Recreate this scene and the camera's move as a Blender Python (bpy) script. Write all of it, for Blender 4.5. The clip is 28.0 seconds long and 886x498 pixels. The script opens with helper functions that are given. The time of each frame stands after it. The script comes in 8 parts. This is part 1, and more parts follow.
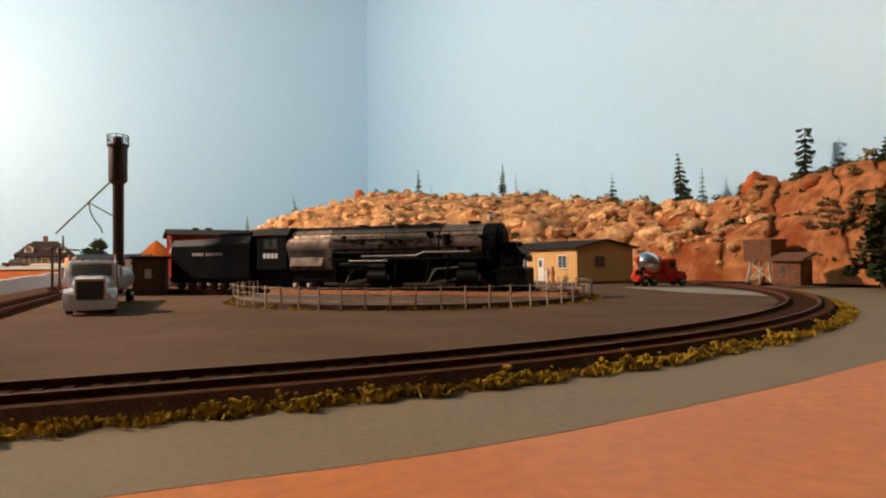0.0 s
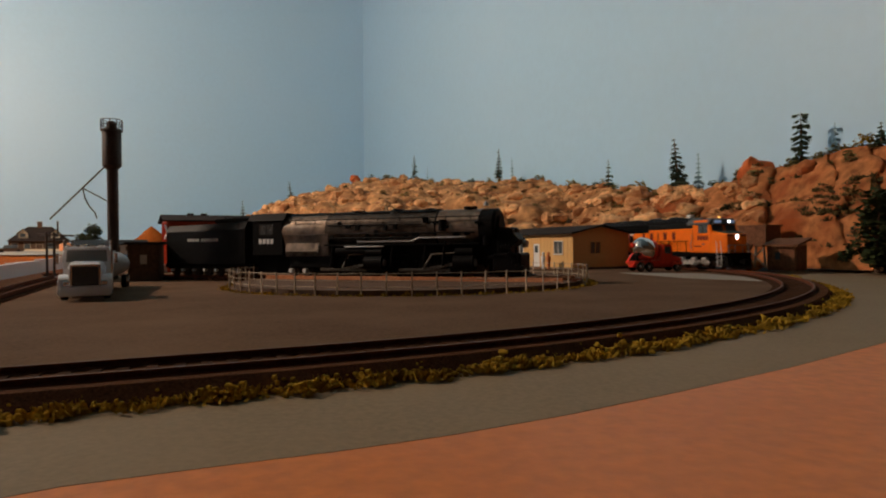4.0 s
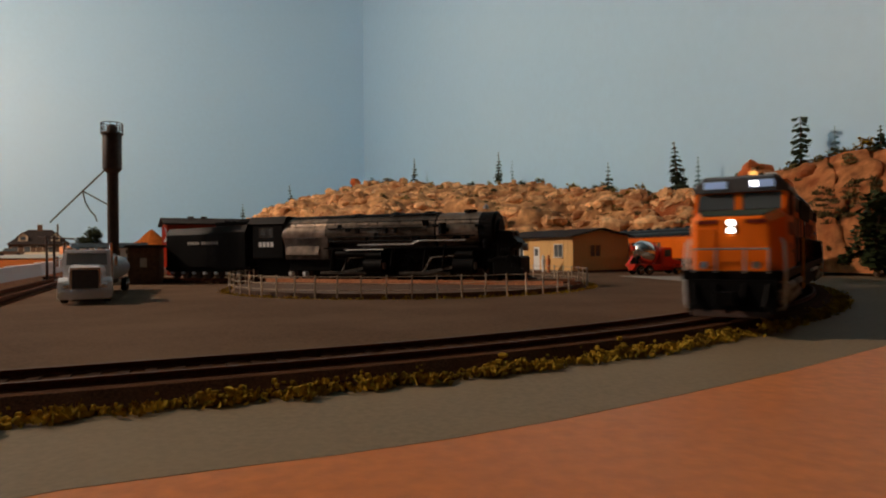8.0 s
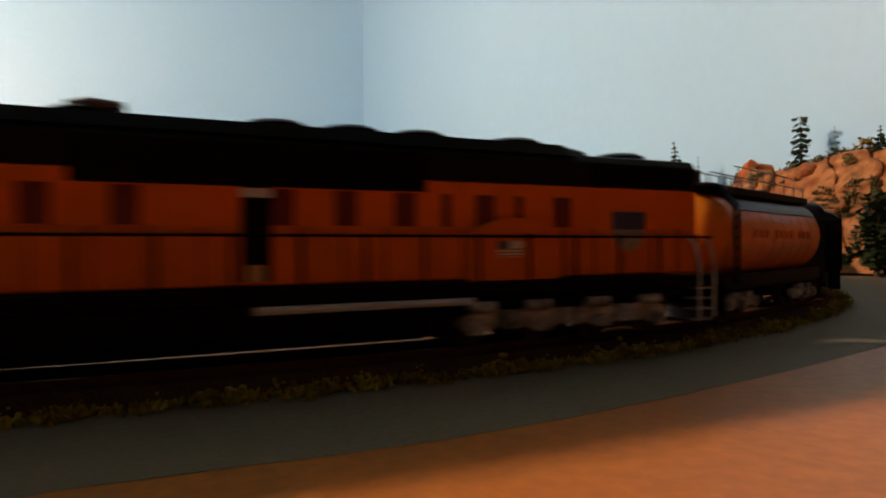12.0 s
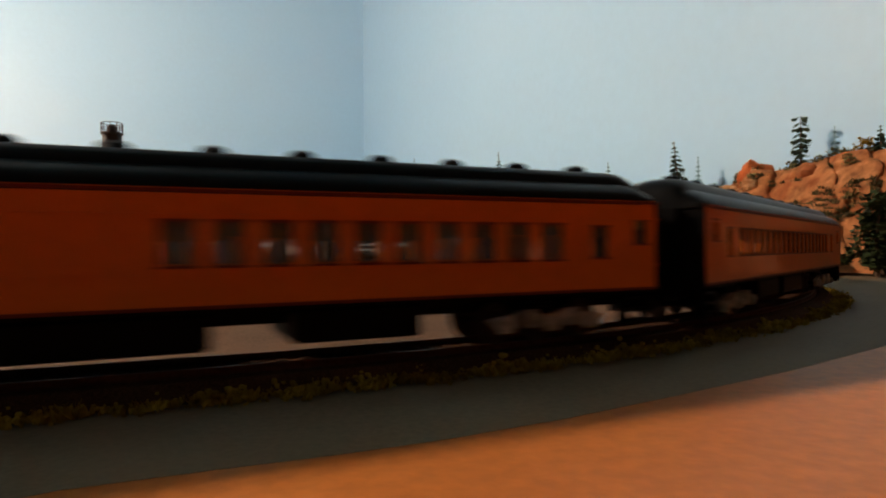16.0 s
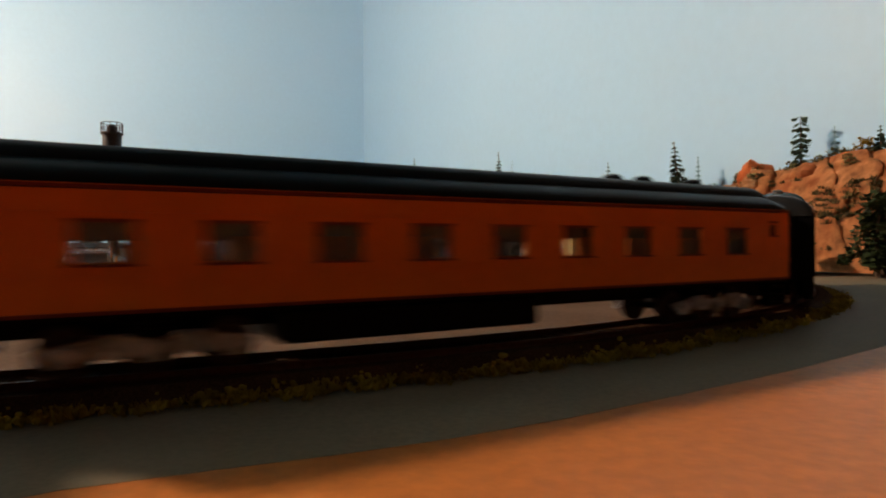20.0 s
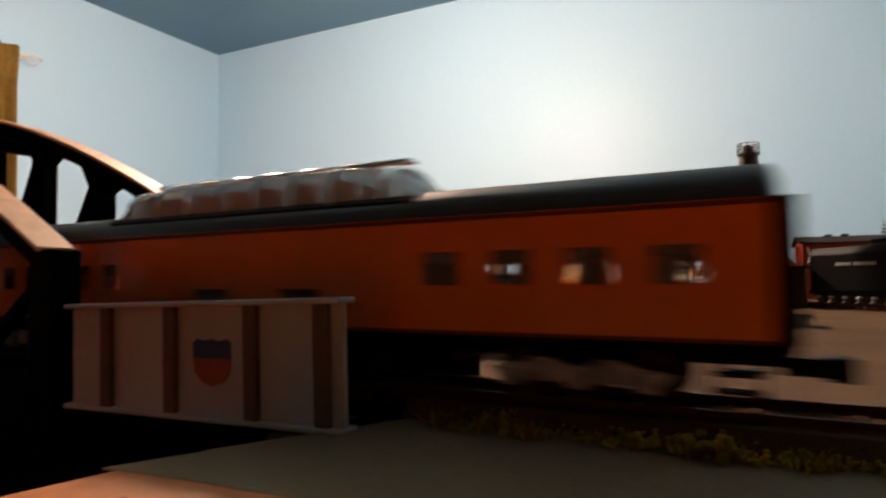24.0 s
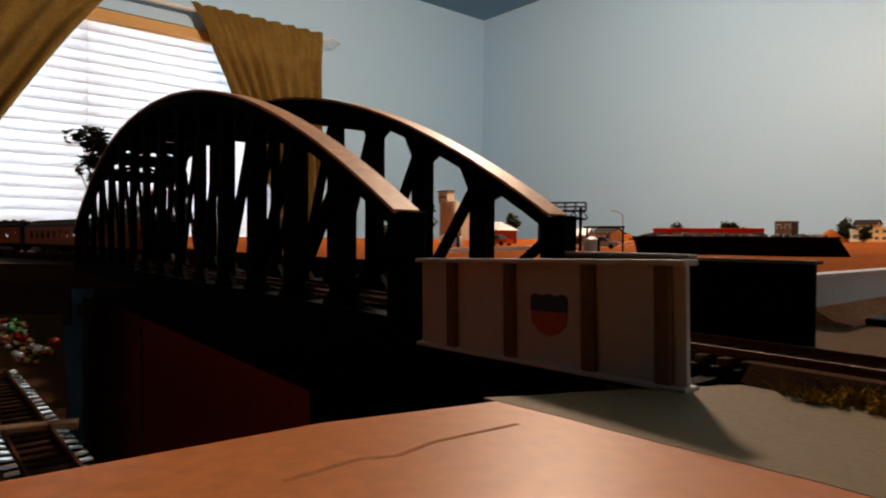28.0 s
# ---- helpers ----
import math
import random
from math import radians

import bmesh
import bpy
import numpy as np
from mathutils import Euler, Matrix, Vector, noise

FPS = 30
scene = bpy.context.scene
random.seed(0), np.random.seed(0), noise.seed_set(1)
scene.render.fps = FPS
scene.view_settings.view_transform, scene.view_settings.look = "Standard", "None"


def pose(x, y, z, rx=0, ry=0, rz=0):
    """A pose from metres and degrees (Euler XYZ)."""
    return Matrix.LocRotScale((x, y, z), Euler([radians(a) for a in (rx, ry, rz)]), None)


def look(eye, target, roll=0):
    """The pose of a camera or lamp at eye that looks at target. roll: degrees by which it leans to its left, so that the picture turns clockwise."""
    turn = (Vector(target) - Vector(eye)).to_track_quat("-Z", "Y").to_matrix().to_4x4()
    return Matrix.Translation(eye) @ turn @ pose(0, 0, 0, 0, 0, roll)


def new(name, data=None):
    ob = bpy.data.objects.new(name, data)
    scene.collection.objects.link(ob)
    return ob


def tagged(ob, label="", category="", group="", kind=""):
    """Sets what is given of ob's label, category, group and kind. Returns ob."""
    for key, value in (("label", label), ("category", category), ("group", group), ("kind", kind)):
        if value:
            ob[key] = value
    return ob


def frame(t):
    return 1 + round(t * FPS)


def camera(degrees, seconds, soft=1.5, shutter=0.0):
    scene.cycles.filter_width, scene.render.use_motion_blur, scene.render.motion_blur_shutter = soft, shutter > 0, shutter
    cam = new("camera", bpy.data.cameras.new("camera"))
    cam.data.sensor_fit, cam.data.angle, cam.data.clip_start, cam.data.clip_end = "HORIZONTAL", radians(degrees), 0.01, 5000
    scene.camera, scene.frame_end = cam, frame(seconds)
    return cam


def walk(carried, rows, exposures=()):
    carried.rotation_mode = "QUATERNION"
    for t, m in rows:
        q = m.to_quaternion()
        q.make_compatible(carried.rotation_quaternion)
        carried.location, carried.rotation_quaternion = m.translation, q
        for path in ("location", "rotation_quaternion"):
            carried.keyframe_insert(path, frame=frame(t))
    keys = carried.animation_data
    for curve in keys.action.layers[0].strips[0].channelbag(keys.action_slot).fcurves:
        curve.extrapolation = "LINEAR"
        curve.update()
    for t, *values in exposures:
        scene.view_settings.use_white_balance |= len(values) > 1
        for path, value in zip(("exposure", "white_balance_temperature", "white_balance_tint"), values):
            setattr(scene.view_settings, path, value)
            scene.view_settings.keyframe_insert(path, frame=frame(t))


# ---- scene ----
cam = camera(70.0, 28.0, soft=2.0, shutter=1.2)
walk(cam, [
    (0, pose(0.0000, 0.0000, 0.0290, 91.170, 0.600, 0.360)),
    (0.5, pose(0.0000, 0.0000, 0.0290, 91.600, 0.600, 0.360)),
    (0.7, pose(0.0000, 0.0000, 0.0290, 91.850, 0.600, 0.300)),
    (1, pose(0.0000, 0.0000, 0.0290, 92.250, 0.600, 0.000)),
    (1.2, pose(0.0000, 0.0000, 0.0290, 91.400, 0.600, 0.000)),
    (1.5, pose(0.0000, 0.0000, 0.0290, 90.430, 0.600, 0.000)),
    (2, pose(0.0000, 0.0000, 0.0290, 89.830, 0.600, 0.000)),
    (3.5, pose(0.0000, 0.0000, 0.0290, 89.830, 0.600, 0.000)),
    (5.5, pose(0.0000, 0.0000, 0.0290, 90.100, 0.600, 0.000)),
    (8, pose(0.0000, 0.0000, 0.0290, 90.150, 0.600, 0.000)),
    (20.5, pose(0.0000, 0.0000, 0.0290, 90.150, 0.600, 0.000)),
    (20.8, pose(0.0000, 0.0000, 0.0290, 90.150, 0.600, 0.600)),
    (21, pose(-0.0010, 0.0000, 0.0290, 90.150, 0.700, 2.200)),
    (21.2, pose(-0.0020, 0.0000, 0.0290, 90.100, 1.300, 4.900)),
    (21.5, pose(-0.0050, 0.0010, 0.0290, 90.500, 1.600, 11.500)),
    (23.5, pose(-0.0270, 0.0100, 0.0290, 93.591, 0.800, 48.735)),
    (24, pose(-0.0285, 0.0085, 0.0290, 92.741, 0.600, 51.735)),
    (24.4, pose(-0.0285, 0.0075, 0.0290, 91.691, 0.500, 53.035)),
    (24.6, pose(-0.0283, 0.0070, 0.0291, 91.760, 0.480, 53.280)),
    (24.78, pose(-0.0281, 0.0060, 0.0293, 92.050, 0.450, 53.850)),
    (24.88, pose(-0.0276, 0.0048, 0.0295, 92.100, 0.410, 56.180)),
    (25, pose(-0.0275, 0.0045, 0.0295, 92.106, 0.400, 56.346)),
    (25.03, pose(-0.0275, 0.0044, 0.0295, 92.106, 0.400, 56.420)),
    (25.1, pose(-0.0272, 0.0015, 0.0296, 92.150, 0.320, 59.300)),
    (25.2, pose(-0.0271, 0.0000, 0.0296, 92.180, 0.270, 60.400)),
    (25.3, pose(-0.0270, -0.0005, 0.0296, 92.200, 0.250, 60.600)),
    (25.4, pose(-0.0268, -0.0020, 0.0297, 92.320, 0.200, 61.800)),
    (25.5, pose(-0.0265, -0.0050, 0.0298, 92.586, 0.100, 65.161)),
    (26, pose(-0.0280, -0.0085, 0.0300, 92.864, -0.100, 68.441)),
    (26.5, pose(-0.0270, -0.0110, 0.0305, 93.658, -0.000, 71.220)),
    (26.8, pose(-0.0275, -0.0115, 0.0310, 94.130, -0.000, 73.619)),
    (27, pose(-0.0290, -0.0125, 0.0302, 90.969, -0.200, 73.809)),
    (27.5, pose(-0.0300, -0.0120, 0.0297, 89.292, -0.500, 73.740)),
    (28, pose(-0.0300, -0.0120, 0.0297, 89.034, -0.400, 74.629)),
], exposures=[
    (0, 0.78, 6700, 13), (0.6, 0.5, 6700, 13), (1.0, 0.02, 6700, 13), (1.5, -0.18, 6700, 13), (3.5, -0.18, 6700, 13), (8.5, -0.18, 6700, 13),
    (9.6, -0.18, 6700, 13), (10.4, 0.12, 6650, 12), (11.0, 0.48, 6650, 12), (20.5, 0.46, 6650, 12), (21.5, 0.5, 6700, 13), (23.5, 0.56, 7000, 17),
    (24.3, 0.36, 7100, 18), (25.0, 0.1, 7150, 18), (26.0, -0.06, 7150, 18), (27.0, -0.22, 7100, 17), (28.0, -0.25, 7100, 17)])

# ---- light: ceiling fan lamp and a window with blinds ----
AL = radians(25.0)                       # heading of the long wall
W1 = Vector((math.cos(AL), math.sin(AL), 0))
W3 = Vector((math.sin(AL), -math.cos(AL), 0))
CORNER_B = Vector((-3.691, 1.243, 0))
CORNER_A = Vector((-0.345, 2.803, 0))
CEILING, FLOOR = 1.352, -1.07
FAN = Vector((-1.42, 0.66, 1.075))

world = bpy.data.worlds.new("world")
scene.world = world
world.use_nodes = True
wn = world.node_tree
sky = wn.nodes.new("ShaderNodeTexSky")
sky.sky_type, sky.sun_disc, sky.sun_elevation = 'NISHITA', False, radians(35)
wn.links.new(sky.outputs[0], wn.nodes["Background"].inputs[0])
wn.nodes["Background"].inputs[1].default_value = 0.12


def lamp(name, kind, power, colour, m, **more):
    data = bpy.data.lights.new(name, kind)
    data.energy, data.color = power, colour
    for key, value in more.items():
        if key == "size":
            data.size = value
        elif key == "size_y":
            data.shape, data.size_y = 'RECTANGLE', value
        elif key == "radius":
            data.shadow_soft_size = value
    ob = new(name, data)
    ob.matrix_world = m
    return ob


lamp("fan_bulb", 'POINT', 84.0, (1.0, 0.79, 0.62), Matrix.Translation((FAN.x, FAN.y, FAN.z - 0.140)), radius=0.06)
WIN_MID = CORNER_B + W3 * 2.1
lamp("window_daylight", 'AREA', 0.5, (0.86, 0.95, 1.0),
     look((WIN_MID.x + W1.x * 0.03, WIN_MID.y + W1.y * 0.03, 0.48), (WIN_MID.x + W1.x, WIN_MID.y + W1.y, 0.42)), size=1.5, size_y=0.85)

# ---- materials ----
def shader(name, colour, rough=0.6, metal=0.0, var=0.15, scale=300.0, bump=0.0, second=None, scale2=40.0, mixed=0.5, glow=0.0,
           alpha=1.0, through_light=0.0, coat=0.0, rand=0.0, spec=0.3):
    """A procedural surface: colour varied by two noises, and a fine relief."""
    m = bpy.data.materials.new(name)
    m.use_nodes = True
    t = m.node_tree
    b = t.nodes["Principled BSDF"]
    co = t.nodes.new("ShaderNodeTexCoord")
    n1 = t.nodes.new("ShaderNodeTexNoise")
    n1.inputs["Scale"].default_value, n1.inputs["Detail"].default_value = scale, 5
    n2 = t.nodes.new("ShaderNodeTexNoise")
    n2.inputs["Scale"].default_value, n2.inputs["Detail"].default_value = scale2, 3
    for n in (n1, n2):
        t.links.new(co.outputs["Object"], n.inputs["Vector"])
    r1 = t.nodes.new("ShaderNodeValToRGB")
    lo, hi = [c * (1 - var) for c in colour], [min(1, c * (1 + var)) for c in colour]
    r1.color_ramp.elements[0].color, r1.color_ramp.elements[1].color = (*lo, 1), (*hi, 1)
    r1.color_ramp.elements[0].position, r1.color_ramp.elements[1].position = 0.3, 0.7
    t.links.new(n1.outputs[0], r1.inputs[0])
    mix = t.nodes.new("ShaderNodeMixRGB")
    mix.inputs[2].default_value = (*(second or [c * (1 - 0.6 * var) for c in colour]), 1)
    r2 = t.nodes.new("ShaderNodeValToRGB")
    r2.color_ramp.elements[0].position, r2.color_ramp.elements[1].position = 0.42, 0.66
    t.links.new(n2.outputs[0], r2.inputs[0])
    sc = t.nodes.new("ShaderNodeMath")
    sc.operation = 'MULTIPLY'
    sc.inputs[1].default_value = mixed
    t.links.new(r2.outputs[0], sc.inputs[0])
    t.links.new(sc.outputs[0], mix.inputs[0])
    t.links.new(r1.outputs[0], mix.inputs[1])
    out = mix.outputs[0]
    if rand:
        info = t.nodes.new("ShaderNodeObjectInfo")
        hsv = t.nodes.new("ShaderNodeHueSaturation")
        mr = t.nodes.new("ShaderNodeMapRange")
        mr.inputs[3].default_value, mr.inputs[4].default_value = 1 - rand, 1 + rand
        t.links.new(info.outputs["Random"], mr.inputs[0])
        t.links.new(mr.outputs[0], hsv.inputs["Value"])
        t.links.new(out, hsv.inputs["Color"])
        out = hsv.outputs[0]
    t.links.new(out, b.inputs["Base Color"])
    b.inputs["Roughness"].default_value, b.inputs["Metallic"].default_value = rough, metal
    b.inputs["Coat Weight"].default_value, b.inputs["Specular IOR Level"].default_value = coat, spec
    if bump:
        bp = t.nodes.new("ShaderNodeBump")
        bp.inputs["Strength"].default_value, bp.inputs["Distance"].default_value = bump, 0.4 / scale
        t.links.new(n1.outputs[0], bp.inputs["Height"])
        t.links.new(bp.outputs[0], b.inputs["Normal"])
    if glow:
        b.inputs["Emission Color"].default_value, b.inputs["Emission Strength"].default_value = (*colour, 1), glow
    if through_light:
        tr = t.nodes.new("ShaderNodeBsdfTranslucent")
        ms = t.nodes.new("ShaderNodeMixShader")
        ms.inputs[0].default_value = through_light
        t.links.new(out, tr.inputs[0])
        t.links.new(b.outputs[0], ms.inputs[1])
        t.links.new(tr.outputs[0], ms.inputs[2])
        t.links.new(ms.outputs[0], t.nodes["Material Output"].inputs[0])
    return m


def glass(name, colour=(0.8, 0.85, 0.85), rough=0.08, clear=0.75):
    m = bpy.data.materials.new(name)
    m.use_nodes = True
    t = m.node_tree
    b = t.nodes["Principled BSDF"]
    b.inputs["Base Color"].default_value, b.inputs["Roughness"].default_value = (*colour, 1), rough
    tr = t.nodes.new("ShaderNodeBsdfTransparent")
    tr.inputs[0].default_value = (*colour, 1)
    ms = t.nodes.new("ShaderNodeMixShader")
    ms.inputs[0].default_value = clear
    t.links.new(b.outputs[0], ms.inputs[1])
    t.links.new(tr.outputs[0], ms.inputs[2])
    t.links.new(ms.outputs[0], t.nodes["Material Output"].inputs[0])
    return m


M_WALL = shader("sky_blue_wall_paint", (0.42, 0.665, 0.85), 0.48, var=0.02, scale=60, scale2=1.3, second=(0.45, 0.685, 0.86), bump=0.03, spec=0.5)
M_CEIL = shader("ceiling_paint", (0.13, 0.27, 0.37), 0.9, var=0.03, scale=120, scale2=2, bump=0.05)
# dark colour for walls out of view, to hold bounced light down
M_UNSEEN = shader("unseen_dark_wall", (0.07, 0.045, 0.03), 0.7, var=0.2, scale=60, scale2=4, bump=0.1)
M_FLOOR = shader("unseen_dark_floor", (0.06, 0.045, 0.035), 0.95, var=0.2, scale=500, bump=0.3)
M_ASPH = shader("model_asphalt", (0.110, 0.066, 0.041), 0.95, var=0.32, scale=900, scale2=14, second=(0.160, 0.099, 0.062), mixed=0.7, bump=0.25, spec=0.03)
M_PATH = shader("grey_painted_path", (0.225, 0.165, 0.100), 0.65, var=0.12, scale=700, scale2=25, second=(0.26, 0.190, 0.116), bump=0.12, spec=0.10)
M_BOARD = shader("orange_brown_board", (0.60, 0.185, 0.038), 0.42, var=0.14, scale=260, scale2=9, second=(0.50, 0.142, 0.028), mixed=0.6, bump=0.05, spec=0.18)
M_CRACK = shader("worn_crack", (0.42, 0.150, 0.050), 0.9, var=0.3, scale=300)
M_FASCIA = shader("red_brown_fascia", (0.70, 0.085, 0.022), 0.6, var=0.12, scale=150, scale2=9, bump=0.05)
M_WOOD = shader("pale_trim_wood", (0.42, 0.25, 0.13), 0.65, var=0.15, scale=220, scale2=30, bump=0.1)
M_DIRT = shader("orange_dirt", (0.27, 0.070, 0.013), 1.0, var=0.3, scale=300, scale2=12, second=(0.20, 0.048, 0.009), bump=0.3, spec=0.02)
M_VERGE = shader("pinkish_verge_dirt", (0.62, 0.27, 0.14), 0.95, var=0.3, scale=600, scale2=40, second=(0.45, 0.155, 0.065), bump=0.4, spec=0.05)
M_BRUSH = shader("dark_brush", (0.12, 0.08, 0.028), 0.95, var=0.5, scale=220, scale2=70, second=(0.06, 0.055, 0.018), bump=0.3)
M_BALLAST = shader("brown_ballast", (0.072, 0.030, 0.014), 1.0, spec=0.03, var=0.45, scale=1500, scale2=90, second=(0.098, 0.041, 0.019), bump=0.8)
M_RAIL = shader("weathered_rail", (0.11, 0.036, 0.018), 0.85, var=0.25, scale=600, bump=0.1, spec=0.1)
M_RAILTOP = shader("polished_railhead", (0.12, 0.055, 0.032), 0.6, metal=0.3, var=0.2, scale=600, spec=0.15)
M_TIE = shader("brown_tie", (0.052, 0.024, 0.013), 0.95, spec=0.04, var=0.3, scale=800, bump=0.3, rand=0.25)
M_GRASS = shader("yellow_green_turf", (0.40, 0.245, 0.026), 0.95, spec=0.04, var=0.5, scale=260, scale2=60, second=(0.16, 0.095, 0.015), mixed=0.85, bump=0.4)
M_ROCK = shader("tan_rock", (0.55, 0.275, 0.112), 0.92, var=0.5, scale=60, scale2=24, second=(0.20, 0.075, 0.026), mixed=0.9, bump=0.9)
M_CLIFF = shader("red_sandstone_cliff", (0.43, 0.165, 0.062), 0.95, var=0.5, scale=70, scale2=15, second=(0.27, 0.062, 0.018), mixed=0.95, bump=0.6, spec=0.1)
M_BOULDER = shader("pale_boulder", (0.60, 0.33, 0.150), 0.92, var=0.45, scale=110, scale2=30, second=(0.22, 0.075, 0.026), mixed=0.9, bump=0.8, rand=0.5)
M_REDROCK = shader("red_rock", (0.55, 0.13, 0.035), 0.9, var=0.3, scale=120, scale2=30, bump=0.6)
M_SHRUB = shader("dry_shrub", (0.20, 0.16, 0.05), 0.95, var=0.5, scale=220, scale2=70, second=(0.09, 0.09, 0.03), bump=0.3, rand=0.3)
M_PINE = shader("dark_conifer", (0.035, 0.055, 0.03), 0.9, var=0.4, scale=400, scale2=90, bump=0.3, rand=0.3)
M_LEAF = shader("green_leaf", (0.032, 0.044, 0.011), 0.85, var=0.5, scale=300, scale2=80, bump=0.2, rand=0.3)
# haze put into the colour of the stand-in spruces
M_HAZETINT = shader("blue_haze_tint", (0.22, 0.36, 0.42), 0.9, var=0.2, scale=200)
M_BARK = shader("bark", (0.11, 0.065, 0.04), 0.9, var=0.3, scale=400, bump=0.5)
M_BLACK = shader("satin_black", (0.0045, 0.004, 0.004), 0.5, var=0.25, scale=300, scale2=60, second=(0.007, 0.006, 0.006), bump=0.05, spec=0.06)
M_BRIDGE = shader("flat_black_bridge_paint", (0.003, 0.0028, 0.0028), 0.7, var=0.3, scale=300, scale2=60, bump=0.05, spec=0.03)
M_GRAPH = shader("graphite_grey", (0.20, 0.150, 0.115), 0.40, metal=0.75, var=0.5, scale=120, scale2=40, second=(0.30, 0.20, 0.14), bump=0.15)
M_BOILER = shader("sooty_graphite_boiler", (0.105, 0.078, 0.060), 0.38, metal=0.75, var=0.5, scale=150, scale2=45, second=(0.035, 0.027, 0.022), bump=0.15, spec=0.3)
M_DIESEL = shader("bright_armour_orange", (0.88, 0.175, 0.010), 0.45, var=0.08, scale=120, scale2=25, second=(0.78, 0.140, 0.008), bump=0.03, spec=0.15)
M_ARMOUR = shader("armour_orange", (0.78, 0.150, 0.007), 0.36, var=0.06, scale=300, scale2=40, second=(0.70, 0.125, 0.006), bump=0.02, spec=0.35, coat=0.35)
M_TANK = shader("glossy_tank_orange", (0.94, 0.245, 0.009), 0.42, var=0.08, scale=300, scale2=40, second=(0.88, 0.20, 0.007), bump=0.02, spec=0.4, coat=0.12)
M_DULLRED = shader("faint_red_lettering", (0.76, 0.135, 0.007), 0.5, var=0.15, scale=300)
M_YELLOW = shader("armour_yellow", (0.72, 0.30, 0.04), 0.45, var=0.05, scale=300, scale2=40, bump=0.02)
M_HGREY = shader("dark_grey_paint", (0.008, 0.0076, 0.0076), 0.40, var=0.15, scale=300, spec=0.09)
M_SATIN = shader("satin_grey_roof", (0.030, 0.029, 0.028), 0.28, var=0.12, scale=300, spec=0.45)
M_MGREY = shader("mid_grey_paint", (0.085, 0.085, 0.088), 0.42, var=0.1, scale=300)
M_ANTIGLARE = shader("dull_green_paint", (0.035, 0.055, 0.040), 0.85, var=0.15, scale=300)
M_AMBER = shader("lit_amber", (1.0, 0.5, 0.12), 0.3, var=0, glow=1.6)
M_WEATHER = shader("weathered_fence_wood", (0.46, 0.36, 0.26), 0.9, var=0.3, scale=500, scale2=60, bump=0.3, rand=0.3)
M_SILVER = shader("silver_truck_paint", (0.36, 0.35, 0.34), 0.45, metal=0.3, var=0.25, scale=700, scale2=120, second=(0.2, 0.17, 0.15), bump=0.2)
M_SIDEFR = shader("grimy_silver_casting", (0.55, 0.52, 0.49), 0.45, metal=0.3, var=0.5, scale=420, scale2=160, second=(0.10, 0.08, 0.07), mixed=0.8, bump=0.5)
M_CHROME = shader("bright_metal", (0.75, 0.74, 0.72), 0.2, metal=1.0, var=0.05)
M_WHITE = shader("white_paint", (0.72, 0.71, 0.68), 0.45, var=0.04, scale=200, scale2=40, bump=0.02)
M_GIRDER = shader("chalky_white_girder", (0.53, 0.55, 0.55), 0.7, var=0.06, scale=300, scale2=25, second=(0.44, 0.44, 0.43), bump=0.08)
# brown plate colour raised to carry the warm lamp light on the chord
M_LITCHORD = shader("lamplit_chord_plate", (0.72, 0.35, 0.15), 0.52, var=0.15, scale=200, scale2=20, second=(0.55, 0.23, 0.09), bump=0.05, spec=0.16)
M_RIB = shader("brown_rib", (0.16, 0.10, 0.07), 0.7, var=0.15, scale=300)
M_REDL = shader("dark_red_lettering", (0.17, 0.018, 0.008), 0.5, var=0.08)
M_RED = shader("bright_red_paint", (0.72, 0.035, 0.012), 0.32, var=0.06, scale=250, coat=0.4)
M_BRICKRED = shader("barn_red_boards", (0.42, 0.052, 0.018), 0.7, var=0.15, scale=250, scale2=50, bump=0.1)
M_TAN = shader("tan_siding", (0.68, 0.40, 0.15), 0.7, var=0.05, scale=250, scale2=40, bump=0.03)
M_OLDRED = shader("old_red_brown_boards", (0.20, 0.085, 0.042), 0.85, var=0.3, scale=300, scale2=60, second=(0.12, 0.045, 0.022), bump=0.3)
M_ROD = shader("oily_steel_rod", (0.11, 0.095, 0.08), 0.4, metal=0.8, var=0.4, scale=300)
M_TRUCKW = shader("glossy_white_truck", (0.84, 0.85, 0.87), 0.3, var=0.04, scale=200, scale2=40, spec=0.5, coat=0.3)
M_CLOTH = shader("orange_figure_paint", (0.55, 0.17, 0.06), 0.8, var=0.2, scale=500)
M_BROWN = shader("dark_brown_boards", (0.10, 0.055, 0.032), 0.85, var=0.3, scale=300, scale2=60, bump=0.3)
M_ROOF = shader("dark_roof", (0.026, 0.020, 0.018), 0.9, var=0.3, scale=500, scale2=60, bump=0.25, spec=0.1)
M_RUST = shader("rust_brown_steel", (0.05, 0.025, 0.017), 0.6, var=0.25, scale=300, scale2=60, bump=0.1)
M_BLUE = shader("shield_blue", (0.05, 0.06, 0.14), 0.5, var=0.06)
M_PINKRED = shader("shield_red", (0.42, 0.10, 0.06), 0.5, var=0.08)
M_GLASS = glass("window_glass", (0.90, 0.91, 0.91), 0.08, 0.93)
M_DOMEGL = glass("dome_glass", (0.55, 0.58, 0.58), 0.05, 0.6)
M_DARKGL = glass("dark_glass", (0.10, 0.12, 0.13), 0.06, 0.25)
M_LIT = shader("lit_headlight", (1.0, 0.96, 0.88), 0.3, var=0, glow=7.0)
M_LITBLUE = shader("lit_number_board", (0.32, 0.46, 0.72), 0.3, var=0, glow=0.3)
M_BULB = shader("lit_glass_bowl", (1.0, 0.86, 0.66), 0.4, var=0, glow=9.0)
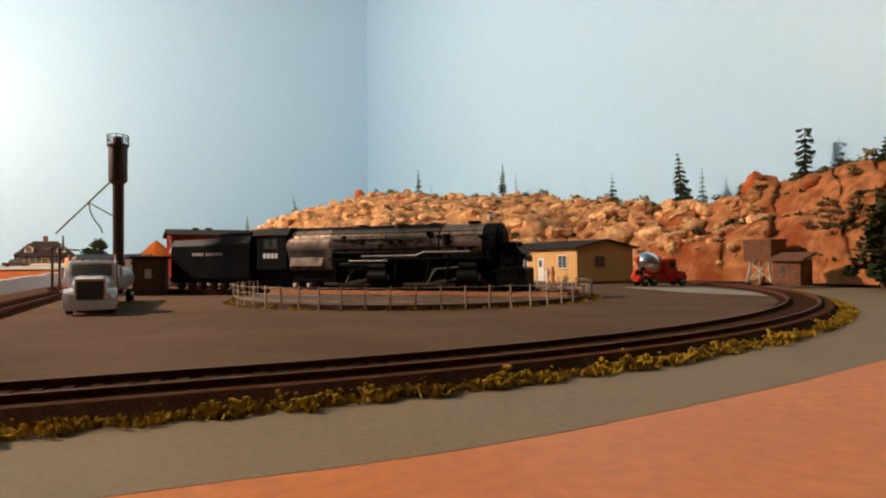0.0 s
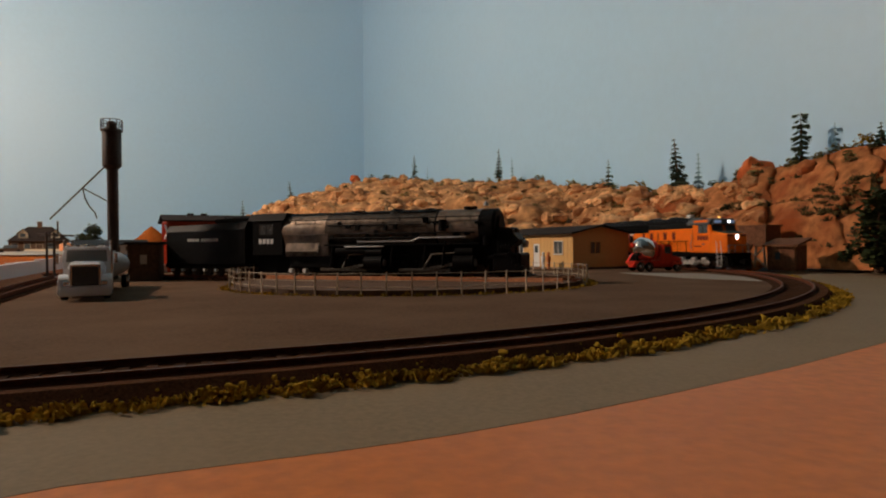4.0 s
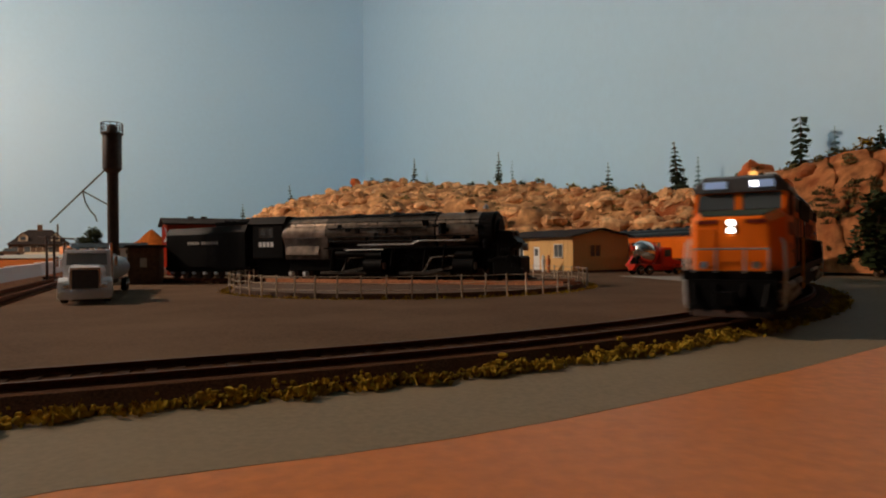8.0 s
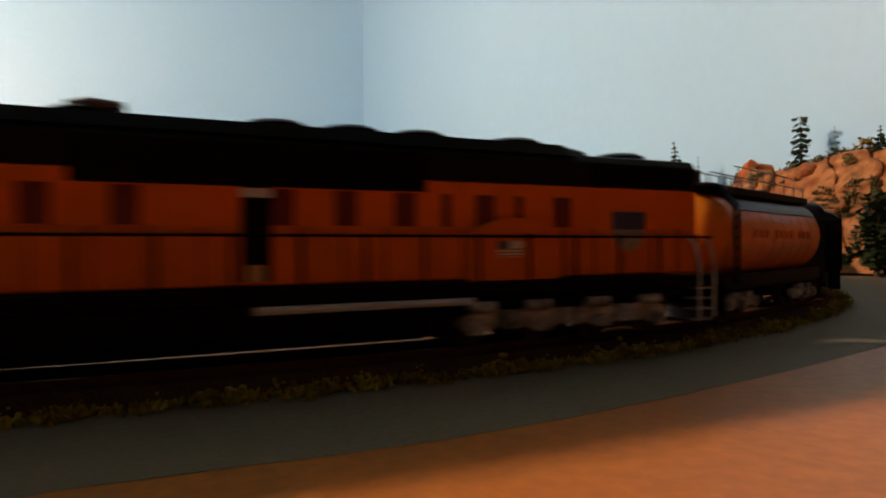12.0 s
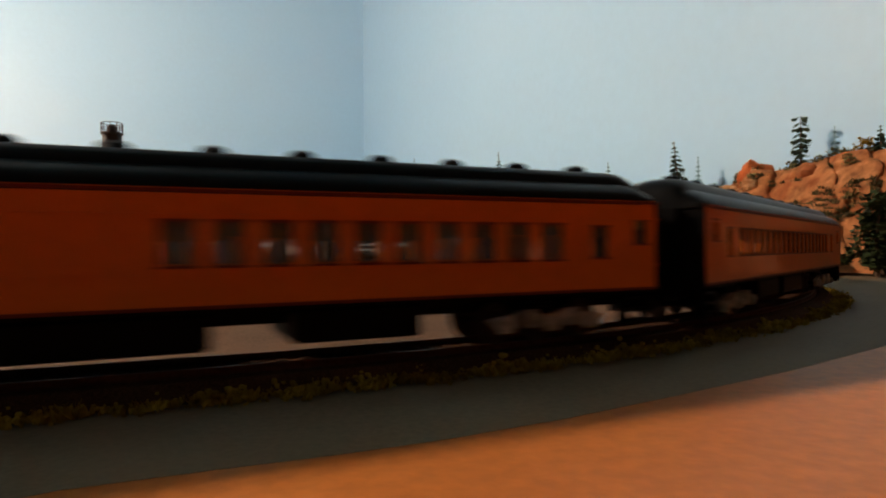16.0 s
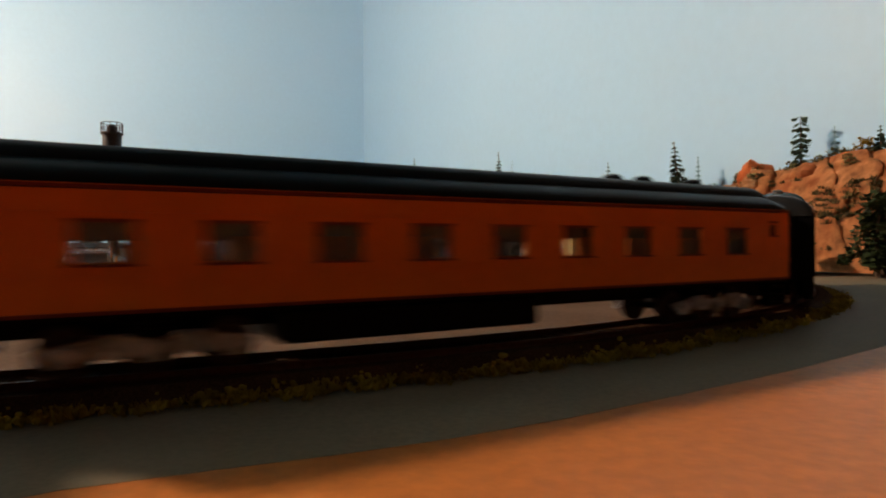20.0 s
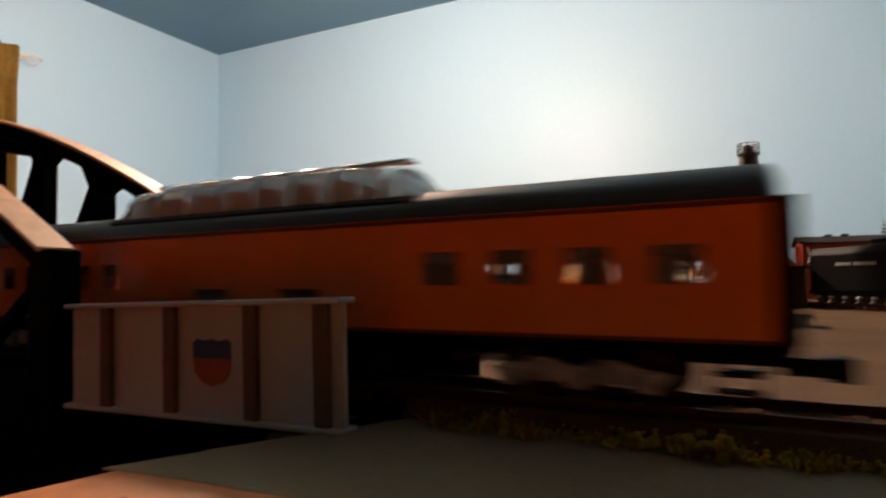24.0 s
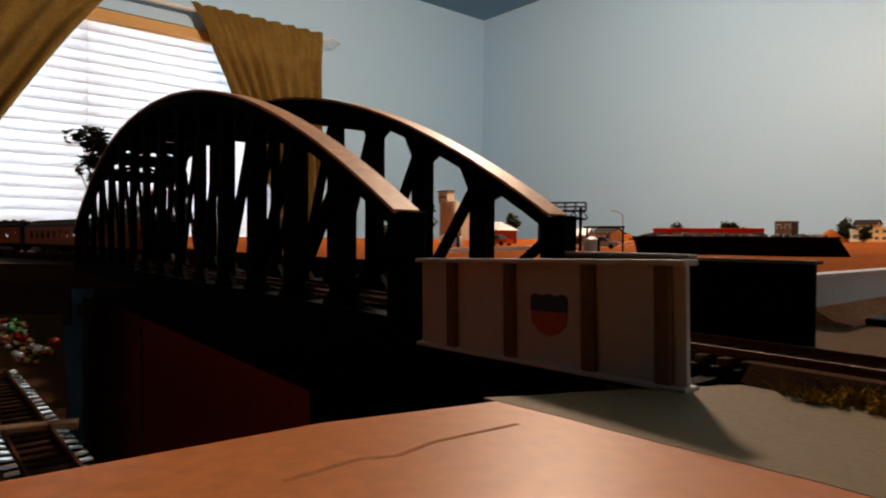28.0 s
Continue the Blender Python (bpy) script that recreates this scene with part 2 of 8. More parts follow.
M_CURTAIN = shader("olive_gold_curtain", (0.27, 0.160, 0.036), 0.85, var=0.3, scale=160, scale2=12, second=(0.17, 0.095, 0.02), bump=0.25, through_light=0.28)
M_BLIND = shader("white_blind_slat", (0.80, 0.82, 0.84), 0.6, var=0.02, scale=60, through_light=0.4)
M_DAY = shader("bright_daylight", (0.86, 0.95, 1.0), 0.9, var=0, glow=6.5)
M_GRAVEL = shader("grey_gravel", (0.30, 0.25, 0.21), 0.95, var=0.45, scale=900, scale2=60, bump=0.8)
M_COAL = shader("coal", (0.014, 0.013, 0.013), 0.6, var=0.4, scale=900, bump=0.6)
M_CREAM = shader("cream_render", (0.60, 0.50, 0.36), 0.75, var=0.08, scale=250, bump=0.05)
M_CONC = shader("pale_concrete", (0.47, 0.43, 0.37), 0.8, var=0.1, scale=300, scale2=30, second=(0.38, 0.33, 0.27), bump=0.1)
M_APRON = shader("apron_grey", (0.26, 0.235, 0.20), 0.85, var=0.15, scale=300, scale2=30, bump=0.1)
M_COLUMN = shader("dark_tower_brown", (0.055, 0.036, 0.027), 0.5, var=0.2, scale=300, bump=0.05)


# ---- building helpers (lengths in millimetres) ----
class Mesh:
    """Gathers primitives, in millimetres, into one bmesh."""

    def __init__(self):
        self.bm = bmesh.new()

    def box(self, x0, x1, y0, y1, z0, z1, turn=None):
        ps = [(x, y, z) for x in (x0, x1) for y in (y0, y1) for z in (z0, z1)]
        if turn is not None:
            ps = [turn @ Vector(p) for p in ps]
        v = [self.bm.verts.new(p) for p in ps]
        for f in ((0, 1, 3, 2), (4, 6, 7, 5), (0, 4, 5, 1), (2, 3, 7, 6), (0, 2, 6, 4), (1, 5, 7, 3)):
            self.bm.faces.new([v[i] for i in f])
        return self

    def loft(self, rings, closed=True, caps=True):
        """Skin between rings of points."""
        vs = [[self.bm.verts.new(p) for p in r] for r in rings]
        n = len(rings[0])
        for a, b in zip(vs, vs[1:]):
            for i in range(n if closed else n - 1):
                j = (i + 1) % n
                self.bm.faces.new((a[i], a[j], b[j], b[i]))
        if caps and closed:
            self.bm.faces.new(vs[0][::-1])
            self.bm.faces.new(vs[-1])
        return self

    def cyl(self, p0, p1, r0, r1=None, n=12, caps=True):
        r1 = r0 if r1 is None else r1
        p0, p1 = Vector(p0), Vector(p1)
        q = (p1 - p0).to_track_quat('Z', 'Y').to_matrix()
        rings = []
        for p, r in ((p0, r0), (p1, r1)):
            rings.append([p + q @ Vector((r * math.cos(2 * math.pi * k / n), r * math.sin(2 * math.pi * k / n), 0)) for k in range(n)])
        return self.loft(rings, True, caps)

    def rev(self, prof, n=20, at=(0, 0, 0)):
        """A turned body about z from (radius, height) pairs."""
        rings = [[(at[0] + r * math.cos(2 * math.pi * k / n), at[1] + r * math.sin(2 * math.pi * k / n), at[2] + z) for k in range(n)] for r, z in prof]
        return self.loft(rings)

    def along_x(self, prof, xs, scales=None):
        """A profile of (y, z) pairs swept along x; scales shrink it about its first height."""
        rings = []
        for i, x in enumerate(xs):
            s = scales[i] if scales else (1, 1)
            rings.append([(x, y * s[0], z * s[1]) for y, z in prof])
        return self.loft(rings)

    def plate(self, poly, z0, z1):
        """A flat outline of (x, y) pairs with thickness."""
        return self.loft([[(x, y, z0) for x, y in poly], [(x, y, z1) for x, y in poly]])

    def bevel(self, width, seg=1):
        bmesh.ops.bevel(self.bm, geom=list(self.bm.edges), offset=width, segments=seg, affect='EDGES', clamp_overlap=True)
        return self

    def ball(self, c, r, n=8, m=6):
        rings = [[(c[0] + r[0] * math.sin(math.pi * j / m) * math.cos(2 * math.pi * k / n), c[1] + r[1] * math.sin(math.pi * j / m) * math.sin(2 * math.pi * k / n),
                   c[2] - r[2] * math.cos(math.pi * j / m)) for k in range(n)] for j in range(1, m)]
        return self.loft(rings)


def data_of(name, mesh, material, smooth=False, unit=0.001):
    me = bpy.data.meshes.new(name)
    bmesh.ops.recalc_face_normals(mesh.bm, faces=list(mesh.bm.faces))
    mesh.bm.to_mesh(me)
    mesh.bm.free()
    me.transform(Matrix.Scale(unit, 4))
    me.materials.append(material)
    if smooth:
        me.shade_smooth()
        me.set_sharp_from_angle(angle=radians(38))
    return me


def part(name, mesh, material, parent=None, label="", smooth=False, m=None):
    data = mesh if isinstance(mesh, bpy.types.Mesh) else data_of(name, mesh, material, smooth)
    ob = new(name, data)
    ob.parent = parent
    if m is not None:
        ob.matrix_basis = m
    if label:
        tagged(ob, label)
    return ob


def thing(name, label, category, m=None, group="", kind=""):
    ob = new(name)
    ob.empty_display_size = 0.01
    tagged(ob, label, category, group, kind)
    if m is not None:
        ob.matrix_basis = m
    return ob


def solid(name, mesh, material, label, category, m=None, group="", kind="", smooth=False):
    ob = part(name, mesh, material, None, "", smooth, m)
    return tagged(ob, label, category, group, kind)


def smooth_step(a, b, x):
    t = max(0.0, min(1.0, (x - a) / (b - a)))
    return t * t * (3 - 2 * t)


# ---- the track line ----
CEN, RAD, A0 = Vector((-0.270, 0.684)), 0.570, radians(23.0)
DIR = Vector((-math.cos(A0), -math.sin(A0)))
T0 = CEN + RAD * Vector((math.sin(A0), -math.cos(A0)))
S_BEND, R_BEND = 0.95, 1.0
P_BEND = T0 + S_BEND * DIR
C_BEND = P_BEND + R_BEND * Vector((-DIR.y, DIR.x))


def track(s):
    """Place and heading on the line, s metres on from where the curve turns straight."""
    if s <= 0:
        a = A0 - s / RAD
        p = CEN + RAD * Vector((math.sin(a), -math.cos(a)))
        drop = 0.10 * smooth_step(-1.02, -1.62, s) if s < -1.02 else 0.0
        return Vector((p.x, p.y, 0.0025 - drop)), math.pi + a
    if s <= S_BEND:
        p = T0 + s * DIR
        return Vector((p.x, p.y, 0.0025)), math.pi + A0
    a = (s - S_BEND) / R_BEND
    h = math.pi + A0 + a
    p = C_BEND + R_BEND * Vector((math.sin(h), -math.cos(h)))
    return Vector((p.x, p.y, 0.0025)), h


def side(s, off, z=None):
    """A point off metres to the left of travel (the side of the open board)."""
    p, h = track(s)
    return Vector((p.x - math.sin(h) * off, p.y + math.cos(h) * off, p.z if z is None else z))

# ---- the room ----
ROOM = Matrix.Translation(CORNER_B) @ Matrix.Rotation(AL, 4, 'Z')
LONG, DEEP = (CORNER_A - CORNER_B).length * 1000, 4300.0
WIN = (-2950.0, -1330.0, -45.0, 930.0)     # the opening along the short wall, and its heights
zc, zf = CEILING * 1000, FLOOR * 1000
solid("wall_north", Mesh().box(-120, LONG + 120, 0, 120, zf, zc), M_WALL, "smooth wall painted pale sky blue", "wall", ROOM, kind="structure")
solid("wall_east", Mesh().box(LONG, LONG + 120, -2400, -0.5, zf, zc), M_WALL, "smooth wall painted pale sky blue", "wall", ROOM, kind="structure")
# rest of the east wall, unseen; added dark so less light bounces
solid("wall_aisle", Mesh().box(LONG, LONG + 120, -DEEP, -2401, zf, zc), M_UNSEEN, "unseen part of the east wall, kept dark to cut bounced light", "wall", ROOM, kind="structure")
# unseen closing wall, dark to lower the fill on the train
solid("wall_south", Mesh().box(-120, LONG + 120, -DEEP - 120, -DEEP, zf, zc), M_UNSEEN, "unseen wall behind the layout, kept dark to cut bounced light", "wall", ROOM, kind="structure")
w = Mesh()
w.box(-120, 0, WIN[1], -0.5, zf, zc).box(-120, 0, -DEEP, WIN[0], zf, zc).box(-120, 0, WIN[0], WIN[1], zf, WIN[2]).box(-120, 0, WIN[0], WIN[1], WIN[3], zc)
solid("wall_west", w, M_WALL, "pale blue wall with a window opening", "wall", ROOM, kind="structure")
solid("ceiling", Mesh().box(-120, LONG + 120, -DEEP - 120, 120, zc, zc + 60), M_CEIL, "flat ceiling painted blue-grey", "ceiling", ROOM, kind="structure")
# floor out of view, coloured dark to keep bounced light low
solid("floor", Mesh().box(-120, LONG + 120, -DEEP - 120, 120, zf - 60, zf), M_FLOOR, "unseen floor, dark brown to cut bounced light", "floor", ROOM, kind="structure")


def window():
    win = thing("window_1", "white-framed window with closed white blinds and glaring daylight", "window", ROOM, kind="structure")
    y0, y1, z0, z1 = WIN
    f = Mesh().box(-110, -60, y0, y0 + 40, z0, z1).box(-110, -60, y1 - 40, y1, z0, z1).box(-110, -60, y0, y1, z1 - 40, z1).box(-110, -60, y0, y1, z0, z0 + 40)
    f.box(-100, -70, (y0 + y1) / 2 - 20, (y0 + y1) / 2 + 20, z0, z1)
    part("window_frame", f, M_WHITE, win)
    part("window_sill", Mesh().box(-60, 30, y0 - 30, y1 + 30, z0 - 25, z0), M_WHITE, win)
    part("head_rail", Mesh().box(-52, 6, y0 + 10, y1 - 10, z1 - 52, z1 - 4).bevel(3), M_TAN, win, "tan head rail of the blind")
    slat = Mesh()
    turn = Matrix.Rotation(radians(76), 4, 'Y')
    slat.box(-26, 26, y0 + 14, y1 - 14, -1.3, 1.3, turn)
    data = data_of("slat", slat, M_BLIND)
    n = 22
    for k in range(n):
        part("slat", data, None, win, m=Matrix.Translation((-0.024, 0, (z0 + 30 + (z1 - z0 - 100) * k / (n - 1)) / 1000)))
    for y in (y0 + 250, (y0 + y1) / 2, y1 - 250):
        part("ladder_cord", Mesh().cyl((3, y, z0 + 10), (3, y, z1 - 50), 1.2, n=6), M_WHITE, win)
    solid("backdrop", Mesh().box(-520, -500, y0 - 900, y1 + 900, -600, 1900), M_DAY, "overexposed daylight outside the window", "backdrop", ROOM, kind="structure")


window()


def curtain(x_top0, x_top1, x_low0, x_low1, z0, z1, label):
    """A gathered curtain; its hem is swept aside."""
    m = Mesh()
    rows, cols = 16, 110
    grid = []
    for j in range(rows + 1):
        v = j / rows
        e = v ** 0.85
        a, b = x_top0 + (x_low0 - x_top0) * e, x_top1 + (x_low1 - x_top1) * e
        line = []
        for i in range(cols + 1):
            u = i / cols
            amp = (15 + 34 * v) * (0.7 + 0.6 * noise.noise(Vector((u * 9, 0, 3))))
            dep = 62 + amp * math.sin(u * 2 * math.pi * 8.5 + 0.8 * math.sin(u * 7 + 3 * v))
            if v < 0.13:         # pocket that hides the rod
                dep = 79 + 5 * math.sin(u * 2 * math.pi * 17) - (8 if 0.07 < v else 0)
            line.append((dep, a + (b - a) * u, z1 + (z0 - z1) * v + (4 * math.sin(u * 53) if j == 0 else 0)))
        grid.append(line)
    m.loft(grid, closed=False, caps=False)
    ob = solid("curtain", m, M_CURTAIN, label, "curtain", ROOM, group="curtains at the window", smooth=True)
    mod = ob.modifiers.new("thickness", 'SOLIDIFY')
    mod.thickness = 0.0018
    return ob


curtain(-1150, -1770, -1150, -1330, 60, 1010, "olive gold gathered curtain hanging from a white rod")
curtain(-2030, -3080, -2640, -3080, 60, 1010, "olive gold curtain swept aside from the bright blind")
rod = thing("curtain_rod", "white metal curtain rod with curled wire finials", "curtain rod", ROOM)
part("rod", Mesh().cyl((62, -1120, 985), (62, -3110, 985), 9, n=12), M_WHITE, rod, smooth=True)
for y, sgn in ((-1120, 1), (-3110, -1)):
    f = Mesh()
    for a in (0, 1, 2):
        q = a * 2.1
        pts = [Vector((62 + 26 * math.sin(t * math.pi / 8) * math.cos(q), y + sgn * (4 + 9 * t), 985 + 26 * math.sin(t * math.pi / 8) * math.sin(q))) for t in range(9)]
        for p, r in zip(pts, pts[1:]):
            f.cyl(p, r, 3.2, n=6)
    part("finial", f, M_WHITE, rod)
for y in (-1140, -3090):
    part("bracket", Mesh().box(0, 66, y - 6, y + 6, 960, 975), M_WHITE, rod)


def ceiling_fan():
    fan = thing("ceiling_fan", "ceiling fan with wooden blades and a lit glass bowl", "ceiling fan", Matrix.Translation((FAN.x, FAN.y, FAN.z)))
    part("canopy", Mesh().rev([(20, 210), (62, 220), (66, 276), (50, 276)], 20), M_WHITE, fan, smooth=True)
    part("light_kit", Mesh().rev([(30, -78), (44, -70), (40, -20), (34, -8)], 20), M_WHITE, fan, smooth=True)
    part("downrod", Mesh().cyl((0, 0, 80), (0, 0, 220), 11), M_WHITE, fan)
    part("motor", Mesh().rev([(40, -10), (104, 5), (118, 40), (100, 80), (30, 95)], 24), M_WHITE, fan, smooth=True)
    blade = data_of("blade", Mesh().loft([[(130, -42, 22), (130, 42, 30), (130, 42, 36), (130, -42, 28)], [(590, -66, 20), (590, 66, 32), (590, 66, 38), (590, -66, 26)],
                                          [(620, -40, 22), (620, 40, 30), (620, 40, 36), (620, -40, 28)]]), M_WOOD)
    iron = data_of("blade_iron", Mesh().box(90, 190, -14, 14, 36, 42), M_WHITE)
    for k in range(5):
        m = Matrix.Rotation(radians(170 + 72 * k), 4, 'Z')
        part("blade", blade, None, fan, m=m)
        part("blade_iron", iron, None, fan, m=m)
    ob = part("light_bowl", Mesh().rev([(20, -190), (60, -178), (92, -140), (98, -95), (70, -78), (40, -76)], 24), M_BULB, fan, "glowing glass bowl", smooth=True)
    ob.visible_shadow = False


ceiling_fan()

# ---- benchwork and ground ----
def arc(s0, s1, off, n):
    return [tuple(side(s0 + (s1 - s0) * k / n, off).xy * 1000) for k in range(n + 1)]


EAST = [(-150, 112), (-154, 50), (-144, -3), (-127, -47), (-112, -300), (-60, -480)]     # edge of the board towards the aisle
board = [*EAST, (560, -480), (1130, -330), (700, 590), (600, 800), (390, 560), *arc(-0.45, 0.12, 0.030, 26)]
ob = solid("ground_board", Mesh().plate(board, -22, -3.4), M_BOARD, "bare orange-brown board in front of the track", "board", kind="structure")
path = [*arc(-0.72, 0.118, 0.012, 40), (-151, 100), (-154, 31), (-136, 41), (-126, 46), (-113, 53), (-99, 61), (-78, 70), (-53, 87), (-33, 95), (-17, 101), (1, 109), (23, 121), (51, 139), (91, 166), (144, 206), (260, 285), (440, 410), (600, 600), (560, 800)]
solid("pavement", Mesh().plate(path, -3.7, -3.33), M_PATH, "grey painted strip beside the track", "path", kind="structure")
# a worn crack in the board
ck = [(-118, -10), (-124, 1), (-124, 7), (-129, 14), (-135, 31)]
cm = Mesh()
for (xa, ya), (xb, yb) in zip(ck, ck[1:]):
    cm.cyl((xa, ya, -4.24), (xb, yb, -4.24), 1.02, n=6)
solid("board_crack", cm, M_CRACK, "dark worn crack along the board", "crack", kind="structure")
# asphalt inside the curve, as far as the hill and the retaining wall
DWALL = Vector((math.cos(radians(114.0)), math.sin(radians(114.0))))
WALL0 = Vector((-0.222, 0.185))
north_edge = [tuple((T0 + s * DIR + Vector((0.3907, -0.9205)) * -0.045) * 1000) for s in (0.14, 0.20)]
yard = [*arc(-1.05, 0.12, -0.010, 60), *north_edge, tuple((WALL0 + 0.01 * DWALL) * 1000), tuple((WALL0 + 1.55 * DWALL) * 1000), (-620, 1350), (-400, 1060), (-100, 985), (140, 1000)]
solid("ground", Mesh().plate(yard, -14, -0.4), M_ASPH, "dark brown-grey model asphalt yard", "ground", kind="structure")
# pale triangle of concrete beside the far curve
solid("concrete_apron", Mesh().plate([(262, 640), (268, 560), (252, 500), (215, 560), (190, 680)], -0.4, 0.2), M_APRON, "pale grey concrete apron inside the curve", "apron", kind="structure")


def plateau_height(x, y):
    d = math.hypot(x, y)
    return 0.0145 + 0.014 * smooth_step(0.5, 1.9, d)


town = Mesh()
u0 = WALL0 - 0.02 * DWALL
ex = Vector((-DWALL.y, DWALL.x))
rows = []
for j in range(25):
    base = WALL0 + DWALL * (-0.02 + 2.62 * j / 24) + ex * 0.004
    line = []
    for i in range(31):
        lim = 2.9
        p = base + ex * (lim * i / 30)
        # keep clear of the aisle
        z = plateau_height(p.x, p.y) + 0.0016 * noise.noise(Vector((p.x * 14, p.y * 14, 0)))
        line.append((p.x * 1000, p.y * 1000, z * 1000))
    rows.append(line)
town.loft(rows, closed=False, caps=False)
solid("town_ground", town, M_DIRT, "raised orange dirt ground of the model town", "ground", kind="structure", smooth=True)

st_ = Mesh()
rows = []
for j in range(13):
    base = WALL0 + DWALL * (0.92 + 0.95 * j / 12)
    rows.append([((base + ex * o).x * 1000, (base + ex * o).y * 1000, 1000 * plateau_height(*(base + ex * o)) + 2.6) for o in (0.012, 0.05, 0.10, 0.16)])
solid("street", st_.loft(rows, closed=False, caps=False), M_APRON, "grey-brown street along the retaining wall", "street", kind="structure", smooth=True)

# white retaining wall beside the siding
rw = thing("retaining_wall", "long white retaining wall with a pale coping", "wall", kind="structure")
for k in range(13):
    a, b = WALL0 + DWALL * (0.15 * k - 0.01), WALL0 + DWALL * (0.15 * (k + 1) - 0.0108)
    h = 1000 * (0.5 * plateau_height(a.x, a.y) + 0.5 * plateau_height(b.x, b.y)) + 1.2
    q = Mesh()
    q.loft([[(p.x * 1000 + ex.x * o, p.y * 1000 + ex.y * o, z) for o, z in ((-2.5, -1), (4, -1), (4, h), (-0.5, h))] for p in (a, b)])
    part("panel", q, M_WHITE, rw)
    q = Mesh()
    q.loft([[(p.x * 1000 + ex.x * o, p.y * 1000 + ex.y * o, z) for o, z in ((-2.0, h), (5, h), (5, h + 1.4), (-2.0, h + 1.4))] for p in (a, b)])
    part("coping", q, M_WHITE, rw)

# sheets whose black stands for the shade under the bridge, and its panelled front
NB = [Vector((-0.160, 0.158)), Vector((-1.370, -0.336))]
nf = (NB[1] - NB[0]).normalized()


def front(name, u0, u1, z0, z1, deep, mat, label, category, out=0.0):
    """A board along the bench front, u metres from its near end; deep runs to the back."""
    m = Mesh()
    m.loft([[((NB[0].x + nf.x * u) * 1000 - o * nf.y, (NB[0].y + nf.y * u) * 1000 + o * nf.x, z) for o, z in ((out, z0), (out - deep, z0), (out - deep, z1), (out, z1))] for u in (u0, u1)])
    return solid(name, m, mat, label, category, kind="structure")


front("shade_band_sheet", 0.02, 1.30, -84, -5, 16, M_BLACK, "black sheet added for the shade band under the bridge", "fascia")
front("dark_void_sheet", 0.02, 0.372, -700, -84.2, 16, M_BLACK, "black sheet added for the dark void below the layout", "fascia")
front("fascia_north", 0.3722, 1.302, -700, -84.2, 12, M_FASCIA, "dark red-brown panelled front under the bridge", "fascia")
front("panel_batten", 0.900, 0.912, -700, -100, 3, M_WOOD, "thin wooden batten on the panelled front", "batten", 3.0)
front("fascia_post", 1.235, 1.290, -1000, -86, 22, M_WOOD, "pale wooden corner post of the benchwork", "post", 20.0)
front("post_cap", 1.15, 1.30, -118, -98, 8, M_WOOD, "short pale wooden rail on the corner post", "rail", 28.0)
edge = Mesh()
edge.loft([[(x, y, z) for z in (-120, -22)] + [(x + 8, y, z) for z in (-22, -120)] for x, y in EAST])
solid("fascia_east", edge, M_FASCIA, "dark fascia at the edge of the board", "fascia", kind="structure")
west = [(-930, -170), (-965, -262), (-994, -336), (-1050, -600), (-1080, -1700), (-1750, -2600), (-2700, -600), (-3560, 1130), (-3400, 1250), (-1500, 420)]
solid("window_bench", Mesh().plate(west, -40, -8), M_BROWN, "dark layout bench under the window", "bench", kind="structure")
bf = Mesh()
bf.loft([[(x, y, -90), (x, y, -10), (x - 10, y, -10), (x - 10, y, -90)] for x, y in ((-972, -268), (-1000, -340), (-1052, -602), (-1082, -1700))])
solid("bench_fascia", bf, M_BROWN, "dark brown front of the window bench", "fascia", kind="structure")
# added black sheet; hides the wall in the dark gap below the bench
gap_sheet = Mesh()
gap_sheet.loft([[(x, y, -720), (x, y, -92), (x - 8, y, -92), (x - 8, y, -720)] for x, y in ((-1040, -300), (-1062, -360), (-1092, -604), (-1122, -1700))])
solid("bench_gap_sheet", gap_sheet, M_BLACK, "black sheet added to fill the dark gap below the window bench", "fascia", kind="structure")
low = [(-262, -78), (-476, -134), (-884, -252), (-912, -560), (-870, -1000), (-262, -1000)]
solid("lower_shelf", Mesh().plate(low, -90, -65), M_BALLAST, "lower shelf of brown ballast", "shelf", kind="structure")

# ---- main line: ballast, ties, rails ----
S0, S1 = -1.03, 2.6


def sweep(prof, s0, s1, n):
    """A strip along the line from (offset, height) pairs, in millimetres."""
    m = Mesh()
    rings = []
    for k in range(n + 1):
        s = s0 + (s1 - s0) * k / n
        rings.append([tuple(Vector(side(s, o / 1000)) * 1000 + Vector((0, 0, z - 2.5))) for o, z in prof])
    return m.loft(rings)


line = thing("main_line", "single model railway track with brown rails and dark ties", "railway track", kind="structure")
part("ballast", sweep([(-14, -2.4), (-13, 0.42), (10.2, 0.42), (12.2, 0.95), (16.2, 0.95), (21, -2.9)], S0, 0.122, 150), M_BALLAST, line)
part("ballast", sweep([(-14, -7), (-13, 0.2), (13, 0.2), (14, -7)], 0.92, S1, 60), M_BALLAST, line)
for o in (-8.9, 8.9):
    part("rail", sweep([(o - 1.2, 0.7), (o - 0.35, 1.1), (o - 0.35, 1.9), (o - 0.65, 2.0), (o - 0.65, 2.45), (o + 0.65, 2.45), (o + 0.65, 2.0), (o + 0.35, 1.9), (o + 0.35, 1.1), (o + 1.2, 0.7)], S0, S1, 300), M_RAIL, line)
    part("railhead", sweep([(o - 0.6, 2.44), (o + 0.6, 2.44), (o + 0.6, 2.52), (o - 0.6, 2.52)], S0, S1, 300), M_RAILTOP, line, "polished running surface")
tie = data_of("tie", Mesh().box(-1.45, 1.45, -15, 15, -1.0, 0.75).bevel(0.2), M_TIE)
far = Mesh()
s, count = S0, 0
